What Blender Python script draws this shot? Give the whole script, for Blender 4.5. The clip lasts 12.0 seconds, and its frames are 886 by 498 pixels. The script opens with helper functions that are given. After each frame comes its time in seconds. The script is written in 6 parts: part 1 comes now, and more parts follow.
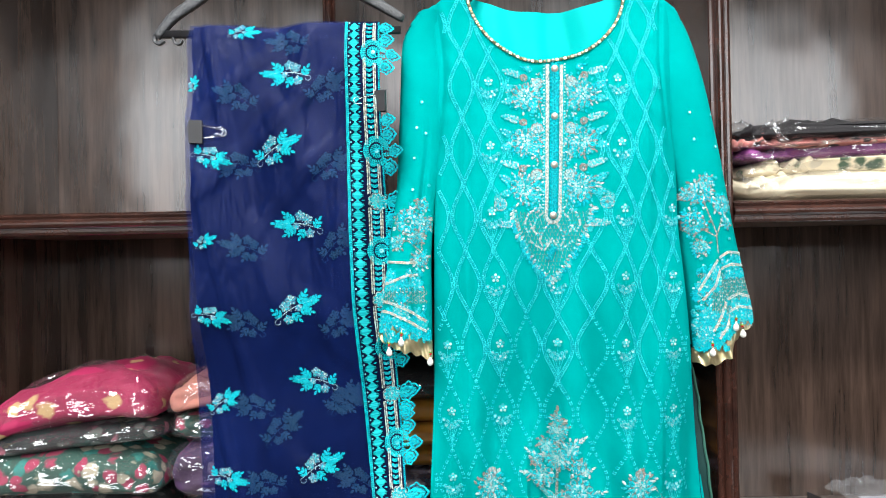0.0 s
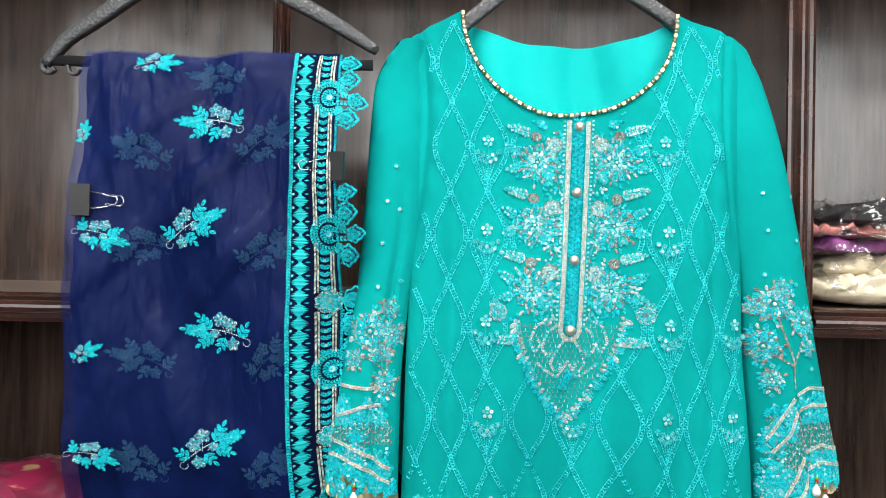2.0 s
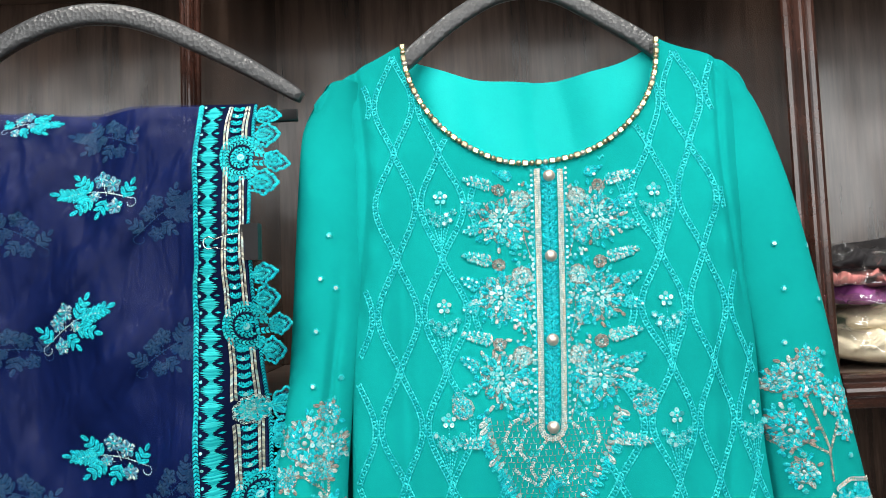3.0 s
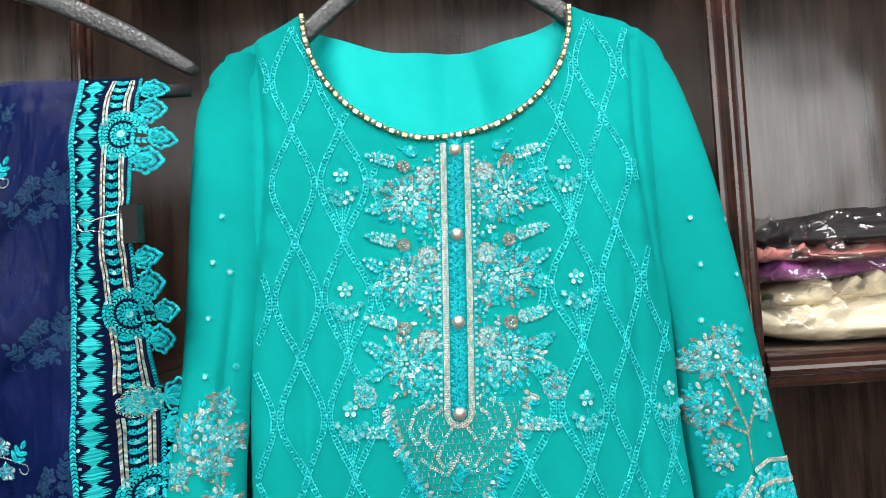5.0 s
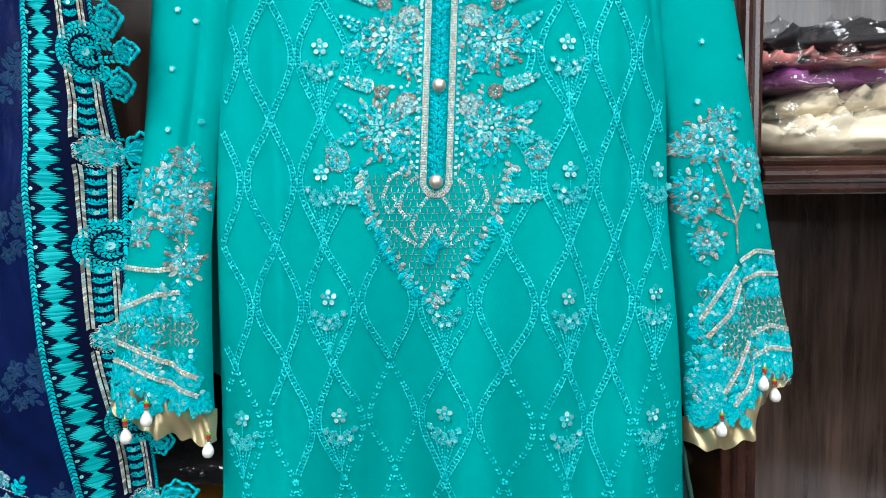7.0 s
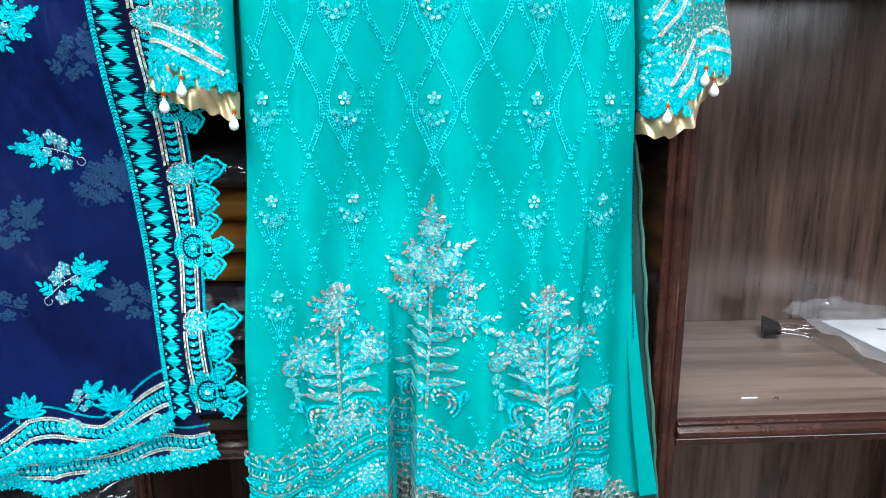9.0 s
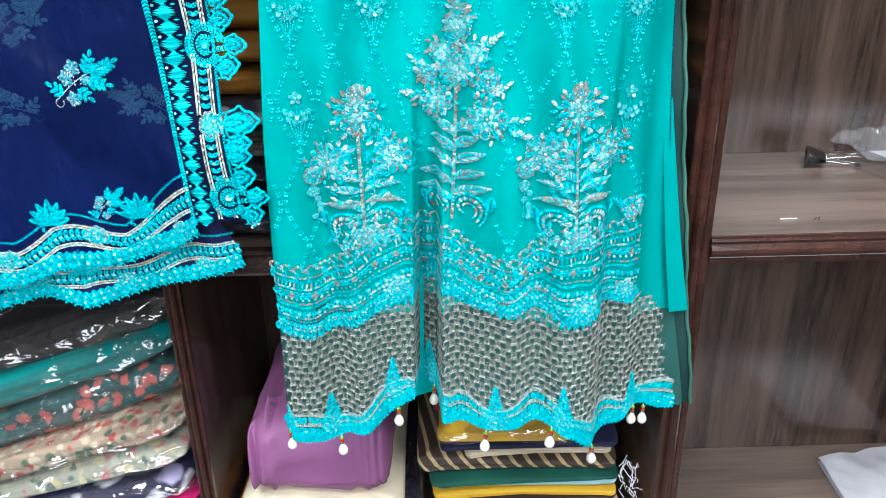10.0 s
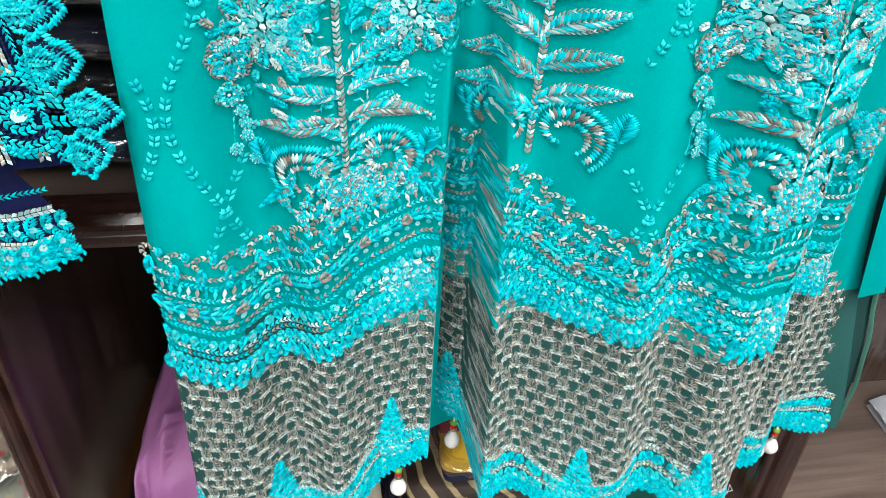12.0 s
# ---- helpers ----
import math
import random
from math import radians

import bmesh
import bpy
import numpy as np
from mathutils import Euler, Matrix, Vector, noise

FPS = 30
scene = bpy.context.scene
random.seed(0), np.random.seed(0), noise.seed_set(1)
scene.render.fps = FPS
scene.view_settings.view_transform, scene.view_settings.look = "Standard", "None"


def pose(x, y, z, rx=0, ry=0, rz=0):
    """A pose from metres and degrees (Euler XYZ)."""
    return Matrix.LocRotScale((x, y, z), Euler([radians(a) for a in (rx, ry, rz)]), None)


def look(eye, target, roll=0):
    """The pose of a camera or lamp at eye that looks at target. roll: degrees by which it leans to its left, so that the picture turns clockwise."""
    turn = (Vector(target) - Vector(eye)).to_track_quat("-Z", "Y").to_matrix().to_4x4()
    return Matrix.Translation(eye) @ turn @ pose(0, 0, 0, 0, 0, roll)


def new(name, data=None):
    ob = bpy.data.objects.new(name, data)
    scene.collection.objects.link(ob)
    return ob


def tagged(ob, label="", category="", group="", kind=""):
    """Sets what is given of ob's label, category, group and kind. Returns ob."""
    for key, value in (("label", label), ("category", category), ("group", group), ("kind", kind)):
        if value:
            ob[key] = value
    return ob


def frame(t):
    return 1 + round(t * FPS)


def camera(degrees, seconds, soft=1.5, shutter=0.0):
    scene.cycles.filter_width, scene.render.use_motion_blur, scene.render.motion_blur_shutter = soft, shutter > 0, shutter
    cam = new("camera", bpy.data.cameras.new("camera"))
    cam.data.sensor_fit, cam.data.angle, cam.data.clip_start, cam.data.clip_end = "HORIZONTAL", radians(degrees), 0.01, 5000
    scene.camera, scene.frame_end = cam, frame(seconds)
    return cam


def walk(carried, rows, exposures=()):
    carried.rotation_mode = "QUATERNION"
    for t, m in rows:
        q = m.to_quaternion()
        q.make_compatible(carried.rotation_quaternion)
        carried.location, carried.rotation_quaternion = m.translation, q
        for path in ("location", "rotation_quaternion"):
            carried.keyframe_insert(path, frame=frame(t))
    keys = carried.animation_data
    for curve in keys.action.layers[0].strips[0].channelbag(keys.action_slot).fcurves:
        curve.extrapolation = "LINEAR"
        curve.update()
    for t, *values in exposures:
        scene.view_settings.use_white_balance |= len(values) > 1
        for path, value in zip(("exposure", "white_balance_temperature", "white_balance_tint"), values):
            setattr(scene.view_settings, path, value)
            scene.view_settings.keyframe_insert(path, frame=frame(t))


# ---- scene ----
cam = camera(62.9, 12.0, 0.9)
PATH = [
    (0, (0.017, 0.038, 1.542), (0.019, 2.038, 1.557), -1.1),
    (0.5, (0.003, 0.147, 1.57), (0.095, 2.144, 1.625), -1.8),
    (1, (0.014, 0.219, 1.601), (0.121, 2.216, 1.627), 0.3),
    (1.5, (0.036, 0.269, 1.643), (0.056, 2.269, 1.671), -0.1),
    (2, (0.052, 0.315, 1.666), (0.027, 2.314, 1.688), 1.1),
    (2.5, (0.056, 0.394, 1.699), (0.017, 2.393, 1.654), -0.1),
    (3, (0.083, 0.452, 1.705), (0.102, 2.448, 1.833), -2.2),
    (3.5, (0.11, 0.482, 1.697), (0.172, 2.479, 1.794), -2.2),
    (5.3, (0.155, 0.482, 1.696), (0.231, 2.478, 1.789), -3.3),
    (5.5, (0.16, 0.502, 1.687), (0.228, 2.501, 1.717), -2.7),
    (6, (0.16, 0.536, 1.651), (0.192, 2.533, 1.549), -0.6),
    (6.5, (0.162, 0.539, 1.623), (0.229, 2.533, 1.488), -1.3),
    (6.7, (0.161, 0.532, 1.606), (0.231, 2.526, 1.48), -0.7),
    (8.3, (0.147, 0.407, 1.477), (0.229, 2.377, 1.141), -0.6),
    (8.5, (0.146, 0.395, 1.461), (0.236, 2.356, 1.08), -1.2),
    (9, (0.145, 0.388, 1.429), (0.264, 2.333, 0.977), -0.0),
    (9.5, (0.15, 0.392, 1.394), (0.24, 2.295, 0.784), -1.8),
    (10, (0.15, 0.395, 1.353), (0.178, 2.24, 0.581), -1.1),
    (10.5, (0.144, 0.406, 1.316), (0.24, 2.209, 0.455), 0.5),
    (11, (0.147, 0.513, 1.28), (0.184, 2.305, 0.394), -0.8),
    (11.5, (0.141, 0.677, 1.254), (0.075, 2.41, 0.258), -2.2),
    (12, (0.082, 0.771, 1.255), (0.339, 2.411, 0.139), 2.3),
]
walk(cam, [(t, look(eye, target, roll)) for t, eye, target, roll in PATH],
     [(0, 0.24, 6450, 10), (1.5, 0.02, 6550, 10), (3, -0.16, 6750, 10), (5.5, -0.23, 6650, 10), (6.5, -0.33, 6350, 10), (8.5, 0.27, 6050, 10), (10.5, 0.42, 6000, 10), (12, 0.22, 6400, 10)])


# ---- light ----
world = bpy.data.worlds.new("world")
scene.world = world
world.use_nodes = True
world.node_tree.nodes["Background"].inputs["Color"].default_value = (0.9, 0.95, 1.0, 1)
world.node_tree.nodes["Background"].inputs["Strength"].default_value = 0.05
LAMP_POWER = 42.0
WINDOW_POWER = 86.0

# ---- materials ----
def material(name):
    m = bpy.data.materials.new(name)
    m.use_nodes = True
    nt = m.node_tree
    return m, nt, nt.nodes["Principled BSDF"]


def link(nt, a, b):
    nt.links.new(a, b)


def node(nt, kind, **values):
    n = nt.nodes.new(kind)
    for key, value in values.items():
        if key in n.inputs:
            n.inputs[key].default_value = value
    return n


def coords(nt, scale):
    tc = nt.nodes.new("ShaderNodeTexCoord")
    mp = nt.nodes.new("ShaderNodeMapping")
    mp.inputs["Scale"].default_value = scale
    link(nt, tc.outputs["Object"], mp.inputs["Vector"])
    return mp.outputs["Vector"]


def ramp(nt, fac, stops):
    r = nt.nodes.new("ShaderNodeValToRGB")
    el = r.color_ramp.elements
    while len(el) < len(stops):
        el.new(0.5)
    for e, (p, c) in zip(el, stops):
        e.position, e.color = p, (*c, 1)
    link(nt, fac, r.inputs["Fac"])
    return r.outputs["Color"]


def bump(nt, bsdf, height, strength, distance):
    b = node(nt, "ShaderNodeBump", Strength=strength, Distance=distance)
    link(nt, height, b.inputs["Height"])
    link(nt, b.outputs["Normal"], bsdf.inputs["Normal"])
    return b


def noise_tex(nt, vec, scale, detail=4.0, rough=0.55):
    n = node(nt, "ShaderNodeTexNoise", Scale=scale, Detail=detail, Roughness=rough)
    link(nt, vec, n.inputs["Vector"])
    return n


def wood(name, dark, light, scale, rough, coat=0.0, streak=1.0, shine=0.5, wavy=0.0):
    m, nt, b = material(name)
    b.inputs["Specular IOR Level"].default_value = shine
    v = coords(nt, scale)
    n1 = noise_tex(nt, v, 9.0, 8.0, 0.65)
    n2 = noise_tex(nt, v, 38.0, 4.0, 0.6)
    big = noise_tex(nt, coords(nt, (1, 1, 1)), 2.2, 3.0)
    mix = node(nt, "ShaderNodeMath"); mix.operation = "MULTIPLY_ADD"
    link(nt, n2.outputs["Fac"], mix.inputs[0]); mix.inputs[1].default_value = 0.45 * streak
    link(nt, n1.outputs["Fac"], mix.inputs[2])
    mid = tuple((a + c) / 2 for a, c in zip(dark, light))
    col = ramp(nt, mix.outputs[0], [(0.50, dark), (0.68, mid), (0.84, light)])
    link(nt, col, b.inputs["Base Color"])
    rr = node(nt, "ShaderNodeMapRange"); rr.inputs["To Min"].default_value = rough - 0.07; rr.inputs["To Max"].default_value = rough + 0.08
    link(nt, big.outputs["Fac"], rr.inputs["Value"]); link(nt, rr.outputs["Result"], b.inputs["Roughness"])
    b.inputs["Coat Weight"].default_value = coat
    b.inputs["Coat Roughness"].default_value = 0.12
    fine = bump(nt, b, mix.outputs[0], 0.12, 0.002)
    if wavy:
        wave = node(nt, "ShaderNodeBump", Strength=wavy, Distance=0.05)
        link(nt, noise_tex(nt, coords(nt, (1, 1, 0.6)), 5.0, 2.0, 0.5).outputs["Fac"], wave.inputs["Height"])
        link(nt, wave.outputs["Normal"], fine.inputs["Normal"])
    return m


def cloth(name, colour, rough=0.75, sheen=0.3, weave=900.0, alpha=1.0, vary=0.12, metallic=0.0, shine=0.5):
    m, nt, b = material(name)
    v = coords(nt, (1, 1, 1))
    big = noise_tex(nt, v, 7.0, 3.0)
    fine = noise_tex(nt, v, weave, 2.0)
    lo = tuple(c * (1 - vary) for c in colour)
    hi = tuple(min(1, c * (1 + vary)) for c in colour)
    mx = node(nt, "ShaderNodeMath"); mx.operation = "MULTIPLY_ADD"
    link(nt, fine.outputs["Fac"], mx.inputs[0]); mx.inputs[1].default_value = 0.35; link(nt, big.outputs["Fac"], mx.inputs[2])
    link(nt, ramp(nt, mx.outputs[0], [(0.45, lo), (0.9, hi)]), b.inputs["Base Color"])
    b.inputs["Roughness"].default_value = rough
    b.inputs["Metallic"].default_value = metallic
    b.inputs["Sheen Weight"].default_value = sheen
    b.inputs["Sheen Roughness"].default_value = 0.4
    b.inputs["Sheen Tint"].default_value = (*(0.5 + 0.5 * c for c in colour), 1)
    b.inputs["Specular IOR Level"].default_value = shine
    b.inputs["Alpha"].default_value = alpha
    bump(nt, b, fine.outputs["Fac"], 0.25, 0.0006)
    return m


def thread(name, colour, other, rough=0.45, metallic=0.0, sheen=0.2):
    """Embroidery thread: every stitch its own shade."""
    m, nt, b = material(name)
    g = nt.nodes.new("ShaderNodeNewGeometry")
    fine = noise_tex(nt, coords(nt, (1, 1, 1)), 1400.0, 2.0)
    link(nt, ramp(nt, g.outputs["Random Per Island"], [(0.15, colour), (0.95, other)]), b.inputs["Base Color"])
    b.inputs["Roughness"].default_value = rough
    b.inputs["Metallic"].default_value = metallic
    b.inputs["Sheen Weight"].default_value = sheen
    bump(nt, b, fine.outputs["Fac"], 0.4, 0.0006)
    return m


def plain(name, colour, rough=0.5, metallic=0.0, transmission=0.0, ior=1.45, scratch=0.0):
    m, nt, b = material(name)
    b.inputs["Base Color"].default_value = (*colour, 1)
    b.inputs["Roughness"].default_value = rough
    b.inputs["Metallic"].default_value = metallic
    b.inputs["Transmission Weight"].default_value = transmission
    b.inputs["IOR"].default_value = ior
    n = noise_tex(nt, coords(nt, (1, 1, 1)), 60.0, 5.0)
    rr = node(nt, "ShaderNodeMapRange"); rr.inputs["To Min"].default_value = max(0.02, rough - 0.08); rr.inputs["To Max"].default_value = rough + 0.08
    link(nt, n.outputs["Fac"], rr.inputs["Value"]); link(nt, rr.outputs["Result"], b.inputs["Roughness"])
    if scratch:
        bump(nt, b, n.outputs["Fac"], scratch, 0.002)
    return m


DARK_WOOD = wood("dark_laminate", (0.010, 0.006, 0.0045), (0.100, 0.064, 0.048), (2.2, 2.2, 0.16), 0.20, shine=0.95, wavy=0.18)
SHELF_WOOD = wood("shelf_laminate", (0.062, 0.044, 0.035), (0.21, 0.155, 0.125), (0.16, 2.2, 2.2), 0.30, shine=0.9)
MAHOGANY = wood("mahogany_moulding", (0.014, 0.006, 0.0045), (0.052, 0.020, 0.014), (1.5, 1.5, 1.5), 0.22, 0.6)
TEAL = cloth("teal_georgette", (0.0, 0.305, 0.29), 0.9, 0.0, 1300.0, vary=0.14, shine=0.02)
TEAL_LINING = cloth("teal_satin_lining", (0.0, 0.50, 0.48), 0.5, 0.0, 700.0, vary=0.08, shine=0.06)
GOLD_CLOTH = cloth("gold_tissue", (0.50, 0.42, 0.24), 0.35, 0.1, 700.0, metallic=0.6)
NAVY = cloth("navy_organza", (0.003, 0.012, 0.082), 0.5, 0.0, 1500.0, alpha=0.6, vary=0.3, shine=0.22)


def creases(m):
    """Slanting soft creases over a thin cloth."""
    nt, b = m.node_tree, m.node_tree.nodes["Principled BSDF"]
    slant = nt.nodes.new("ShaderNodeMapping")
    slant.inputs["Rotation"].default_value, slant.inputs["Scale"].default_value = (0, 0.7, 0), (1.0, 1.0, 0.28)
    link(nt, nt.nodes["Texture Coordinate"].outputs["Object"], slant.inputs["Vector"])
    soft = node(nt, "ShaderNodeBump", Strength=0.55, Distance=0.03)
    link(nt, noise_tex(nt, slant.outputs["Vector"], 34.0, 3.0).outputs["Fac"], soft.inputs["Height"])
    link(nt, b.inputs["Normal"].links[0].from_socket, soft.inputs["Normal"])
    link(nt, soft.outputs["Normal"], b.inputs["Normal"])
    b.inputs["Specular IOR Level"].default_value, b.inputs["Roughness"].default_value = 0.09, 0.34


creases(NAVY)
NAVY_BACK = cloth("navy_organza_folds", (0.006, 0.009, 0.054), 0.55, 0.03, 1500.0, vary=0.3, shine=0.2)
NAVY_NET = cloth("navy_net", (0.003, 0.006, 0.030), 0.8, 0.0, 1500.0, vary=0.3, shine=0.05)
WHITE_WALL = plain("white_paint", (0.78, 0.78, 0.76), 0.6)
NET_BASE = cloth("dark_net", (0.006, 0.075, 0.066), 0.8, 0.0, 900.0, vary=0.3)
FLOOR_TILE = plain("floor_tile", (0.085, 0.075, 0.068), 0.2)
BLACK_PLASTIC = plain("black_plastic", (0.015, 0.015, 0.017), 0.38, scratch=0.1)
CHROME = plain("chrome_wire", (0.75, 0.75, 0.76), 0.16, 1.0)

# ---- building helpers ----
def mesh_object(name, verts, faces, mats, parent=None, smooth=True, slots=None, label=""):
    me = bpy.data.meshes.new(name)
    me.from_pydata(verts, [], faces)
    for m in mats if isinstance(mats, (list, tuple)) else [mats]:
        me.materials.append(m)
    if slots is not None:
        me.polygons.foreach_set("material_index", slots)
    if smooth:
        me.polygons.foreach_set("use_smooth", [True] * len(me.polygons))
    me.update()
    ob = new(name, me)
    if parent:
        ob.parent = parent
    if label:
        ob["label"] = label
    return ob


def part(name, bm, mat, parent, label="", smooth=False):
    me = bpy.data.meshes.new(name)
    bm.to_mesh(me)
    bm.free()
    me.materials.append(mat)
    if smooth:
        me.polygons.foreach_set("use_smooth", [True] * len(me.polygons))
    ob = new(name, me)
    if parent:
        ob.parent = parent
    if label:
        ob["label"] = label
    return ob


def box(x0, x1, y0, y1, z0, z1, bevel=0.0, segments=2):
    bm = bmesh.new()
    bmesh.ops.create_cube(bm, size=1, matrix=Matrix.LocRotScale(((x0 + x1) / 2, (y0 + y1) / 2, (z0 + z1) / 2), None, (x1 - x0, y1 - y0, z1 - z0)))
    if bevel:
        bmesh.ops.bevel(bm, geom=bm.edges[:], offset=bevel, segments=segments, affect="EDGES", profile=0.6)
    return bm


def extruded(profile, a, b, axis):
    """A profile of (across, out) pairs drawn along x or z from a to b; out goes towards the viewer (minus y)."""
    bm = bmesh.new()
    rings = []
    for s in (a, b):
        rings.append([bm.verts.new((s, -o, c) if axis == "x" else (c, -o, s)) for c, o in profile])
    n = len(profile)
    for i in range(n):
        bm.faces.new((rings[0][i], rings[0][(i + 1) % n], rings[1][(i + 1) % n], rings[1][i]))
    bm.faces.new(rings[0][::-1])
    bm.faces.new(rings[1])
    bmesh.ops.recalc_face_normals(bm, faces=bm.faces[:])
    return bm


def thing(name, label, category, group="", kind="", at=(0, 0, 0)):
    ob = new(name)
    ob.location = at
    return tagged(ob, label, category, group, kind)


# ---- the room ----
FRONT, BACK = 1.145, 1.50
X_POSTS = (-0.7635, -0.150, 0.4485, 1.045)
SHELF_TOPS = (0.471, 1.043, 1.615, 2.187)

tagged(part("floor", box(-3.2, 3.6, -2.2, 1.6, -0.1, 0.0), FLOOR_TILE, None), "dark glossy tiled shop floor", "floor", kind="structure")
WALL_BROWN = plain("brown_panelling", (0.13, 0.10, 0.085), 0.5)
CEILING = plain("dark_ceiling", (0.10, 0.085, 0.075), 0.6)
tagged(part("ceiling", box(-3.3, 3.7, -2.3, 1.7, 3.6, 3.7), CEILING, None), "dark brown shop ceiling with led panels", "ceiling", kind="structure")
for nm, b in (("wall_north", (-3.3, 3.7, 1.6, 1.7, 0, 3.6)), ("wall_west", (-3.3, -3.2, -2.2, 1.6, 0, 3.6)), ("wall_east", (3.6, 3.7, -2.2, 1.6, 0, 3.6))):
    tagged(part(nm, box(*b), WALL_BROWN, None), "brown panelled shop wall", "wall", kind="structure")


def joined(boxes):
    bm = bmesh.new()
    for b in boxes:
        other = box(*b)
        me = bpy.data.meshes.new("piece")
        other.to_mesh(me)
        other.free()
        bm.from_mesh(me)
        bpy.data.meshes.remove(me)
    return bm


WX0, WX1, WZ0, WZ1 = -2.9, 3.3, 1.85, 3.08
tagged(part("wall_south", joined([(-3.3, WX0, -2.3, -2.2, 0, 3.6), (WX1, 3.7, -2.3, -2.2, 0, 3.6), (WX0, WX1, -2.3, -2.2, 0, WZ0), (WX0, WX1, -2.3, -2.2, WZ1, 3.6)]), WALL_BROWN, None),
       "brown shop front wall with a wide window", "wall", kind="structure")
win = thing("window_1", "wide shop front window with dark frame", "window", kind="structure")
part("window_frame", joined([(WX0, WX1, -2.28, -2.22, WZ0, WZ0 + 0.05), (WX0, WX1, -2.28, -2.22, WZ1 - 0.05, WZ1), (WX0, WX0 + 0.05, -2.28, -2.22, WZ0 + 0.05, WZ1 - 0.05), (WX1 - 0.05, WX1, -2.28, -2.22, WZ0 + 0.05, WZ1 - 0.05),
     (0.17, 0.23, -2.28, -2.22, WZ0 + 0.05, WZ1 - 0.05)]), BLACK_PLASTIC, win)
SKYLIGHT = bpy.data.materials.new("daylight")
SKYLIGHT.use_nodes = True
SKYLIGHT.node_tree.nodes["Principled BSDF"].inputs["Emission Color"].default_value = (0.95, 0.98, 1, 1)
SKYLIGHT.node_tree.nodes["Principled BSDF"].inputs["Emission Strength"].default_value = 1.2
tagged(part("backdrop", box(-6, 6.4, -4.02, -4, -1, 6), SKYLIGHT, None), "bright daylight outside the shop front", "backdrop", kind="structure")
daylight = bpy.data.lights.new("window_light", "AREA")
daylight.shape, daylight.size, daylight.size_y, daylight.energy, daylight.color = "RECTANGLE", WX1 - WX0 - 0.1, WZ1 - WZ0 - 0.1, WINDOW_POWER, (0.93, 0.97, 1.0)
dl = new("window_light", daylight)
dl.location, dl.rotation_euler = ((WX0 + WX1) / 2, -2.19, (WZ0 + WZ1) / 2), (radians(90), 0, 0)

LAMP_GLASS = bpy.data.materials.new("lamp_diffuser")
LAMP_GLASS.use_nodes = True
LAMP_GLASS.node_tree.nodes["Principled BSDF"].inputs["Emission Color"].default_value = (1, 0.98, 0.95, 1)
LAMP_GLASS.node_tree.nodes["Principled BSDF"].inputs["Emission Strength"].default_value = 6.0
for lx, ly in ((-0.8, 0.0), (1.0, 0.0), (-0.8, -1.3), (1.0, -1.3)):
    t = thing("ceiling_light", "square white led panel recessed in the ceiling", "light", "ceiling panels", at=(lx, ly, 3.6))
    part("frame", box(-0.32, 0.32, -0.32, 0.32, -0.02, -0.001, 0.004), WHITE_WALL, t)
    part("diffuser", box(-0.29, 0.29, -0.29, 0.29, -0.026, -0.0205), LAMP_GLASS, t, "glowing white diffuser")
    lamp = bpy.data.lights.new("panel_lamp", "AREA")
    lamp.shape, lamp.size, lamp.energy, lamp.color = "SQUARE", 0.56, LAMP_POWER, (1.0, 0.98, 0.95)
    lo = new("panel_lamp", lamp)
    lo.location = (lx, ly, 3.565)

# ---- the cupboard ----
cupboard = thing("shelving_cupboard", "tall open dark brown wooden shelving cupboard with moulded edges", "cupboard")
part("back_panel", box(-0.785, 1.07, BACK, BACK + 0.012, 0.44, 2.35), DARK_WOOD, cupboard)
part("base", box(-0.785, 1.07, FRONT + 0.02, BACK, 0.0, 0.438, 0.003), DARK_WOOD, cupboard)
part("top", box(-0.785, 1.07, FRONT + 0.01, BACK + 0.012, 2.352, 2.375, 0.003), DARK_WOOD, cupboard)
REED = [(-1, 0), (-1, 0.35), (-0.92, 0.5), (-0.72, 0.62), (-0.52, 0.5), (-0.44, 0.42), (-0.34, 0.72), (-0.16, 0.93), (0, 1.0),
        (0.16, 0.93), (0.34, 0.72), (0.44, 0.42), (0.52, 0.5), (0.72, 0.62), (0.92, 0.5), (1, 0.35), (1, 0)]
for i, px in enumerate(X_POSTS):
    half = (0.0105, 0.0100, 0.0165, 0.0105)[i]
    part("divider", box(px - half + 0.001, px + half - 0.001, FRONT + 0.008, BACK - 0.001, 0.44, 2.35), DARK_WOOD, cupboard)
    p = part("divider_moulding", extruded([(c * half, o * 0.012) for c, o in REED], 0.44, 2.35, "z"), MAHOGANY, cupboard, "glossy reeded mahogany edge")
    p.location = (px, FRONT + 0.0075, 0)
OGEE = [(0.0, 0.0), (0.0, 0.3), (-0.05, 0.55), (-0.13, 0.7), (-0.22, 0.62), (-0.26, 0.55), (-0.31, 0.7), (-0.4, 0.95), (-0.5, 1.0), (-0.6, 0.93),
        (-0.66, 0.72), (-0.69, 0.5), (-0.73, 0.55), (-0.86, 0.55), (-0.97, 0.42), (-1, 0.3), (-1, 0.0)]
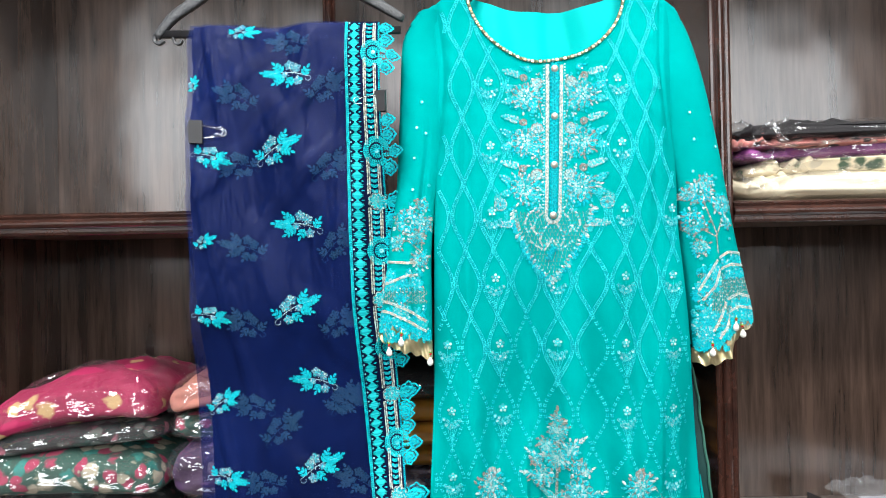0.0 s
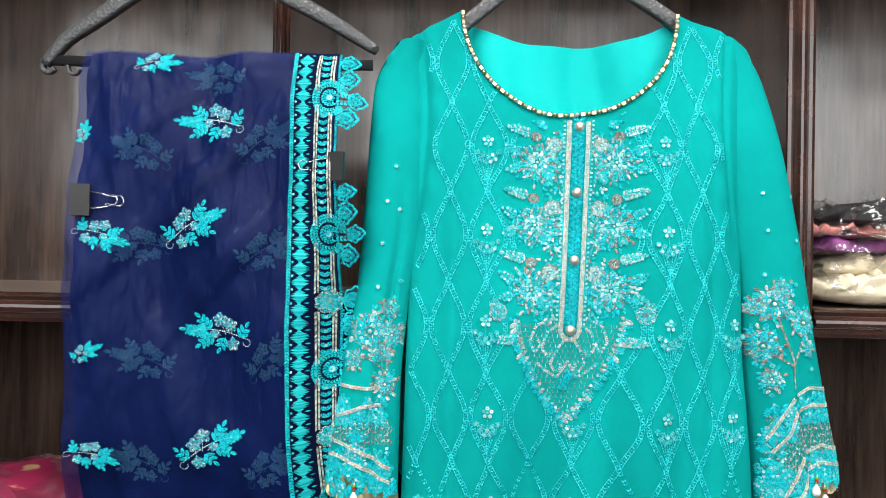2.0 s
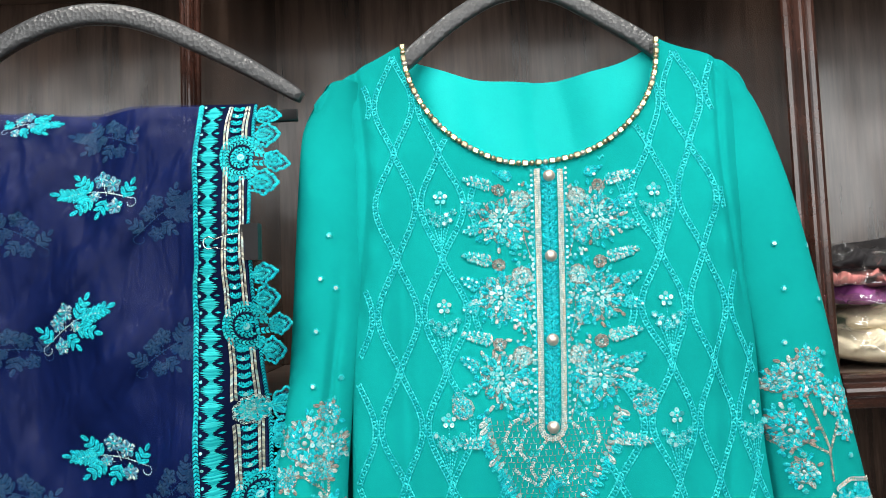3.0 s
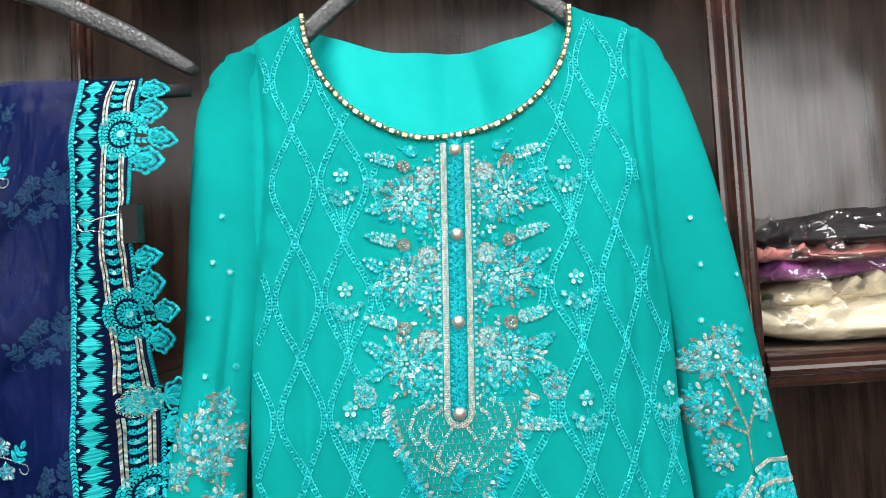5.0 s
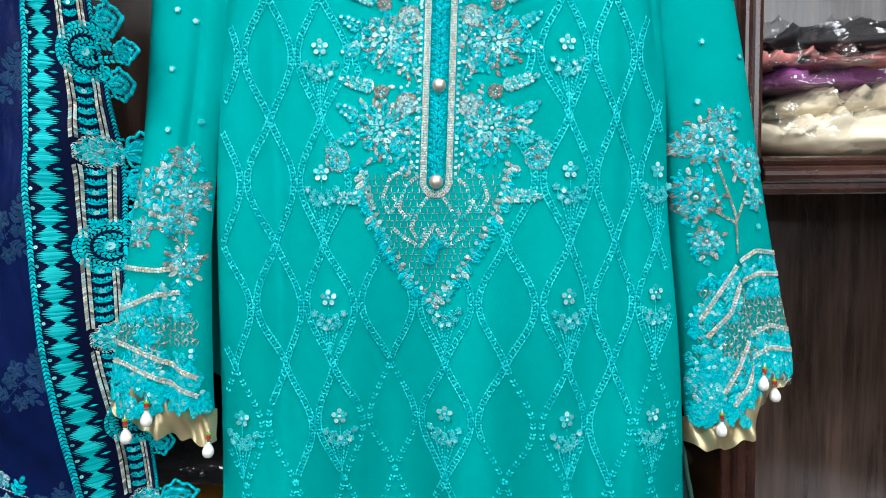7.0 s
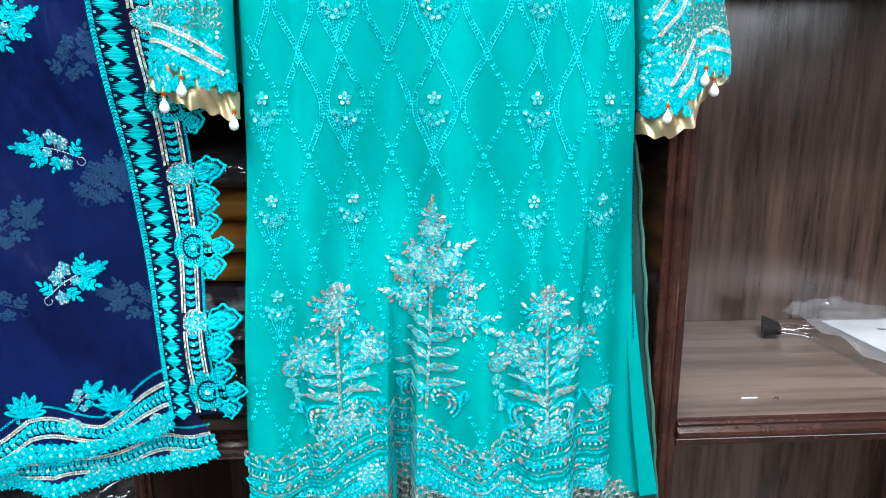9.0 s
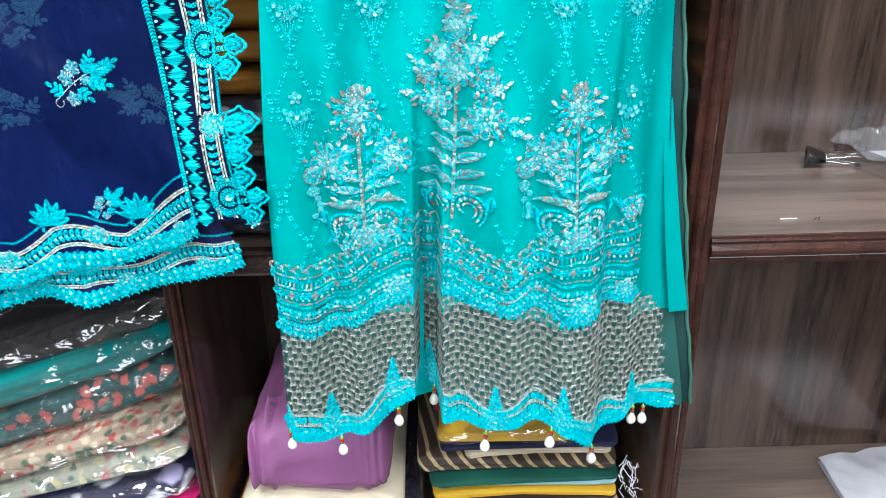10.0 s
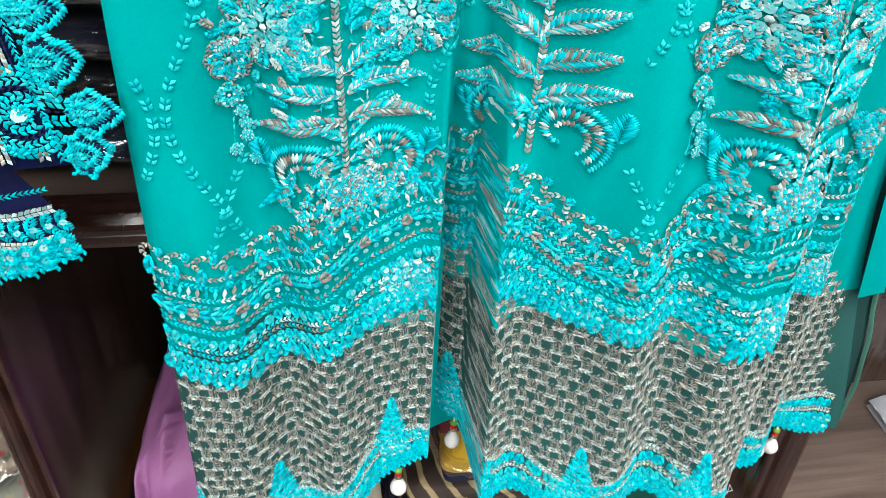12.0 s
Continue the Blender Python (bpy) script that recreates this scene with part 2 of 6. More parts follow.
for k in range(3):
    xa, xb = X_POSTS[k] + 0.0105, X_POSTS[k + 1] - 0.0105
    if k == 2:
        xa += 0.006
    if k == 1:
        xb -= 0.006
    for top in SHELF_TOPS:
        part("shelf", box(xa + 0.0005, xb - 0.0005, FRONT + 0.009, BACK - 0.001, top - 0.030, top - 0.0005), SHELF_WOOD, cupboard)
        p = part("shelf_moulding", extruded([(c * 0.034, o * 0.014) for c, o in OGEE], xa, xb, "x"), MAHOGANY, cupboard, "glossy ogee mahogany edge")
        p.location = (0, FRONT + 0.0085, top + 0.001)

# ---- shapes of the hanging clothes: the depth y over (x, z) ----
def ss(a, b, t):
    t = np.clip((np.asarray(t, float) - a) / (b - a), 0, 1)
    return t * t * (3 - 2 * t)


def along(z, rows):
    """Straight between rows of (z, value), falling z."""
    r = rows[::-1]
    za, va = [a for a, _ in r], [b for _, b in r]
    return sum(np.interp(np.asarray(z, float) + d, za, va) for d in (-0.02, -0.01, 0, 0.01, 0.02)) / 5


BODY_LEFT = [(1.95, -0.024), (1.87, -0.024), (1.80, -0.004), (1.72, 0.010), (1.66, 0.009), (1.577, 0.006), (1.35, 0.002), (1.196, -0.007), (1.06, -0.012), (0.85, -0.016)]
BODY_RIGHT = [(1.95, 0.376), (1.87, 0.376), (1.80, 0.362), (1.72, 0.352), (1.66, 0.355), (1.577, 0.354), (1.35, 0.376), (1.19, 0.391), (1.06, 0.406), (0.85, 0.438)]
DEPTH_X = [-0.02, 0.03, 0.06, 0.10, 0.127, 0.15, 0.18, 0.21, 0.25, 0.275, 0.31, 0.335, 0.365, 0.41]
DEPTHS = [(0.86, [1.062, 1.064, 1.069, 1.080, 1.070, 1.064, 1.052, 1.046, 1.034, 1.030, 1.036, 1.062, 1.090, 1.096]),
          (1.05, [1.068, 1.070, 1.075, 1.081, 1.079, 1.077, 1.069, 1.061, 1.048, 1.043, 1.047, 1.070, 1.096, 1.102]),
          (1.32, [1.068, 1.066, 1.073, 1.088, 1.098, 1.095, 1.077, 1.066, 1.053, 1.051, 1.052, 1.058, 1.074, 1.085]),
          (1.60, [1.074, 1.068, 1.064, 1.061, 1.059, 1.058, 1.056, 1.055, 1.052, 1.049, 1.050, 1.054, 1.064, 1.070]),
          (1.80, [1.080, 1.078, 1.078, 1.080, 1.081, 1.081, 1.080, 1.078, 1.070, 1.066, 1.070, 1.076, 1.082, 1.086]),
          (1.94, [1.108, 1.106, 1.105, 1.105, 1.105, 1.105, 1.105, 1.105, 1.105, 1.105, 1.105, 1.106, 1.108, 1.108])]
NECK_X, NECK_HALF, NECK_LOW, NECK_RISE = 0.1755, 0.1165, 1.818, 0.117


SEAM = [(1.93, 0.012), (1.885, 0.017), (1.83, 0.023), (1.80, 0.024), (1.75, 0.020), (1.69, 0.012), (1.6, 0.0)]


def shirt_y(x, z):
    x, z = np.asarray(x, float), np.asarray(z, float)
    rows = [sum(np.interp(x + d, DEPTH_X, row) for d in (-0.012, -0.006, 0, 0.006, 0.012)) / 5 for _, row in DEPTHS]
    y = rows[0] + 0 * z
    for (za, _), (zb, _), ra, rb in zip(DEPTHS, DEPTHS[1:], rows, rows[1:]):
        y = y + (rb - ra) * ss(za - 0.03, zb + 0.03, z)
    low = ss(1.62, 1.0, z)
    y = y + 0.0062 * np.sin(x * 88 + 2.2 * np.sin(z * 5.0)) * (0.35 + low) + 0.0036 * low * np.sin(x * 151 - 1.5 * np.sin(z * 4.0)) + 0.0042 * np.sin(x * 47 - z * 13) * (1 - low)
    deep = ss(1.30, 1.0, z)
    xc = 0.143 + 0.02 * (z - 0.95)
    y = y + deep * 0.058 * (ss(xc - 0.017, xc - 0.008, x) - ss(xc + 0.008, xc + 0.015, x))
    y = y + 0.008 * ss(1.45, 1.2, z) * ss(0.318, 0.328, x)
    for sign in (1, -1):
        xs = along(z, SEAM)
        d = (x - xs) if sign > 0 else (0.358 - xs) - x
        y = y + ss(1.66, 1.72, z) * (0.0035 * np.exp(-(d / 0.0035) ** 2) + 0.004 * ss(0.0, -0.02, d) - 0.0022 * np.exp(-((d - 0.010) / 0.006) ** 2) * (0.6 + 0.4 * np.sin(z * 160)))
    bust = ss(1.80, 1.70, z) * ss(1.25, 1.45, z)
    y = y - bust * (0.006 * np.exp(-((x - 0.085) / 0.022) ** 2) + 0.006 * np.exp(-((x - 0.262) / 0.022) ** 2)) + bust * 0.004 * np.exp(-((x - 0.052) / 0.008) ** 2) + bust * 0.004 * np.exp(-((x - 0.318) / 0.008) ** 2)
    edge = np.minimum(x - along(z, BODY_LEFT), along(z, BODY_RIGHT) - x)
    y = y + 0.007 * np.exp(-np.maximum(edge, 0) / 0.006)
    return y


def neck_z(x):
    d = np.clip(np.abs(np.asarray(x, float) - NECK_X) / NECK_HALF, 0, 1)
    return NECK_LOW + NECK_RISE * (1 - np.sqrt(1 - d * d))


def shoulder_z(x):
    x = np.asarray(x, float)
    return np.where(x < NECK_X, np.interp(x, [-0.030, -0.012, 0.023, 0.059], [1.876, 1.895, 1.919, 1.936]), np.interp(x, [0.292, 0.328, 0.366, 0.380], [1.936, 1.920, 1.899, 1.880]))


def hem_z(x):
    x = np.asarray(x, float)
    z = np.interp(x, [-0.016, -0.008, 0.006, 0.041, 0.079, 0.120, 0.153, 0.165, 0.207, 0.231, 0.272, 0.300, 0.322, 0.344, 0.379, 0.408],
                  [0.880, 0.858, 0.852, 0.849, 0.862, 0.892, 0.888, 0.872, 0.872, 0.881, 0.885, 0.868, 0.842, 0.850, 0.860, 0.853])
    return z


def grid(nu, nv, fn):
    verts, faces = [], []
    u, v = np.meshgrid(np.linspace(0, 1, nu), np.linspace(0, 1, nv))
    p = fn(u.ravel(), v.ravel())
    verts = np.stack(p, 1).tolist()
    for j in range(nv - 1):
        for i in range(nu - 1):
            a = j * nu + i
            faces.append((a, a + nu, a + nu + 1, a + 1))
    return verts, faces


shirt = thing("embroidered_shirt", "turquoise georgette tunic with embroidered yoke and hem, on hanger", "shirt")


def body_front(u, v):
    xt = -0.024 + u * 0.400
    top = np.where(np.abs(xt - NECK_X) < NECK_HALF, np.minimum(neck_z(xt), 1.936), shoulder_z(xt))
    bot = hem_z(-0.016 + u * 0.452)
    z = top + (bot - top) * v
    a, b = along(z, BODY_LEFT), along(z, BODY_RIGHT)
    x = a + u * (b - a)
    return x, shirt_y(x, z), z


bv, bf = grid(260, 330, body_front)
below = [1 if sum(bv[i][2] for i in q) / 4 < 1.0 + 0.008 * math.sin(bv[q[0]][0] * 40) and bv[q[0]][0] < 0.36 or bv[q[0]][2] < 0.975 else 0 for q in bf]
mesh_object("body", bv, bf, [TEAL, NET_BASE], shirt, slots=below, label="turquoise georgette front")


def body_back(u, v):
    xt = -0.015 + u * 0.38
    d = np.clip(np.abs(xt - NECK_X) / NECK_HALF, 0, 1)
    top = np.where(d < 1, 1.905 + 0.029 * d ** 2.5, shoulder_z(np.clip(xt, -0.008, 0.36)) - 0.003)
    z = top + (0.862 - top) * v
    a, b = along(z, BODY_LEFT) + 0.006, along(z, BODY_RIGHT) - 0.006 + 0.012 * ss(1.36, 1.1, z)
    x = a + u * (b - a)
    y = 1.128 + 0.006 * np.sin(x * 40) + 0.004 * np.sin(x * 90 + z * 8)  + 0.004 * np.sin(z * 25 + x * 30) * ss(1.8, 1.86, z)
    return x, np.minimum(y, 1.136), z


mesh_object("back_lining", *grid(90, 160, body_back), TEAL_LINING, shirt, label="shiny turquoise satin back with lining")

L_OUT = [(1.905, -0.004), (1.895, -0.014), (1.877, -0.033), (1.857, -0.037), (1.77, -0.040), (1.685, -0.044), (1.62, -0.048), (1.574, -0.056), (1.53, -0.063), (1.423, -0.080), (1.36, -0.084)]
L_IN = [(1.88, 0.02), (1.70, 0.020), (1.64, 0.010), (1.55, 0.001), (1.42, 0.000), (1.36, 0.002)]
R_OUT = [(1.910, 0.352), (1.898, 0.370), (1.878, 0.383), (1.849, 0.391), (1.826, 0.396), (1.754, 0.411), (1.684, 0.423), (1.59, 0.436), (1.51, 0.453), (1.455, 0.467), (1.36, 0.472)]
R_IN = [(1.88, 0.33), (1.70, 0.345), (1.64, 0.356), (1.55, 0.362), (1.40, 0.378), (1.36, 0.380)]


def sleeve_y(x, z, left=True):
    a, b = (along(z, L_OUT), along(z, L_IN)) if left else (along(z, R_IN), along(z, R_OUT))
    u = np.clip((x - a) / (b - a), 0, 1)
    base = along(z, [(1.88, 1.108), (1.80, 1.085), (1.6, 1.064), (1.45, 1.058), (1.36, 1.064)]) if left else along(z, [(1.88, 1.105), (1.80, 1.088), (1.6, 1.078), (1.36, 1.082)])
    y = base - 0.022 * np.sqrt(np.clip(1 - (2 * u - 1) ** 2, 0, 1)) + 0.012
    if left:
        y = y + 0.007 * ss(1.78, 1.6, z) * np.exp(-((u - 0.66 + 0.1 * (1.5 - z)) / 0.07) ** 2)
    else:
        y = y + 0.009 * ss(1.6, 1.45, z) * (ss(0.52, 0.6, u) - 0.6 * ss(0.6, 0.95, u))
    return y


def sleeve(left):
    out, inn = (L_OUT, L_IN) if left else (R_OUT, R_IN)
    def cuff(u):
        return np.interp(u, [0, 0.5, 1], [1.455, 1.440, 1.420]) if left else np.interp(u, [0, 0.3, 0.6, 0.66, 1], [1.400, 1.404, 1.418, 1.438, 1.462])
    def front(u, v):
        z = 1.903 + (cuff(u) - 1.903) * v
        a, b = (along(z, L_OUT), along(z, L_IN)) if left else (along(z, R_IN), along(z, R_OUT))
        x = a + u * (b - a)
        return x, sleeve_y(x, z, left), z
    def rear(u, v):
        x, y, z = front(u, v)
        return x, 2 * (y * 0 + along(z, [(1.88, 1.115), (1.36, 1.099)])) - y, z
    def gold(u, v):
        z = cuff(u) - 0.001 - v * (np.interp(u, [0, 0.4, 1], [0.026, 0.034, 0.026]) if left else np.interp(u, [0, 0.3, 0.58, 0.66, 1], [0.022, 0.028, 0.026, 0.028, 0.024]))
        a, b = (along(z, L_OUT), along(z, L_IN)) if left else (along(z, R_IN), along(z, R_OUT))
        x = a + u * (b - a)
        return x, sleeve_y(x, z, left) + 0.004 + 0.004 * np.sin(u * 15 + v * 3) + 0.002 * np.sin(u * 41 - v * 5), z + 0.002 * np.sin(u * 33) * v
    s = mesh_object("sleeve", *grid(44, 150, front), TEAL, shirt)
    mesh_object("sleeve_back", *grid(24, 80, rear), TEAL, s)
    mesh_object("cuff_facing", *grid(44, 8, gold), GOLD_CLOTH, s, label="gold tissue cuff facing")


sleeve(True)
sleeve(False)

# ---- dupatta ----
D_LEFT = [(1.885, -0.338), (1.604, -0.329), (1.2, -0.324), (1.0, -0.322)]
D_RIGHT = [(1.885, -0.113), (1.473, -0.105), (1.204, -0.086), (1.107, -0.077), (1.0, -0.07)]
D_Y = [(1.885, 1.085), (1.87, 1.066), (1.80, 1.046), (1.69, 1.034), (1.47, 1.032), (1.37, 1.054), (1.11, 1.060), (1.0, 1.06)]


def dup_y(x, z):
    x, z = np.asarray(x, float), np.asarray(z, float)
    y = along(z, D_Y) + 0.040 * ss(-0.105, -0.055, x) * ss(1.16, 1.30, z) * ss(1.74, 1.60, z)
    y = y - 0.004 * ss(0.2, 1.0, np.sin(x * 52 - z * 40 + 2.0 * np.sin(z * 9))) * ss(1.45, 1.62, z) - 0.003 * ss(0.3, 1.0, np.sin(x * 70 + z * 26 + 3 * np.sin(x * 20)))
    y = y + 0.005 * np.sin(x * 38 + z * 22) * ss(1.4, 1.6, z) + 0.004 * np.sin(x * 60 - z * 9) + 0.006 * np.sin(x * 24 + 2 + z * 3)
    return y


shawl = thing("dupatta_shawl", "navy organza shawl with turquoise lace border folded over a hanger", "shawl")


OUT_X, OUT_Z = [-0.34, -0.255, -0.22, -0.16, -0.10, -0.077, -0.03], [1.045, 1.048, 1.062, 1.066, 1.083, 1.10, 1.112]
IN_X, IN_Z = [-0.34, -0.255, -0.22, -0.15, -0.118, -0.082, -0.03], [1.095, 1.100, 1.118, 1.112, 1.133, 1.158, 1.165]
OUT2_X, OUT2_Z = [-0.34, -0.25, -0.206, -0.131, -0.10, -0.043], [1.012, 1.030, 1.016, 1.034, 1.042, 1.058]


def dup_front(u, v):
    bot = np.interp(-0.33 + u * 0.255, OUT_X, OUT_Z) + 0.004
    z = 1.876 + (bot - 1.876) * v
    a, b = along(z, D_LEFT), along(z, D_RIGHT)
    x = a + u * (b - a)
    return x, dup_y(x, z), z


mesh_object("front_layer", *grid(90, 200, dup_front), NAVY, shawl, label="sheer navy organza")
def mid_y(x, z):
    return dup_y(x, z) + 0.010 + 0.004 * ss(1.87, 1.8, z)


def dup_mid(u, v):
    bot = np.interp(-0.31 + u * 0.262, OUT2_X, OUT2_Z) + 0.004
    z = 1.877 + (bot - 1.877) * v
    a, b = along(z, D_LEFT) + 0.002 + 0.010 * ss(1.55, 1.35, z), along(z, D_RIGHT) - 0.004 + 0.034 * ss(1.16, 1.07, z)
    x = a + u * (b - a)
    return x, mid_y(x, z), z


mesh_object("inner_layer", *grid(60, 160, dup_mid), NAVY_BACK, shawl, label="folded inner layers of navy organza")

# ---- embroidery ----
TEAL_THREAD = thread("turquoise_thread", (0.0, 0.31, 0.37), (0.0, 0.66, 0.73), 0.42)
PALE_THREAD = thread("pale_turquoise_thread", (0.0, 0.38, 0.42), (0.03, 0.66, 0.68), 0.4)
SILVER_THREAD = thread("silver_thread", (0.25, 0.39, 0.38), (0.60, 0.74, 0.71), 0.4, 0.0)
ANTIQUE_THREAD = thread("antique_thread", (0.130, 0.122, 0.100), (0.33, 0.34, 0.30), 0.45, 0.0)
GOLD_THREAD = thread("gold_cord", (0.40, 0.38, 0.29), (0.74, 0.72, 0.60), 0.36, 0.2)
SEQUIN = thread("clear_sequin", (0.04, 0.46, 0.49), (0.44, 0.76, 0.75), 0.22, 0.1)
NAVY_THREAD = thread("navy_net_thread", (0.006, 0.010, 0.035), (0.012, 0.02, 0.07), 0.5)
DIM_THREAD = thread("slate_blue_thread", (0.05, 0.22, 0.34), (0.16, 0.36, 0.46), 0.45)
PEARL = plain("pearl", (0.82, 0.80, 0.74), 0.22)
RED_BEAD = plain("red_bead", (0.45, 0.02, 0.02), 0.2)
GREEN_BEAD = plain("green_bead", (0.12, 0.30, 0.03), 0.2)
GOLD_BEAD = plain("gold_bead", (0.74, 0.66, 0.42), 0.22, 0.9)
OLD_GOLD = plain("old_gold_bead", (0.44, 0.37, 0.24), 0.28, 0.85)
ROSE_GOLD = plain("rose_gold_button", (0.62, 0.54, 0.48), 0.42, 0.8, scratch=0.8)
THREADS = [TEAL_THREAD, SILVER_THREAD, ANTIQUE_THREAD, SEQUIN, GOLD_THREAD, PALE_THREAD, NAVY_THREAD, DIM_THREAD]
for m in (TEAL_THREAD, PALE_THREAD, NAVY_THREAD, DIM_THREAD):
    m.node_tree.nodes["Principled BSDF"].inputs["Specular IOR Level"].default_value = 0.1
    m.node_tree.nodes["Principled BSDF"].inputs["Sheen Weight"].default_value = 0.0
T, S, A, Q, G, P, N, D = range(8)
rng = random.Random(7)


class Embroidery:
    """Raised stitches on a hanging surface whose depth is y = surf(x, z)."""

    def __init__(self, surf, lift=0.0006):
        self.surf, self.lift, self.v, self.f, self.m = surf, lift, [], [], []

    def add(self, pts, faces, slot):
        n = len(self.v)
        self.v += pts
        self.f += [tuple(i + n for i in q) for q in faces]
        self.m += [slot] * len(faces)

    def leaf(self, x, z, ang, length, width, slot, h=0.0012, bend=0.0):
        """A leaf or petal of satin stitches that slant from a midrib."""
        c, s = math.cos(ang), math.sin(ang)
        n = max(3, int(length / 0.0012))
        for i in range(n):
            a = (i + 0.6) / n
            w = width * 0.5 * math.sin(math.pi * a ** 0.75) ** 0.8 + 0.0003
            mid = bend * a * a * length
            for sd in (-1, 1):
                q = mid + sd * w * 0.48
                u = a * length - 0.0004
                self.stitch(x + u * c - q * s, z + u * s + q * c, ang + sd * 0.75 + bend * a, w * 1.3 + 0.0010, 0.0014, slot, h * (0.7 + 0.5 * rng.random()))

    def stitch(self, x, z, ang, length, width, slot, h=0.0007):
        slot = rng.choice(slot) if isinstance(slot, tuple) else slot
        c, s = math.cos(ang) * length / 2, math.sin(ang) * length / 2
        wx, wz = -math.sin(ang) * width / 2, math.cos(ang) * width / 2
        self.add([(x - c, z - s, 0), (x + wx, z + wz, 0), (x + c, z + s, 0), (x - wx, z - wz, 0), (x, z, h)],
                 ((0, 3, 4), (3, 2, 4), (2, 1, 4), (1, 0, 4)), slot)

    def sequin(self, x, z, r, slot=Q):
        a0, tx, tz = rng.random(), rng.uniform(-0.35, 0.35), rng.uniform(-0.35, 0.35)
        pts = []
        for q in (1.0, 0.18):
            for i in range(7):
                a = a0 + i * math.tau / 7
                u, w = r * q * math.cos(a), r * q * math.sin(a)
                pts.append((x + u, z + w, 0.0011 + tx * u + tz * w))
        self.add(pts, [(i, (i + 1) % 7, 7 + (i + 1) % 7, 7 + i) for i in range(7)], slot)

    def bead(self, x, z, r, slot):
        pts = [(x, z, 2 * r)]
        for q, k in ((0.75, 1.6), (1.0, 0.8)):
            pts += [(x + r * q * math.cos(i * math.tau / 6), z + r * q * math.sin(i * math.tau / 6), k * r) for i in range(6)]
        self.add(pts, [(0, 1 + i, 1 + (i + 1) % 6) for i in range(6)] + [(1 + i, 7 + i, 7 + (i + 1) % 6, 1 + (i + 1) % 6) for i in range(6)], slot)

    def rope(self, path, width, slot, step=0.0022, other=None):
        """Chain stitch along a path: pairs of slanting stitches."""
        path = np.asarray(path, float)
        d = np.hypot(*np.diff(path, axis=0).T)
        t = np.concatenate([[0], np.cumsum(d)])
        n = max(2, int(t[-1] / step))
        w = np.linspace(0, t[-1], n)
        xs, zs = np.interp(w, t, path[:, 0]), np.interp(w, t, path[:, 1])
        for i in range(n - 1):
            a = math.atan2(zs[i + 1] - zs[i], xs[i + 1] - xs[i])
            nx, nz = -math.sin(a) * width / 4, math.cos(a) * width / 4
            k = other if other is not None and rng.random() < 0.4 else slot
            self.stitch(xs[i] + nx, zs[i] + nz, a + 0.6, step * 1.5, width * 0.5, k)
            self.stitch(xs[i] - nx, zs[i] - nz, a - 0.6, step * 1.5, width * 0.5, k)

    def cord(self, path, width, slots, h=0.0022, step=0.0016):
        """Satin cord: stitches laid across a path."""
        path = np.asarray(path, float)
        t = np.concatenate([[0], np.cumsum(np.hypot(*np.diff(path, axis=0).T))])
        n = max(3, int(t[-1] / step))
        w = np.linspace(0, t[-1], n)
        xs, zs = np.interp(w, t, path[:, 0]), np.interp(w, t, path[:, 1])
        for i in range(n - 1):
            a = math.atan2(zs[i + 1] - zs[i], xs[i + 1] - xs[i])
            k = width * (0.55 + 0.45 * math.sin(math.pi * (i + 1) / n))
            self.stitch(xs[i], zs[i], a + 1.2, k, 0.0021, rng.choice(slots), h * rng.uniform(0.7, 1.15))

    def scroll(self, x, z, sd, size=0.0145):
        """A curled acanthus scroll with a turquoise back and a silver inside."""
        w = np.linspace(-1.1, 4.4, 46)
        r = size * (1 - np.maximum(w, 0) / 6.2)
        self.cord([(x + sd * (q + 0.0046) * math.cos(b + 0.2), z + (q + 0.0046) * math.sin(b + 0.2)) for q, b in zip(r[:32], w[:32])], 0.0052, (T, T, P), 0.0020)
        self.cord([(x + sd * q * math.cos(b + 0.2), z + q * math.sin(b + 0.2)) for q, b in zip(r, w)], 0.0062, (S, A, P, T, A), 0.0026)
        self.cord([(x + sd * (q - 0.0050) * math.cos(b + 0.2), z + (q - 0.0050) * math.sin(b + 0.2)) for q, b in zip(r[:30], w[:30])], 0.0040, (A, S, P), 0.0020)
        self.leaf(x + sd * size * 1.5, z + 0.002, math.pi / 2 - sd * 0.2, size, size * 0.8, T, 0.0022)

    def line(self, path, width, slot, step=0.003, gap=1.15, jitter=0.15):
        """Running stitches along a path."""
        path = np.asarray(path, float)
        d = np.hypot(*np.diff(path, axis=0).T)
        t = np.concatenate([[0], np.cumsum(d)])
        n = max(2, int(t[-1] / step))
        w = np.linspace(0, t[-1], n)
        xs, zs = np.interp(w, t, path[:, 0]), np.interp(w, t, path[:, 1])
        for i in range(n - 1):
            a = math.atan2(zs[i + 1] - zs[i], xs[i + 1] - xs[i])
            self.stitch((xs[i] + xs[i + 1]) / 2, (zs[i] + zs[i + 1]) / 2, a + rng.uniform(-jitter, jitter), step * gap, width * rng.uniform(0.75, 1.2), slot)

    def flower(self, x, z, r, petals=9, outer=T, rim=A, inner=Q, heart=S):
        a0 = rng.random() * 6
        for i in range(petals):
            a = a0 + i * math.tau / petals
            rr = r * rng.uniform(0.85, 1.1)
            self.leaf(x + 0.35 * r * math.cos(a), z + 0.35 * r * math.sin(a), a, rr * 0.65, r * 0.55, outer, 0.0016)
            for k in (-0.3, 0.3):
                self.stitch(x + 0.86 * rr * math.cos(a + k), z + 0.86 * rr * math.sin(a + k), a + k * 3 + 1.2, r * 0.42, r * 0.1, rim if rng.random() < 0.7 else S, 0.002)
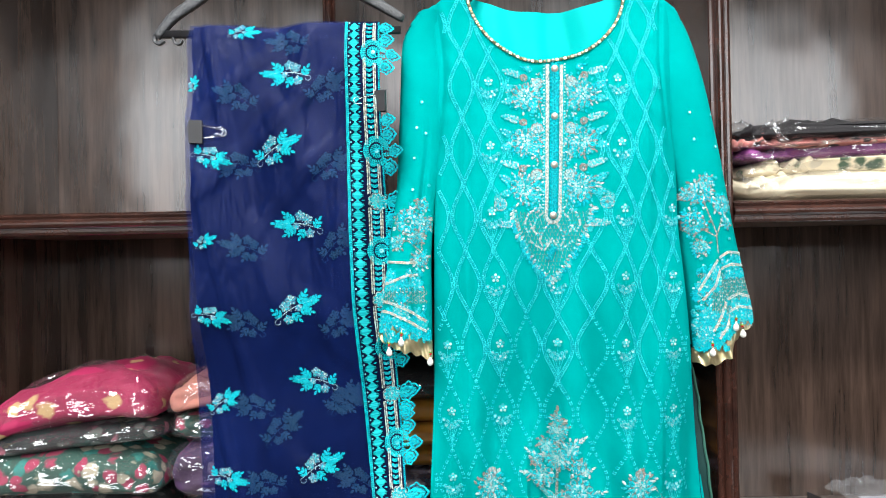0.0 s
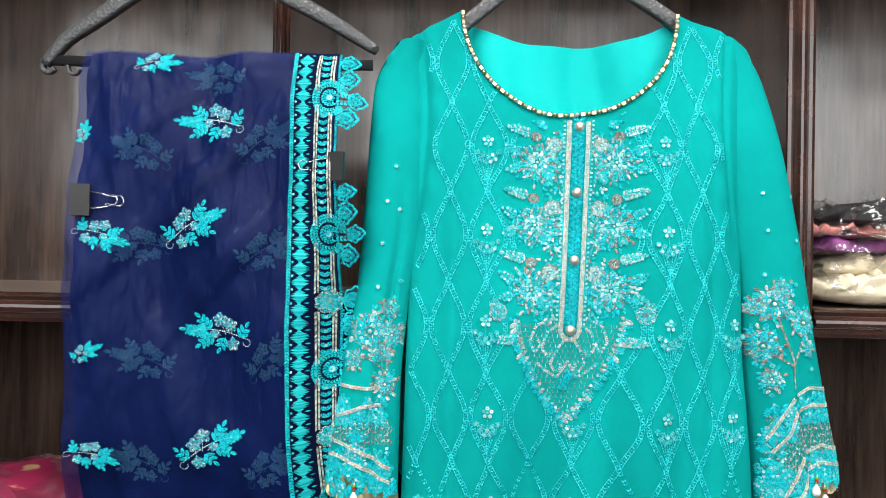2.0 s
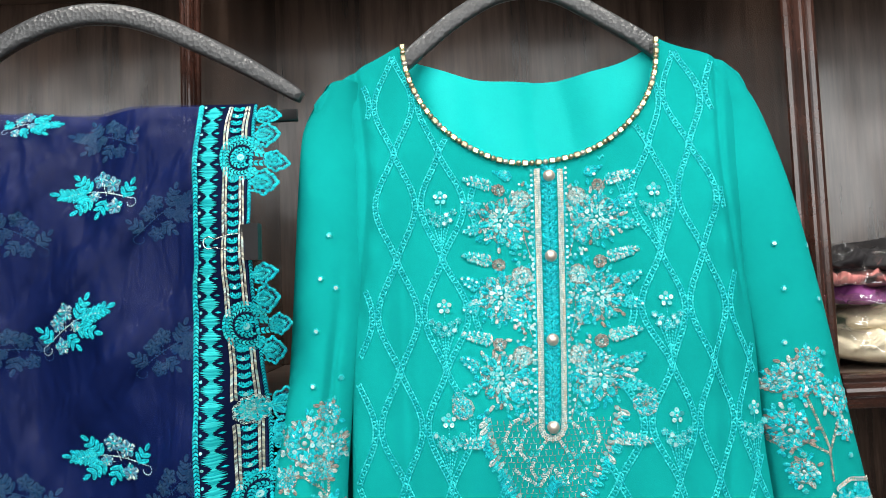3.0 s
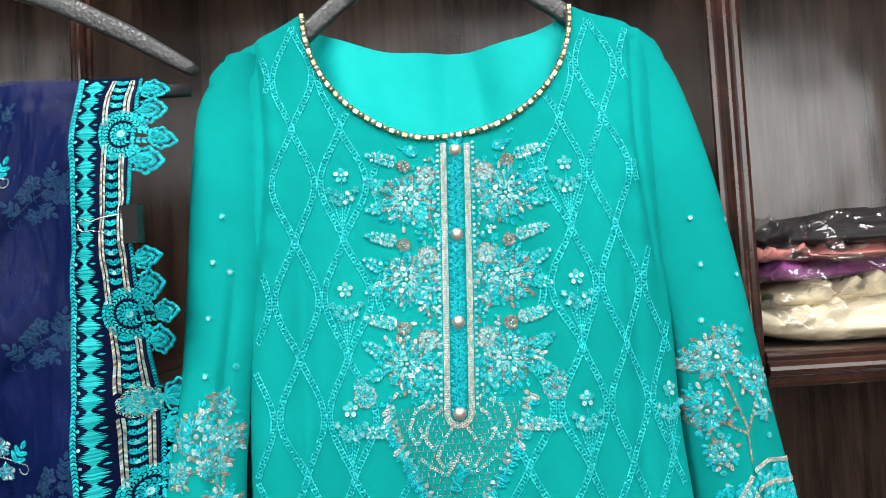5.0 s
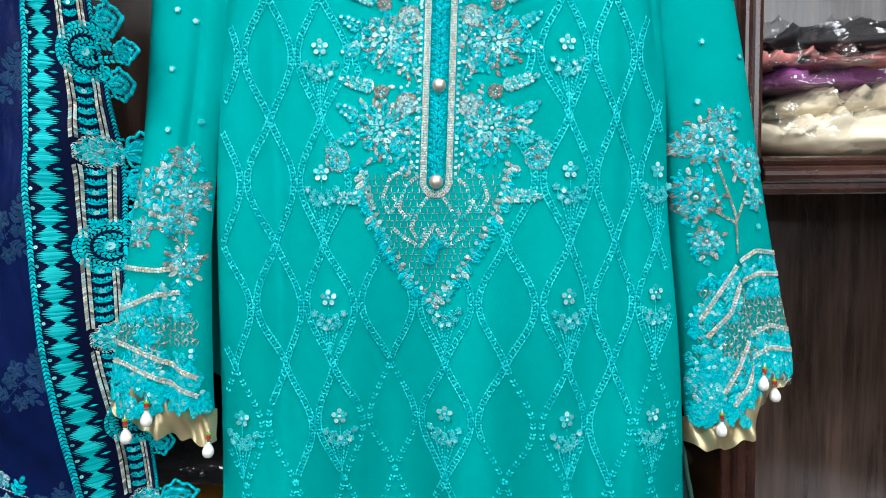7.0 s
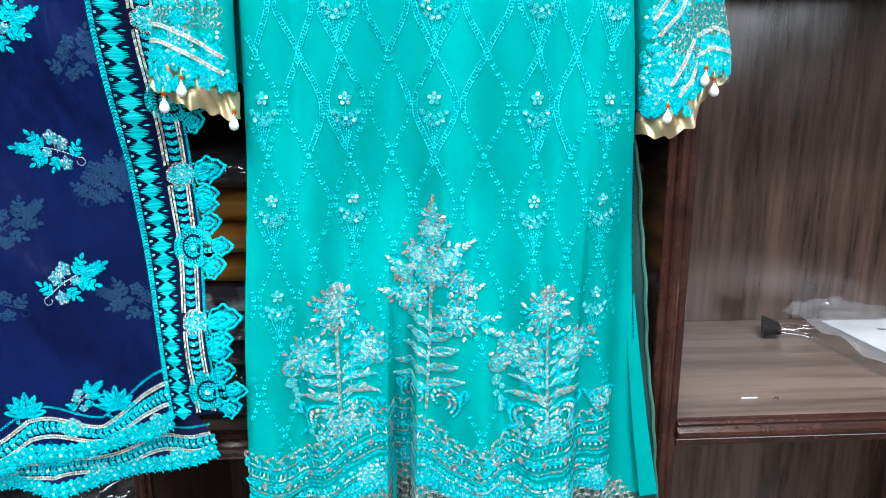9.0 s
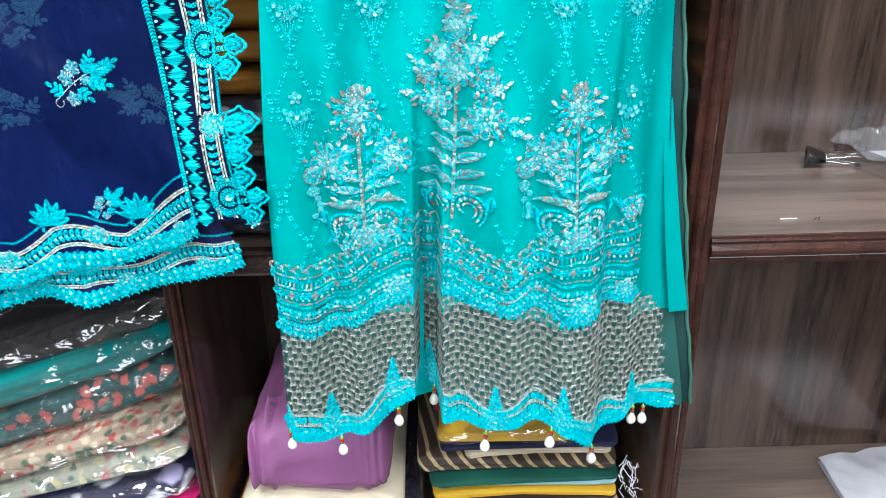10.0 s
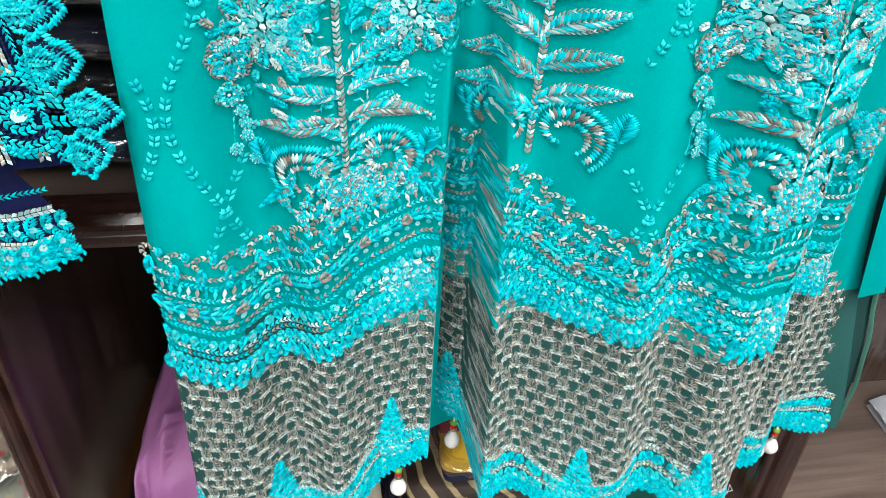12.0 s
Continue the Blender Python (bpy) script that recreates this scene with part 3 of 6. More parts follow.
        if r > 0.0075:
            for q, k in ((0.97, rim), (0.58, S), (0.30, rim)):
                self.rope([(x + q * r * (1 + 0.07 * math.cos(petals * b)) * math.cos(b), z + q * r * (1 + 0.07 * math.cos(petals * b)) * math.sin(b)) for b in np.linspace(0, math.tau, 40)], 0.0017, k, 0.0019, A)
        for q, n in ((0.62, 8), (0.36, 5)):
            for i in range(n):
                a = a0 + 0.3 + i * math.tau / n
                if rng.random() < 0.5:
                    self.sequin(x + q * r * math.cos(a), z + q * r * math.sin(a), r * 0.12, inner)
                self.stitch(x + q * r * math.cos(a + 0.4), z + q * r * math.sin(a + 0.4), a, r * 0.3, r * 0.09, rng.choice((heart, rim, T)), 0.002)
        self.bead(x, z, r * 0.13, heart)

    def spray(self, x, z, ang, length, slot=S, leaves=6, width=None):
        """A feather: a stalk with paired leaves."""
        width = width or length * 0.28
        c, s = math.cos(ang), math.sin(ang)
        self.line([(x, z), (x + c * length, z + s * length)], 0.0009, A, 0.003)
        for i in range(leaves):
            q = (0.12 + 0.8 * i / leaves) * length
            for k in (-1, 1):
                self.leaf(x + c * q, z + s * q, ang + k * 0.75, width * (1.05 - 0.5 * i / leaves), width * 0.30, slot if rng.random() < 0.6 else P, 0.0013)
            if rng.random() < 0.6:
                self.sequin(x + c * q + rng.uniform(-1, 1) * width * 0.5, z + s * q + rng.uniform(-1, 1) * width * 0.5, 0.0014)
        self.leaf(x + c * length * 0.9, z + s * length * 0.9, ang, width, width * 0.4, slot)

    def mesh(self, name, parent, label=""):
        a = np.array(self.v)
        y = self.surf(a[:, 0], a[:, 1]) - a[:, 2] - self.lift
        return mesh_object(name, np.stack([a[:, 0], y, a[:, 1]], 1).tolist(), self.f, THREADS, parent, True, self.m, label)


def tab(x, xs, zs):
    return float(np.interp(x, xs, zs))


# lattice of ogee cells with sprigs
COL_S = [-3, -2, -1, 0, 1, 2, 3]
ROW_Z, ROW_H = 1.877, 0.094
NET_X = [-0.023, 0.0, 0.028, 0.056, 0.097, 0.126, 0.158, 0.183, 0.216, 0.259, 0.276, 0.306, 0.322, 0.374, 0.405]
NET_Z = [0.993, 0.985, 0.979, 0.987, 1.004, 1.016, 1.026, 1.013, 1.006, 1.017, 1.006, 1.001, 1.009, 0.998, 0.985]
SWAG_X = [-0.022, 0.007, 0.033, 0.061, 0.089, 0.122, 0.156, 0.177, 0.198, 0.226, 0.256, 0.293, 0.331, 0.362, 0.405]
SWAG_Z = [1.062, 1.057, 1.052, 1.067, 1.086, 1.098, 1.093, 1.083, 1.066, 1.061, 1.083, 1.092, 1.088, 1.098, 1.06]


def lattice_x(s, z):
    k = ss(1.6, 1.3, z)
    top = np.interp(s, COL_S, [-0.070, 0.010, 0.088, 0.180, 0.272, 0.344, 0.42])
    low = np.interp(s, COL_S, [-0.055, 0.026, 0.100, 0.178, 0.270, 0.338, 0.41])
    return top + (low - top) * k


def axis_x(z):
    return 0.1733 + (z - 1.588) * 0.0445


def on_body(x, z, margin=0.006):
    if z > 1.80:
        if z > shoulder_z(x) - 0.006 and not abs(x - NECK_X) < NECK_HALF:
            return False
        if abs(x - NECK_X) < NECK_HALF and z > neck_z(x) - 0.008:
            return False
    if z > 1.68 and not float(along(z, SEAM)) + margin < x < 0.358 - float(along(z, SEAM)) - margin:
        return False
    inside = along(z, BODY_LEFT) + margin < x < min(along(z, BODY_RIGHT) - margin, 0.364 if z < 1.34 else 1)
    return inside and z > tab(x, SWAG_X, SWAG_Z)


def in_yoke(x, z):
    d = abs(x - axis_x(z))
    return (1.59 < z < 1.82 and d < 0.060) or (1.505 < z <= 1.60 and d < 0.062 * (z - 1.500) / 0.1)


def in_plants(x, z):
    return abs(x - 0.178) < 0.030 * ss(1.33, 1.22, z) + 0.004 and z < 1.318 or abs(x - 0.082) < 0.040 and z < 1.222 or abs(x - 0.290) < 0.042 and z < 1.225


lattice = Embroidery(shirt_y)
zz = np.arange(1.00, 1.93, 0.0027)
for k in range(-12, 13):
    ph = (zz - ROW_Z) / ROW_H
    f = 0.55 * np.abs(np.cos(np.pi * ph)) + 0.45 * np.cos(np.pi * ph) ** 2
    s = (k // 2) / 2 + (1 if k % 2 else -1) * 0.218 * f
    xs = lattice_x(s, zz)
    for i in range(len(zz) - 1):
        x, z = float(xs[i]), float(zz[i])
        if not on_body(x, z) or in_yoke(x, z) or in_plants(x, z):
            continue
        a = math.atan2(zz[i + 1] - zz[i], xs[i + 1] - xs[i])
        dotted = z < 1.40 + 0.06 * math.sin(x * 60)
        nx, nz = -math.sin(a), math.cos(a)
        if dotted:
            if i % 3:
                for q in (-1, 1):
                    lattice.stitch(x + q * nx * 0.0012, z + q * nz * 0.0012, a + q * 0.6, 0.0036, 0.0021, P, 0.0011)
        else:
            for q in (-1, 1):
                lattice.stitch(x + q * nx * 0.0021, z + q * nz * 0.0021, a, 0.0042, 0.0017, P, 0.0012)
            lattice.stitch(x, z, a + (0.9 if i % 2 else -0.9), 0.0044, 0.0016, P, 0.0009)
lattice.mesh("lattice_embroidery", shirt, "turquoise chain stitch lattice")["kind"] = "stuff"


def sprig(e, x, z, k=1.0):
    """Small upright sprig: a five-petalled head over five sequined stalks."""
    for i in range(5):
        a = math.pi / 2 + i * math.tau / 5
        e.leaf(x, z + 0.010 * k, a, 0.0052 * k, 0.0036 * k, P, 0.0014)
        e.sequin(x + 0.0036 * k * math.cos(a), z + (0.010 + 0.0036 * math.sin(a)) * k, 0.0016 * k)
    e.bead(x, z + 0.010 * k, 0.0010 * k, S)
    for dx, dz in ((-0.0088, 0.0), (0.0088, 0.0), (-0.0042, -0.002), (0.0042, -0.002), (0.0, -0.0045), (-0.0022, -0.0085), (0.0024, -0.0080), (-0.0062, -0.0058), (0.0062, -0.0058)):
        ex, ez = x + dx * k, z + dz * k
        e.line([(x, z - 0.026 * k), (ex, ez)], 0.0013, P, 0.0024)
        e.flower(ex, ez, 0.0026 * k, 5, P, P, Q, S)
        if rng.random() < 0.5:
            e.sequin(ex, ez, 0.0016 * k)
    e.line([(x, z + 0.006 * k), (x, z - 0.034 * k)], 0.0014, P, 0.0022)


sprigs = Embroidery(shirt_y)
for j in range(0, 8):
    z = ROW_Z - j * ROW_H - 0.006
    for s in (-2, -1, 0, 1, 2):
        x = float(lattice_x(s, z))
        if on_body(x, z, 0.010) and on_body(x, z + 0.014, 0.004) and not in_yoke(x, z) and not in_plants(x, z):
            sprig(sprigs, x, z, 1.25)
sprigs.mesh("sprig_embroidery", shirt, "sequined turquoise sprigs")["kind"] = "stuff"

# the yoke
def fern(e, x, z, ang, length, slot, pairs):
    """A short frond: round sequined leaflets in pairs on a stalk."""
    c, s = math.cos(ang), math.sin(ang)
    e.line([(x, z), (x + c * length, z + s * length)], 0.0011, A, 0.0026)
    for i in range(pairs + 1):
        q = length * (0.22 + 0.78 * i / pairs)
        for k in ((-1, 1) if i < pairs else (0,)):
            w = 0.0070 * (1.1 - 0.35 * i / pairs)
            b = ang + k * 0.8
            e.leaf(x + c * q, z + s * q, b, w, 0.0050, (slot, P, P), 0.0018)
            e.sequin(x + c * q + 0.62 * w * math.cos(b), z + s * q + 0.62 * w * math.sin(b), 0.0013)


def rosette(e, x, z, r):
    """A full blossom: sequined heart, outlined petals and leaf tips round it."""
    for i in range(10):
        a = i * math.tau / 10 + 0.2
        px, pz = x + 0.62 * r * math.cos(a), z + 0.62 * r * math.sin(a)
        e.leaf(px, pz, a, r * 0.52, r * 0.36, (T, P, T), 0.0018)
        e.rope([(px + 0.26 * r * (math.cos(b) + 0.75) * math.cos(a) - 0.24 * r * math.sin(b) * math.sin(a), pz + 0.26 * r * (math.cos(b) + 0.75) * math.sin(a) + 0.24 * r * math.sin(b) * math.cos(a)) for b in np.linspace(-2.0, 2.0, 12)], 0.0016, A, 0.0020, S)
    for i in range(8):
        a = i * math.tau / 8
        e.leaf(x + 0.22 * r * math.cos(a), z + 0.22 * r * math.sin(a), a, r * 0.42, r * 0.26, (P, S, P), 0.0020)
        e.sequin(x + 0.52 * r * math.cos(a + 0.3), z + 0.52 * r * math.sin(a + 0.3), 0.0021)
    e.rope([(x + 0.66 * r * math.cos(b), z + 0.66 * r * math.sin(b)) for b in np.linspace(0, math.tau, 40)], 0.0018, A, 0.0020, S)
    for i in range(5):
        a = i * math.tau / 5 + 0.5
        e.sequin(x + 0.24 * r * math.cos(a), z + 0.24 * r * math.sin(a), 0.0020)
    e.bead(x, z, 0.0016, S)


yoke = Embroidery(shirt_y, 0.0008)
for sd in (-1, 1):
    def put(d, z):
        return axis_x(z) + sd * d, z
    for z0 in (1.768, 1.701, 1.634):
        x, z = put(0.041, z0)
        rosette(yoke, x, z, 0.0180)
        for q in range(46):
            a, r = rng.random() * math.tau, rng.uniform(0.015, 0.024)
            yoke.leaf(x + r * math.cos(a), z + r * math.sin(a), a + rng.uniform(-0.6, 0.6), rng.uniform(0.0035, 0.0065), 0.0024, rng.choice((T, T, T, P, P, S, A)), 0.0014)
        for q in range(16):
            a, r = rng.random() * math.tau, rng.uniform(0.006, 0.022)
            yoke.sequin(x + r * math.cos(a), z + r * math.sin(a), rng.uniform(0.0009, 0.0015))
        x, z = put(0.058, z0 + 0.008)
        fern(yoke, x, z, math.pi / 2 - sd * 1.05, 0.016, T, 3)
        fern(yoke, x + sd * 0.001, z - 0.014, math.pi / 2 - sd * 1.75, 0.012, P, 2)
        x, z = put(0.044, z0 + 0.030)
        fern(yoke, x, z, math.pi / 2 - sd * 1.32, 0.027, S, 5)
        x, z = put(0.043, z0 + 0.028)
        yoke.flower(x, z, 0.006, 7, A, A, S, S)
        x, z = put(0.024, z0 + 0.018)
        yoke.flower(x, z, 0.008, 8, S, A, Q, S)
        x, z = put(0.024, z0 - 0.022)
        yoke.spray(x, z, math.pi / 2 - sd * 0.5, 0.018, T, 4, 0.008)
        yoke.line([put(0.016, z0 - 0.034), put(0.022, z0 - 0.015), put(0.020, z0 + 0.004), put(0.028, z0 + 0.022)], 0.0013, A, 0.0024)
        for q in range(56):
            x, z = put(rng.uniform(0.0155, 0.034), z0 + rng.uniform(-0.034, 0.032))
            yoke.leaf(x, z, rng.random() * math.tau, rng.uniform(0.003, 0.0055), 0.0022, rng.choice((T, T, P, P, S, A)), 0.0012)
            x, z = put(rng.uniform(0.0145, 0.03), z0 + rng.uniform(-0.034, 0.032))
            if q % 3 == 0:
                yoke.sequin(x, z, rng.uniform(0.0009, 0.0015))
    for z in np.arange(1.60, 1.812, 0.0046):
        yoke.sequin(*put(0.0145, float(z)), 0.0013)
    x, z = put(0.074, 1.611)
    yoke.flower(x, z, 0.0085, 9, T, S, Q, A)
    yoke.flower(x + sd * 0.004, z + 0.008, 0.006, 7, P, A, Q, S)
    x, z = put(0.052, 1.583)
    fern(yoke, x, z, math.pi / 2 - sd * 1.6, 0.022, S, 4)
    x, z = put(0.030, 1.806)
    yoke.spray(x, z, math.pi / 2 - sd * 1.2, 0.014, T, 4, 0.007)
    # border of the point
    tip = [put(0.056, 1.605), put(0.053, 1.585), put(0.047, 1.568), put(0.037, 1.548), put(0.026, 1.530), put(0.013, 1.513), put(0.0, 1.502)]
    yoke.rope(tip, 0.0042, T, 0.0026, S)
    tp = np.array(tip)
    for w in np.linspace(0, 1, 22):
        x = float(np.interp(w * 6, range(7), tp[:, 0])); z = float(np.interp(w * 6, range(7), tp[:, 1]))
        yoke.leaf(x, z, math.pi / 2 - sd * 2.2 + rng.uniform(-0.5, 0.5), 0.0075, 0.0045, rng.choice((T, P, T, S)), 0.0015)
        yoke.sequin(x - sd * 0.003, z + 0.002, 0.0016)
        yoke.leaf(x, z, math.pi / 2 + sd * 0.9 + rng.uniform(-0.5, 0.5), 0.006, 0.003, rng.choice((T, A)), 0.0012)
    for path in ([(0.004, 1.585), (0.012, 1.574), (0.018, 1.560), (0.012, 1.550), (0.006, 1.556), (0.009, 1.563)],
                 [(0.014, 1.598), (0.024, 1.590), (0.027, 1.574), (0.020, 1.566), (0.016, 1.575)],
                 [(0.017, 1.606), (0.034, 1.598), (0.040, 1.582), (0.034, 1.570), (0.028, 1.579), (0.034, 1.586)],
                 [(0.0, 1.562), (0.010, 1.545), (0.022, 1.552), (0.032, 1.560)]):
        p = np.array([put(d, z) for d, z in path])
        w = np.linspace(0, len(p) - 1, 30)
        p = np.stack([np.interp(w, range(len(p)), p[:, 0]), np.interp(w, range(len(p)), p[:, 1])], 1)
        yoke.rope(p, 0.0028, S, 0.0020, P)
for z in np.arange(1.508, 1.598, 0.0052):
    half = 0.056 * ss(1.498, 1.60, z) ** 0.75
    ax = axis_x(z)
    if half > 0.006:
        yoke.line([(ax - half, z), (ax + half, z)], 0.0007, A, 0.0034, 0.8)
        for x in np.arange(-half, half, 0.0052):
            yoke.stitch(ax + x, z + 0.002, math.pi / 2 + rng.uniform(-0.3, 0.3), 0.0045, 0.0007, rng.choice((A, A, S)), 0.0006)
for i in range(5):
    yoke.leaf(axis_x(1.55), 1.545 - i * 0.003, math.pi / 2 + (i - 2) * 0.7, 0.010, 0.005, T, 0.0018)
yoke.leaf(axis_x(1.55), 1.553, -math.pi / 2, 0.016, 0.008, T, 0.002)
yoke.mesh("yoke_embroidery", shirt, "silver and turquoise floral yoke with sequins")["kind"] = "stuff"

# placket: two silver cords round a row of turquoise leaf stitches
placket = Embroidery(shirt_y, 0.0012)
for off in (0.0085, 0.0108):
    u = [(axis_x(z) - off, z) for z in np.linspace(1.812, 1.595, 40)]
    u += [(axis_x(1.59) + off * math.cos(a), 1.594 + off * math.sin(a)) for a in np.linspace(math.pi, math.tau, 16)]
    u += [(axis_x(z) + off, z) for z in np.linspace(1.595, 1.812, 40)]
    placket.rope(u, 0.0026, S if off < 0.01 else G, 0.0019, S)
u = [(axis_x(z) - 0.0132, z) for z in np.linspace(1.812, 1.60, 40)]
placket.line(u, 0.0016, T, 0.003)
placket.line([(2 * axis_x(z) - x, z) for x, z in u], 0.0016, T, 0.003)
for z in np.arange(1.592, 1.812, 0.0056):
    for sd in (-1, 1):
        placket.leaf(axis_x(z), z, math.pi / 2 - sd * 0.85, 0.0085, 0.0042, T, 0.0018)
        placket.leaf(axis_x(z) + sd * 0.001, z - 0.001, math.pi / 2 - sd * 0.5, 0.0055, 0.003, P, 0.0022)
placket.mesh("placket_cord", shirt, "silver corded placket")

BTN = bmesh.new()
bmesh.ops.create_uvsphere(BTN, u_segments=18, v_segments=10, radius=0.0052)
bmesh.ops.scale(BTN, vec=(1, 0.7, 1), verts=BTN.verts)
btn_mesh = bpy.data.meshes.new("button")
BTN.to_mesh(btn_mesh)
BTN.free()
btn_mesh.materials.append(ROSE_GOLD)
btn_mesh.polygons.foreach_set("use_smooth", [True] * len(btn_mesh.polygons))
for z in (1.805, 1.735, 1.665, 1.594):
    b = new("button", btn_mesh)
    b.parent = shirt
    b.location = (axis_x(z), float(shirt_y(axis_x(z), z)) - 0.0035, z)
    b["label"] = "domed rose gold button"

# neckline beads
def bead_mesh(name, mat, block):
    bm = bmesh.new()
    if block:
        bmesh.ops.create_cube(bm, size=1, matrix=Matrix.Diagonal((0.0058, 0.0045, 0.0050, 1)))
        bmesh.ops.bevel(bm, geom=bm.edges[:], offset=0.0009, segments=1, affect="EDGES")
    else:
        bmesh.ops.create_uvsphere(bm, u_segments=10, v_segments=6, radius=0.0026)
    me = bpy.data.meshes.new(name)
    bm.to_mesh(me)
    bm.free()
    me.materials.append(mat)
    if not block:
        me.polygons.foreach_set("use_smooth", [True] * len(me.polygons))
    return me


bead_meshes = [bead_mesh("neck_bead", GOLD_BEAD, True), bead_mesh("neck_bead", OLD_GOLD, False), bead_mesh("neck_bead", ROSE_GOLD, False), bead_mesh("neck_bead", OLD_GOLD, True)]
ang = np.linspace(0, math.pi, 400)
nx, nz = NECK_X - NECK_HALF * np.cos(ang), NECK_LOW + NECK_RISE * (1 - np.sin(ang))
arc = np.concatenate([[0], np.cumsum(np.hypot(np.diff(nx), np.diff(nz)))])
count = int(arc[-1] / 0.0056)
for i in range(count):
    w = (i + 0.5) / count * arc[-1]
    x, z = float(np.interp(w, arc, nx)), float(np.interp(w, arc, nz))
    slope = math.atan2(float(np.interp(w + 0.001, arc, nz)) - z, float(np.interp(w + 0.001, arc, nx)) - x)
    b = new("neck_bead", bead_meshes[(0, 1, 3, 2, 0, 1)[i % 6]])
    b.parent = shirt
    b.matrix_local = Matrix.Translation((x, float(shirt_y(x, z)) - 0.002, z)) @ Matrix.Rotation(-slope, 4, "Y")

# the hem: flowering plants over a swag border, a net band and a scalloped edge
hem = Embroidery(shirt_y, 0.0022)


def plant(e, x, zb, zt, side):
    e.rope([(x, zb), (x - 0.002, (zb + zt) / 2), (x - 0.003, zt)], 0.003, A, 0.0024, S)
    top = zt - 0.012
    rosette(e, x - 0.002, top, 0.0175)
    e.flower(x - 0.002, top + 0.015, 0.009, 8, A, A, S)
    for q in range(36):
        a, r = rng.random() * math.tau, rng.uniform(0.015, 0.024)
        e.leaf(x - 0.002 + r * math.cos(a), top + r * math.sin(a) * 0.9, a + rng.uniform(-0.7, 0.7), 0.006, 0.003, rng.choice((T, A, S, P)), 0.0014)
    for sd in (-1, 1):
        fx, fz = x + sd * 0.031, zb + 0.082
        e.rope([(x, zb + 0.058), (x + sd * 0.016, zb + 0.068), (fx, fz)], 0.0024, A, 0.0024, S)
        rosette(e, fx, fz, 0.0165)
        for q in range(26):
            a, r = rng.random() * math.tau, rng.uniform(0.010, 0.022)
            e.leaf(fx + r * math.cos(a), fz + r * math.sin(a), a + rng.uniform(-0.7, 0.7), 0.0055, 0.003, rng.choice((T, A, S, P)), 0.0014)
        for q, (dz, ln, an) in enumerate(((0.048, 0.034, 0.55), (0.036, 0.036, 0.35), (0.058, 0.026, 0.85))):
            aa = an if sd > 0 else math.pi - an
            e.leaf(x + sd * 0.002, zb + dz, aa, ln, 0.0085, ((T, P, T, S), (T, A, S, P, A), (T, P, T, S), (T, A, S, P))[q], 0.0018, bend=-sd * 0.38)
            for wv in (0.0, 0.5, -0.5):
                rib = [(x + sd * 0.002 + ln * w * math.cos(aa) - (wv * 0.0085 * math.sin(math.pi * w) - sd * 0.38 * w * w * ln) * math.sin(aa), zb + dz + ln * w * math.sin(aa) + (wv * 0.0085 * math.sin(math.pi * w) - sd * 0.38 * w * w * ln) * math.cos(aa)) for w in np.linspace(0, 1, 12)]
                e.line(rib, 0.0011, A if wv else S, 0.0022)
        # scroll at the foot
        e.scroll(x + sd * 0.017, zb + 0.014, sd, 0.0135)
        e.cord([(x + sd * 0.002, zb + 0.012), (x + sd * 0.010, zb - 0.002), (x + sd * 0.026, zb - 0.008)], 0.006, (T, P, S), 0.002)
        cx, cz = x + sd * 0.014, zb + 0.018
        e.leaf(cx + sd * 0.010, cz - 0.002, -math.pi / 2 + sd * 0.3, 0.030, 0.006, T, 0.0018, bend=sd * 0.35)
        e.flower(cx, cz, 0.0032, 6, T, A, S, G)
    e.flower(x, zb + 0.002, 0.0085, 9, T, A, A, S)
    for q in range(90):
        sd = 1 if q % 2 else -1
        e.leaf(x + sd * rng.uniform(0.002, 0.026), zb + rng.uniform(0.040, 0.105), math.pi / 2 - sd * rng.uniform(0.2, 1.6), rng.uniform(0.005, 0.009), 0.0036, rng.choice((T, T, P, T, S)), 0.0014)
    for q in range(260):
        a, r = rng.random() * math.tau, math.sqrt(rng.random())
        px, pz = x + 0.040 * r * math.cos(a), zb + 0.082 + 0.050 * r * math.sin(a)
        if abs(px - x) > 0.012 and pz < zb + 0.066 and rng.random() < 0.8:
            continue
        e.stitch(px, pz, rng.uniform(0, 3.1), 0.0034, 0.0009, rng.choice((T, P, A, S, A)), 0.0013)
    for q in range(90):
        a, r = rng.random() * math.tau, math.sqrt(rng.random())
        e.leaf(x + 0.034 * r * math.cos(a), zb - 0.002 + 0.012 * r * math.sin(a), rng.uniform(0, 6.2), 0.0055, 0.0028, (T, P, A, S, T), 0.0016)
    for sd in (-1, 1):
        for q in range(4):
            e.leaf(x + sd * 0.002, zb + 0.010 + 0.006 * q, math.pi / 2 - sd * (1.5 - 0.3 * q), 0.012, 0.0045, (T, P, S), 0.0018, bend=-sd * 0.3)
    # hanging spray
    fx = x + side * 0.047
    e.flower(fx, zb + 0.066, 0.009, 8, T, A, Q, S)
    e.flower(fx + side * 0.002, zb + 0.050, 0.006, 7, P, A, Q, S)
    e.line([(fx, zb + 0.06), (fx + side * 0.003, zb + 0.02)], 0.001, P)
    for q in range(5):
        e.flower(fx + rng.uniform(-0.006, 0.006), zb + 0.018 + 0.006 * q, 0.0032, 5, P, S, Q, S)


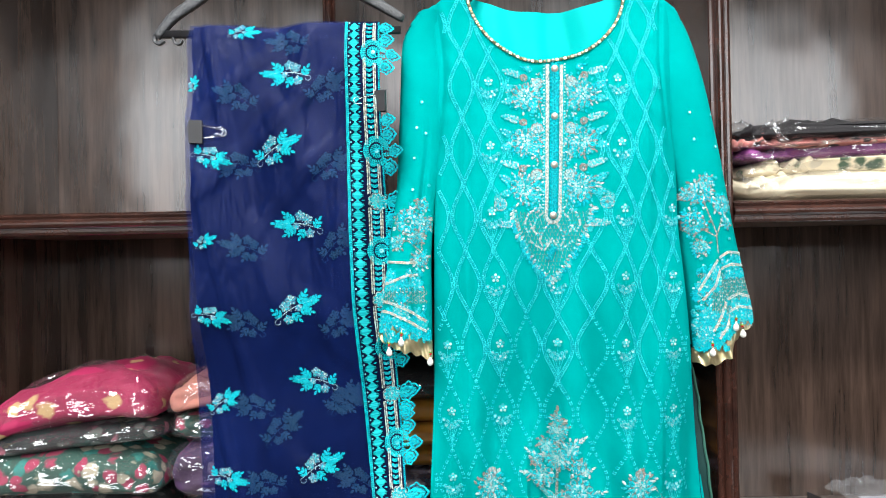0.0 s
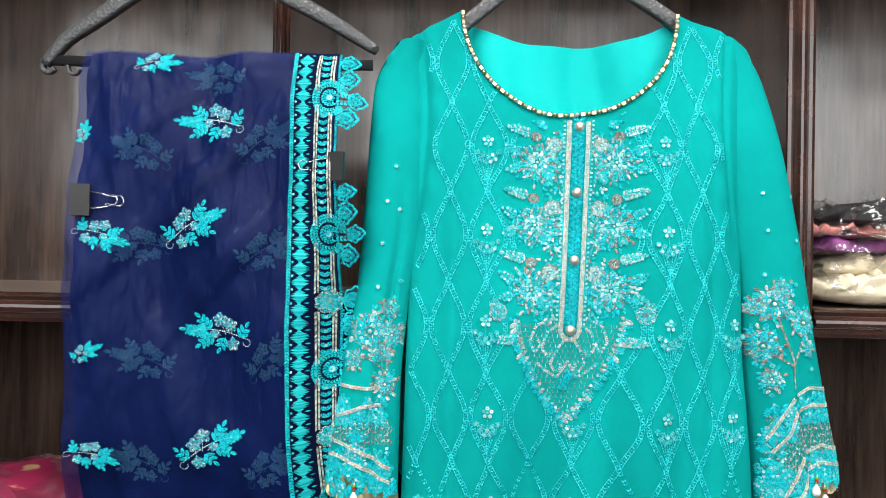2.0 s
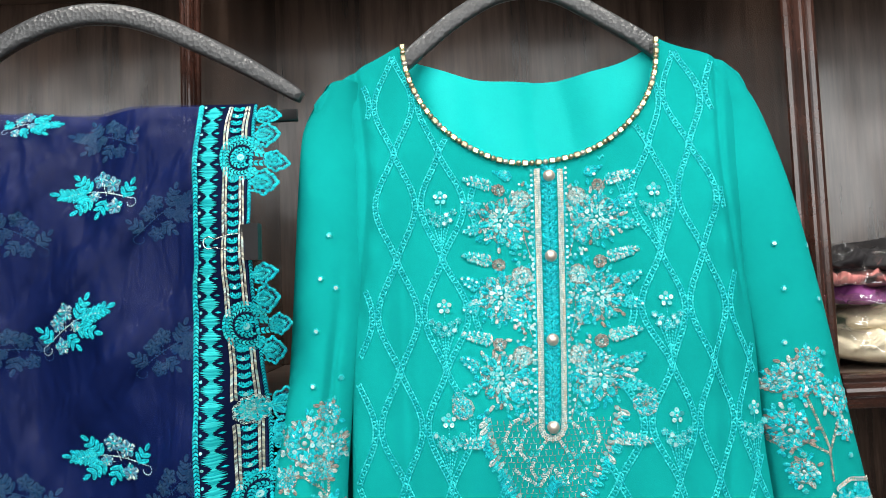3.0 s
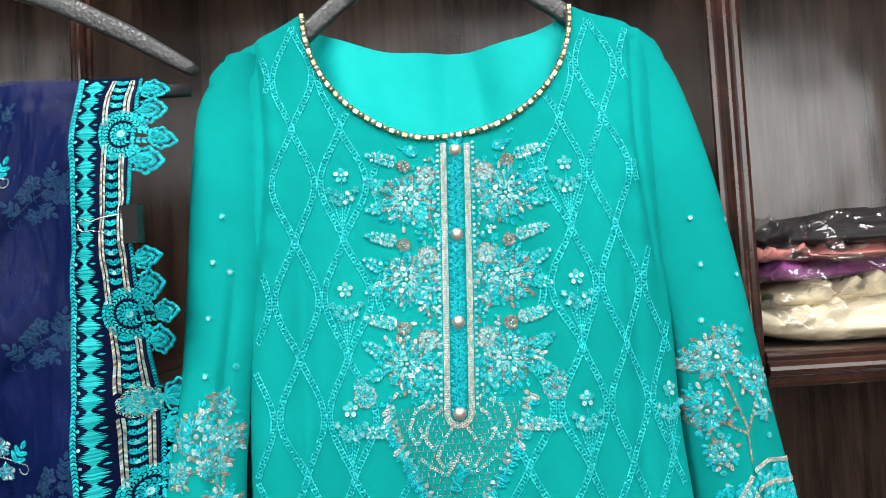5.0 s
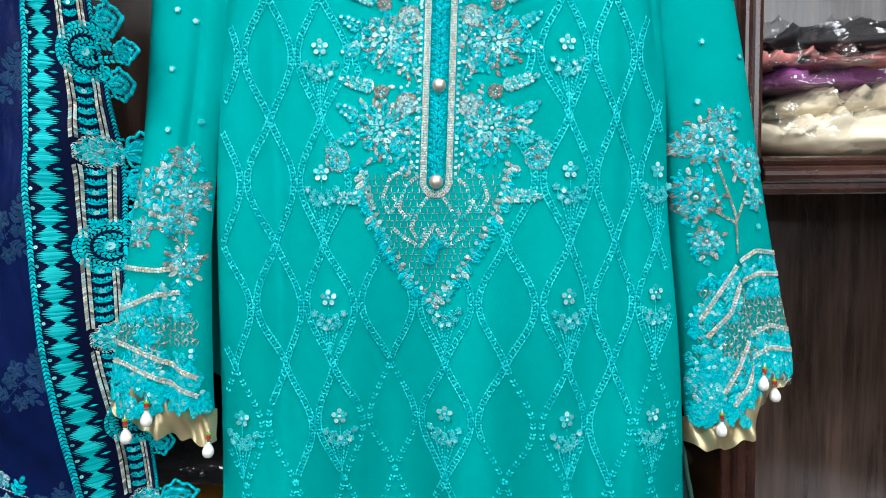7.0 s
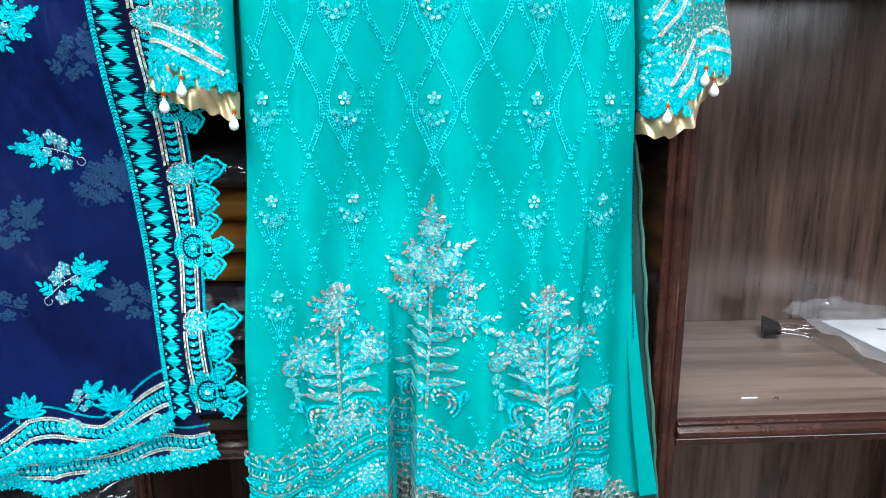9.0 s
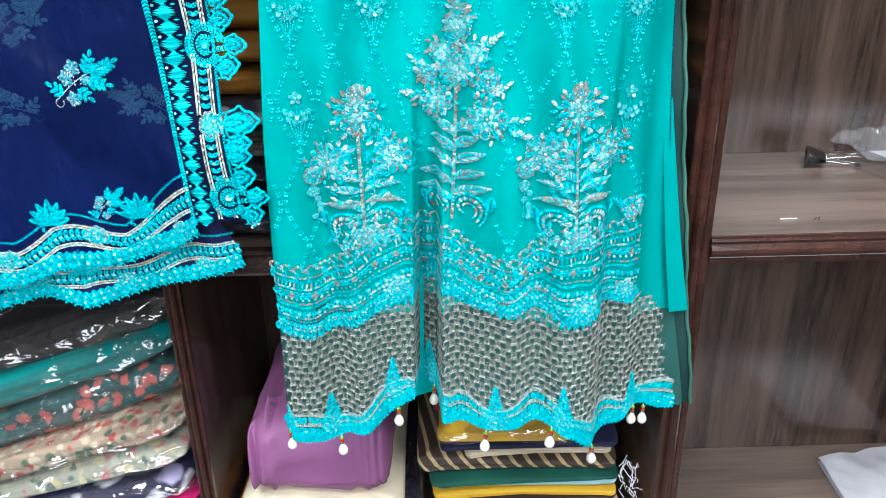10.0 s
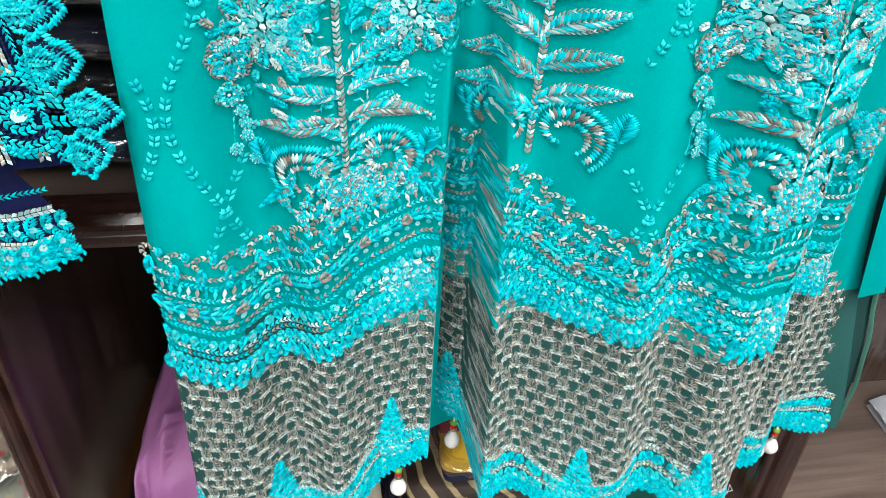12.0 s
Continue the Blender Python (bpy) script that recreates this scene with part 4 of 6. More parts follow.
plant(hem, 0.083, 1.083, 1.222, -1)
plant(hem, 0.288, 1.090, 1.226, -1)
cx = 0.175
hem.rope([(0.170, 1.10), (0.174, 1.18), (0.176, 1.25), (0.177, 1.30)], 0.0032, A, 0.0024, S)
for i in range(5):
    for sd in (-1, 1):
        z = 1.120 + i * 0.016 + (0.005 if sd > 0 else 0)
        x = 0.171 + 0.0008 * i
        ln = 0.036 - 0.003 * i + rng.uniform(-0.003, 0.003)
        an = math.pi / 2 - sd * (0.95 - 0.08 * i + rng.uniform(-0.1, 0.1))
        hem.leaf(x, z, an, ln, 0.0092, ((T, P, S, T), (T, A, P, T))[i % 2], 0.0018, bend=-sd * 0.34)
        for wv in (-0.5, 0.0, 0.5):
            off = [wv * 0.0095 * math.sin(math.pi * w) - sd * 0.34 * w * w * ln for w in np.linspace(0, 1, 12)]
            hem.rope([(x + ln * w * math.cos(an) - o * math.sin(an), z + ln * w * math.sin(an) + o * math.cos(an)) for w, o in zip(np.linspace(0, 1, 12), off)], 0.0015, A, 0.0018, S)
for fx, fz, r in ((0.203, 1.204, 0.018), (0.156, 1.218, 0.015), (0.176, 1.247, 0.014), (0.192, 1.262, 0.011), (0.163, 1.262, 0.011), (0.177, 1.285, 0.011), (0.177, 1.302, 0.007), (0.204, 1.238, 0.010), (0.150, 1.242, 0.008)):
    if r > 0.0105:
        rosette(hem, fx, fz, r)
    else:
        hem.flower(fx, fz, r, 10, T, A)
    for q in range(22):
        a, rr = rng.random() * math.tau, rng.uniform(0.5, 1.35) * r
        hem.leaf(fx + rr * math.cos(a), fz + rr * math.sin(a), a + rng.uniform(-0.8, 0.8), 0.0055, 0.0028, rng.choice((T, P, A, S, A)), 0.0013)
for a, ln, fx, fz in ((0.15, 0.022, 0.218, 1.200), (0.5, 0.020, 0.206, 1.226), (-0.5, 0.020, 0.222, 1.196), (0.6, 0.022, 0.196, 1.266), (2.5, 0.020, 0.150, 1.246), (2.9, 0.018, 0.144, 1.222)):
    hem.spray(fx, fz, a, ln, S, 4, 0.007)
hem.spray(0.177, 1.298, math.pi / 2, 0.020, A, 4, 0.008)
hem.scroll(0.184, 1.112, 1)
hem.scroll(0.160, 1.112, -1, 0.011)
hem.scroll(0.360, 1.104, -1, 0.012)
# right-hand half plant at the fold, and stray stalks
hem.flower(0.352, 1.108, 0.012, 9, T, A)
hem.spray(0.352, 1.10, 2.4, 0.024, T, 5, 0.008)
# curls along the border's top, then rows
xs = np.linspace(-0.012, 0.368, 330)


def row(t):
    return [(float(x), tab(x, SWAG_X, SWAG_Z) * (1 - t) + tab(x, NET_X, NET_Z) * t) for x in xs]


def stations(t, step):
    p = np.array(row(t))
    d = np.concatenate([[0], np.cumsum(np.hypot(*np.diff(p, axis=0).T))])
    w = np.arange(0, d[-1], step)
    q = np.interp(w, d, p[:, 0]), np.interp(w, d, p[:, 1])
    a = np.arctan2(np.gradient(q[1]), np.gradient(q[0]))
    return zip(q[0].tolist(), q[1].tolist(), a.tolist())


for i, (x, z, a) in enumerate(stations(0.03, 0.0125)):
    w = np.linspace(0, 5.2, 22)
    r = 0.0062 * (1 - w / 7)
    hem.rope([(x + rr * math.cos(b + a), z + rr * math.sin(b + a)) for rr, b in zip(r, w)], 0.0028, A, 0.0021, S if i % 2 else G)
    hem.leaf(x, z - 0.002, a - 1.6, 0.011, 0.006, T, 0.0016)
    hem.leaf(x + 0.005, z + 0.001, a + 1.4, 0.005, 0.004, T, 0.0016)
for t, k, o, wd in ((0.13, A, S, 0.0022), (0.20, T, P, 0.003), (0.30, P, S, 0.0024), (0.36, T, P, 0.0024), (0.52, A, T, 0.0022), (0.57, T, P, 0.003), (0.74, S, P, 0.0026), (0.79, T, A, 0.0024), (0.93, P, S, 0.0024)):
    hem.rope(row(t), wd, k, 0.0023, o)
for i, (x, z, a) in enumerate(stations(0.245, 0.0042)):
    hem.stitch(x, z, a + 1.57, 0.0065, 0.0022, (S, A, T, P)[i % 4], 0.001)
for i, (x, z, a) in enumerate(stations(0.41, 0.0058)):
    hem.leaf(x - 0.0028, z, a, 0.0062, 0.0064, (T, P, T, A)[i % 4], 0.0018)
    hem.stitch(x, z + 0.004, a + 0.5, 0.004, 0.0016, A)
    hem.sequin(x, z - 0.0035, 0.0014)
for i, (x, z, a) in enumerate(stations(0.67, 0.0048)):
    hem.leaf(x, z - 0.003, a + 1.57, 0.006, 0.0046, (T, P)[i % 2], 0.0016)
    if i % 2:
        hem.sequin(x, z, 0.0015)
for i, (x, z, a) in enumerate(stations(0.865, 0.0045)):
    hem.leaf(x, z - 0.003, a + 1.57, 0.0062, 0.0046, (T, P, T)[i % 3], 0.0017)
    hem.sequin(x + 0.002, z - 0.001, 0.0013)
for i, (x, z, a) in enumerate(stations(1.0, 0.0062)):
    hem.leaf(x, z + 0.005, a - 1.57, 0.010, 0.0072, T, 0.0018)
    hem.sequin(x, z - 0.001, 0.0012)
# rosettes where the swags meet
for x, r in ((0.112, 0.014), (0.300, 0.015), (0.352, 0.010)):
    z = tab(x, NET_X, NET_Z) + 0.012
    hem.flower(x, z, r, 12, T, S)
    hem.flower(x, z, r * 0.5, 8, P, A)
    for k in range(7):
        hem.leaf(x + (k - 3) * 0.004, z - 0.004, -math.pi / 2 + (k - 3) * 0.25, r * 1.2, 0.006, T, 0.0018)
hem.mesh("hem_embroidery", shirt, "dense floral hem border")["kind"] = "stuff"

net = Embroidery(shirt_y, 0.0005)


def edge_z(x):
    """The upper line of the bottom border."""
    return float(hem_z(x)) + 0.026 + 0.008 * math.sin(x * 78 + 0.6)


for j in range(24):
    for i in range(46):
        x = -0.014 + i * 0.0104 + (0.0052 if j % 2 else 0)
        z = 1.030 - j * 0.0078 + 0.02 * (float(hem_z(x)) - 0.87)
        if x > float(along(z, BODY_RIGHT)) - 0.018 or x < -0.009 or z > tab(x, NET_X, NET_Z) or z < edge_z(x) - 0.002:
            continue
        # a knot of short slanting stitches
        for q in range(20):
            net.stitch(x - 0.0030 + 0.0006 * (q // 2) + rng.uniform(-0.0004, 0.0004), z + (0.0008 if q % 2 else -0.0008) + rng.uniform(-0.0005, 0.0005), (0.6 if q % 2 else -0.6) + rng.uniform(-0.5, 0.5), 0.0024, 0.0006, (S, A, A, S, G)[rng.randrange(5)], 0.0012)
        # legs round the open mesh below it
        for sd in (-1, 1):
            for k in range(12):
                net.stitch(x + sd * 0.0036 + 0.0009 * (k % 3 - 1) + rng.uniform(-0.0004, 0.0004), z - 0.0038 + 0.0016 * (k // 3 - 1.5), math.pi / 2 + sd * 0.5 + rng.uniform(-0.6, 0.6), 0.0026, 0.0006, A, 0.0009)
        for q in range(5):
            net.stitch(x + 0.0045 + rng.uniform(-0.002, 0.002), z + rng.uniform(-0.0018, 0.0018), rng.uniform(0, 3.1), 0.0030, 0.0008, A, 0.0008)
net.mesh("net_band", shirt, "antique silver net band")["kind"] = "stuff"

border = Embroidery(shirt_y, 0.0010)
xs = np.linspace(-0.013, 0.426, 400)


def brow(t):
    return [(float(x), edge_z(x) * (1 - t) + float(hem_z(x)) * t) for x in xs]


border.rope(brow(0.02), 0.0024, S, 0.0021, A)
border.rope(brow(0.10), 0.0024, S, 0.0021, G)
border.rope(brow(0.42), 0.0024, S, 0.0021, A)
border.rope(brow(0.50), 0.0022, G, 0.0021, S)
for t, step, ln, wd in ((0.30, 0.0052, 0.008, 0.0062), (0.70, 0.0046, 0.009, 0.0062), (0.90, 0.0046, 0.009, 0.0062)):
    p = np.array(brow(t))
    d = np.concatenate([[0], np.cumsum(np.hypot(*np.diff(p, axis=0).T))])
    for w in np.arange(0, d[-1], step):
        x, z = float(np.interp(w, d, p[:, 0])), float(np.interp(w, d, p[:, 1]))
        border.leaf(x, z + 0.004, -math.pi / 2 + rng.uniform(-0.4, 0.4), ln, wd, rng.choice((T, T, P)), 0.0017)
        if rng.random() < 0.35:
            border.sequin(x, z, 0.0014)
p = np.array(brow(1.0))
d = np.concatenate([[0], np.cumsum(np.hypot(*np.diff(p, axis=0).T))])
for w in np.arange(0, d[-1], 0.0082):
    x, z = float(np.interp(w, d, p[:, 0])), float(np.interp(w, d, p[:, 1]))
    for k in (-0.7, -0.35, 0, 0.35, 0.7):
        border.leaf(x, z + 0.006, -math.pi / 2 + k, 0.0125, 0.0055, T, 0.0015)
for x in (0.034, 0.103, 0.143, 0.213, 0.282, 0.372):
    z = edge_z(x)
    for i in range(6):
        for sd in (-1, 1):
            border.leaf(x, z - 0.012 + i * 0.0058, math.pi / 2 - sd * 1.15, 0.0125 - 0.0016 * i, 0.0058, T, 0.002)
    border.leaf(x, z + 0.017, math.pi / 2, 0.012, 0.006, T, 0.002)
    border.flower(x, z - 0.014, 0.009, 9, T, S)
border.mesh("scalloped_border", shirt, "scalloped turquoise edge")["kind"] = "stuff"


# pearl drops
def drop_mesh():
    rings = []
    prof = [(0.0, 0.0005, 0), (-0.004, 0.0007, 0), (-0.004, 0.0024, 3), (-0.006, 0.0028, 3), (-0.0078, 0.0020, 1), (-0.0095, 0.0026, 1), (-0.0112, 0.0019, 2), (-0.0125, 0.0026, 2),
            (-0.014, 0.0016, 4), (-0.017, 0.0038, 4), (-0.021, 0.0056, 4), (-0.0245, 0.0055, 4), (-0.0275, 0.0036, 4), (-0.0286, 0.0004, 4)]
    v, f, m = [], [], []
    for z, r, k in prof:
        v += [(r * math.cos(i * math.tau / 10), r * math.sin(i * math.tau / 10), z) for i in range(10)]
    for j in range(len(prof) - 1):
        for i in range(10):
            f.append((j * 10 + i, j * 10 + 10 + i, j * 10 + 10 + (i + 1) % 10, j * 10 + (i + 1) % 10))
            m.append(prof[j + 1][2])
    me = bpy.data.meshes.new("pearl_drop")
    me.from_pydata(v, [], f)
    for k in (GOLD_THREAD, RED_BEAD, GOLD_BEAD, GREEN_BEAD, PEARL):
        me.materials.append(k)
    me.polygons.foreach_set("material_index", m)
    me.polygons.foreach_set("use_smooth", [True] * len(f))
    return me


DROP = drop_mesh()
for i, x in enumerate((-0.012, 0.041, 0.107, 0.148, 0.203, 0.272, 0.322, 0.380, 0.394)):
    z = float(hem_z(x)) - 0.004
    b = new("pearl_drop", DROP)
    b.parent = shirt
    b.location = (x, float(shirt_y(x, z)) - 0.001, z)
    b.rotation_euler = (0, rng.uniform(-0.12, 0.12), rng.random())
    b["label"] = "pearl drop on gold and red beads"

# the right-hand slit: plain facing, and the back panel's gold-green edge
# shade of the slit's gap painted in: near-black teal for the lining strip
LINING_SHADED = cloth("shaded_teal_lining", (0.0, 0.034, 0.031), 0.7, 0.0, 700.0)
OLIVE_EDGE = cloth("olive_teal_edge", (0.04, 0.15, 0.11), 0.6, 0.0, 700.0)
BACK_EDGE = [(1.40, 0.376), (1.37, 0.383), (1.335, 0.393), (1.18, 0.409), (0.975, 0.435), (0.84, 0.455)]


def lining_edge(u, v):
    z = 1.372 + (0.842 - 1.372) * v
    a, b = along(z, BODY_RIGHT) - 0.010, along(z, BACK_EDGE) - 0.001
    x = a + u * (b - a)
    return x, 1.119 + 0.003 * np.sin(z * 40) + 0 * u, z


def back_rim(u, v):
    z = 1.385 + (0.842 - 1.385) * v
    x = along(z, BACK_EDGE) - 0.0020 + 0.0038 * u + 0.0006 * np.sin(z * 130)
    return x, 1.117 + 0.003 * np.sin(z * 40) - 0.002 * np.sin(np.pi * u), z


def slit_fold(u, v):
    z = 1.21 + (0.972 - 1.21) * v
    x = along(z, BODY_RIGHT) - 0.008 + u * (0.011 + 0.011 * v)
    return x, 1.107 + 0.004 * u + 0 * z, z


mesh_object("lining_edge", *grid(6, 90, lining_edge), LINING_SHADED, shirt, label="teal lining inside the slit, with the gap's shade in its colour")
mesh_object("back_edge", *grid(5, 120, back_rim), OLIVE_EDGE, shirt, label="olive teal edge of the back panel")
mesh_object("slit_fold", *grid(6, 60, slit_fold), TEAL, shirt, label="plain turquoise fold inside the slit")
edging = Embroidery(shirt_y, 0.0002)
edging.line([(float(along(z, BODY_RIGHT)) - 0.0006, float(z)) for z in np.linspace(1.37, 0.985, 60)], 0.0014, N, 0.004, 1.3, 0.02)
edging.mesh("slit_edging", shirt, "dark stitched slit edge")

# ---- sleeves' embroidery ----
def sleeve_work(left):
    surf = (lambda x, z: sleeve_y(x, z, True)) if left else (lambda x, z: sleeve_y(x, z, False))
    e = Embroidery(surf, 0.0008)
    cords = Embroidery(surf, 0.0028)
    dots = ((-0.016, 1.723), (-0.003, 1.715), (-0.020, 1.679), (-0.023, 1.634), (0.0, 1.640), (-0.064, 1.538), (-0.008, 1.76)) if left else \
           ((0.375, 1.739), (0.409, 1.737), (0.413, 1.690), (0.377, 1.654), (0.410, 1.644), (0.386, 1.529), (0.428, 1.557), (0.38, 1.70))
    for x, z in dots:
        for i in range(6):
            e.leaf(x, z, i * math.tau / 6, 0.0028, 0.0016, P, 0.0008)
        e.sequin(x, z, 0.0017)
    if left:
        flowers = ((-0.030, 1.589, 0.018), (-0.010, 1.612, 0.008), (-0.018, 1.566, 0.008), (-0.046, 1.560, 0.008), (-0.014, 1.535, 0.010), (-0.008, 1.585, 0.010))
        stems = ([(-0.012, 1.545), (-0.012, 1.575), (-0.022, 1.60)], [(-0.012, 1.545), (-0.030, 1.562), (-0.050, 1.562)])
        lines = ([(-0.083, 1.525), (-0.060, 1.533), (-0.033, 1.531), (-0.018, 1.532)], [(-0.091, 1.499), (-0.062, 1.502), (-0.035, 1.513), (-0.016, 1.514)],
                 [(-0.104, 1.474), (-0.080, 1.479), (-0.058, 1.476), (-0.034, 1.466), (-0.006, 1.448)], [(-0.110, 1.458), (-0.084, 1.464), (-0.060, 1.463), (-0.036, 1.452), (-0.006, 1.434)])
        netbox, rosette = (-0.098, -0.006, 1.478, 1.502), (-0.042, 1.464)
        fills = ((-0.088, -0.014, 1.503, 1.524, 55), (-0.098, -0.014, 1.496, 1.508, 50), (-0.106, -0.008, 1.450, 1.472, 60), (-0.110, -0.004, 1.425, 1.456, 110))
        hem_line = [(-0.080, 1.455), (-0.040, 1.440), (0.0, 1.420)]
    else:
        flowers = ((0.386, 1.624, 0.016), (0.417, 1.605, 0.013), (0.376, 1.580, 0.016), (0.368, 1.620, 0.008), (0.385, 1.546, 0.010), (0.424, 1.578, 0.006), (0.394, 1.640, 0.008))
        stems = ([(0.410, 1.537), (0.408, 1.565), (0.398, 1.59), (0.390, 1.61)], [(0.408, 1.56), (0.418, 1.59)], [(0.408, 1.56), (0.380, 1.575)])
        lines = ([(0.412, 1.530), (0.425, 1.538), (0.450, 1.535)], [(0.415, 1.514), (0.428, 1.520), (0.455, 1.518)], [(0.383, 1.484), (0.395, 1.505), (0.409, 1.528)], [(0.388, 1.470), (0.405, 1.490), (0.412, 1.515)],
                 [(0.425, 1.470), (0.440, 1.478), (0.462, 1.472)], [(0.427, 1.452), (0.442, 1.460), (0.466, 1.455)], [(0.402, 1.425), (0.412, 1.445), (0.420, 1.468)], [(0.410, 1.415), (0.420, 1.430), (0.426, 1.450)])
        netbox, rosette = (0.384, 0.464, 1.432, 1.508), (0.392, 1.420)
        fills = ((0.415, 0.452, 1.520, 1.534, 30), (0.382, 0.412, 1.485, 1.522, 40), (0.424, 0.466, 1.455, 1.474, 45), (0.376, 0.400, 1.400, 1.500, 80), (0.385, 0.424, 1.402, 1.455, 80), (0.428, 0.468, 1.440, 1.456, 45), (0.420, 0.458, 1.505, 1.518, 28))
        hem_line = [(0.379, 1.402), (0.405, 1.406), (0.432, 1.420), (0.437, 1.440), (0.466, 1.462)]
    for x, z, r in flowers:
        e.flower(x, z, r, 10, T, A)
        for q in range(int(r * 3000)):
            a, rr = rng.random() * math.tau, rng.uniform(0.5, 1.3) * r
            e.leaf(x + rr * math.cos(a), z + rr * math.sin(a), a + rng.uniform(-0.7, 0.7), 0.005, 0.0027, rng.choice((T, T, A, S, P)), 0.0013)
            if q % 5 == 0:
                e.sequin(x + rr * math.cos(a), z + rr * math.sin(a), 0.0013)
    for p in stems:
        e.rope(p, 0.002, A, 0.0022, G)
    x0, x1, z0, z1 = netbox
    for j, z in enumerate(np.arange(z0, z1, 0.0062)):
        for x in np.arange(x0 + (0.0032 if j % 2 else 0), x1, 0.0064):
            for q in range(6):
                e.stitch(x + rng.uniform(-0.0018, 0.0018), z + rng.uniform(-0.0014, 0.0014), rng.uniform(0, 3.1), 0.0036, 0.001, rng.choice((A, A, S, G, T)), 0.0008)
            for sd in (-1, 1):
                e.stitch(x + sd * 0.0017, z - 0.0031, math.pi / 2 - sd * 0.5, 0.0052, 0.0009, A, 0.0006)
    for xa, xb, za, zb, n in fills:
        for q in range(int(n * 1.6)):
            x, z = rng.uniform(xa, xb), rng.uniform(za, zb)
            if not (along(z, L_OUT if left else R_IN) + 0.001 < x < along(z, L_IN if left else R_OUT) - 0.001):
                continue
            e.leaf(x, z, -math.pi / 2 + rng.uniform(-0.7, 0.7), 0.0075, 0.0052, rng.choice((T, T, P)), 0.0016)
            if q % 3 == 0:
                e.sequin(x, z, 0.0016)
    for p in lines:
        w = np.linspace(0, len(p) - 1, 24)
        p = np.array(p)
        p = np.stack([np.interp(w, range(len(p)), p[:, 0]), np.interp(w, range(len(p)), p[:, 1])], 1)
        cords.rope(p, 0.0040, G, 0.0021, S)
    e.flower(*rosette, 0.011, 12, T, S)
    e.leaf(rosette[0], rosette[1] + 0.008, math.pi / 2, 0.018, 0.012, T, 0.002)
    for k in range(5):
        e.leaf(rosette[0], rosette[1] + 0.014, math.pi / 2 + (k - 2) * 0.6, 0.012, 0.006, T, 0.002)
    p = np.array(hem_line)
    d = np.concatenate([[0], np.cumsum(np.hypot(*np.diff(p, axis=0).T))])
    for w in np.arange(0.002, d[-1], 0.0055):
        x, z = float(np.interp(w, d, p[:, 0])), float(np.interp(w, d, p[:, 1]))
        for k in (-0.5, 0, 0.5):
            e.leaf(x, z + 0.008, -math.pi / 2 + k, 0.0105, 0.0055, T, 0.0016)
    e.rope(hem_line, 0.0012, G, 0.002)
    # nothing past the sleeve's own edges
    a = np.array(e.v)
    lo, hi = (along(a[:, 1], L_OUT), along(a[:, 1], L_IN)) if left else (along(a[:, 1], R_IN), along(a[:, 1], R_OUT))
    a[:, 0] = np.clip(a[:, 0], lo + 0.0004, hi - 0.0004)
    e.v = [tuple(r) for r in a]
    cords.v = [(float(np.clip(p[0], along(p[1], L_OUT if left else R_IN) + 0.001, along(p[1], L_IN if left else R_OUT) - 0.001)), p[1], p[2]) for p in cords.v]
    cords.mesh("cord_trim", shirt, "pale gold cords")["kind"] = "stuff"
    e.mesh("sleeve_embroidery", shirt, "floral sleeve cuff with gold cords")["kind"] = "stuff"
    for x, z in (((-0.042, 1.438), (-0.060, 1.424), (-0.002, 1.408)) if left else ((0.400, 1.412), (0.437, 1.447), (0.445, 1.437))):
        b = new("pearl_drop", DROP)
        b.parent = shirt
        b.location = (x, float(surf(x, z)) - 0.003, z)
        b.rotation_euler = (0, rng.uniform(-0.1, 0.1), 0.5)
        b.scale = (0.8, 0.8, 0.8)
        b["label"] = "pearl drop on gold and red beads"


sleeve_work(True)
sleeve_work(False)

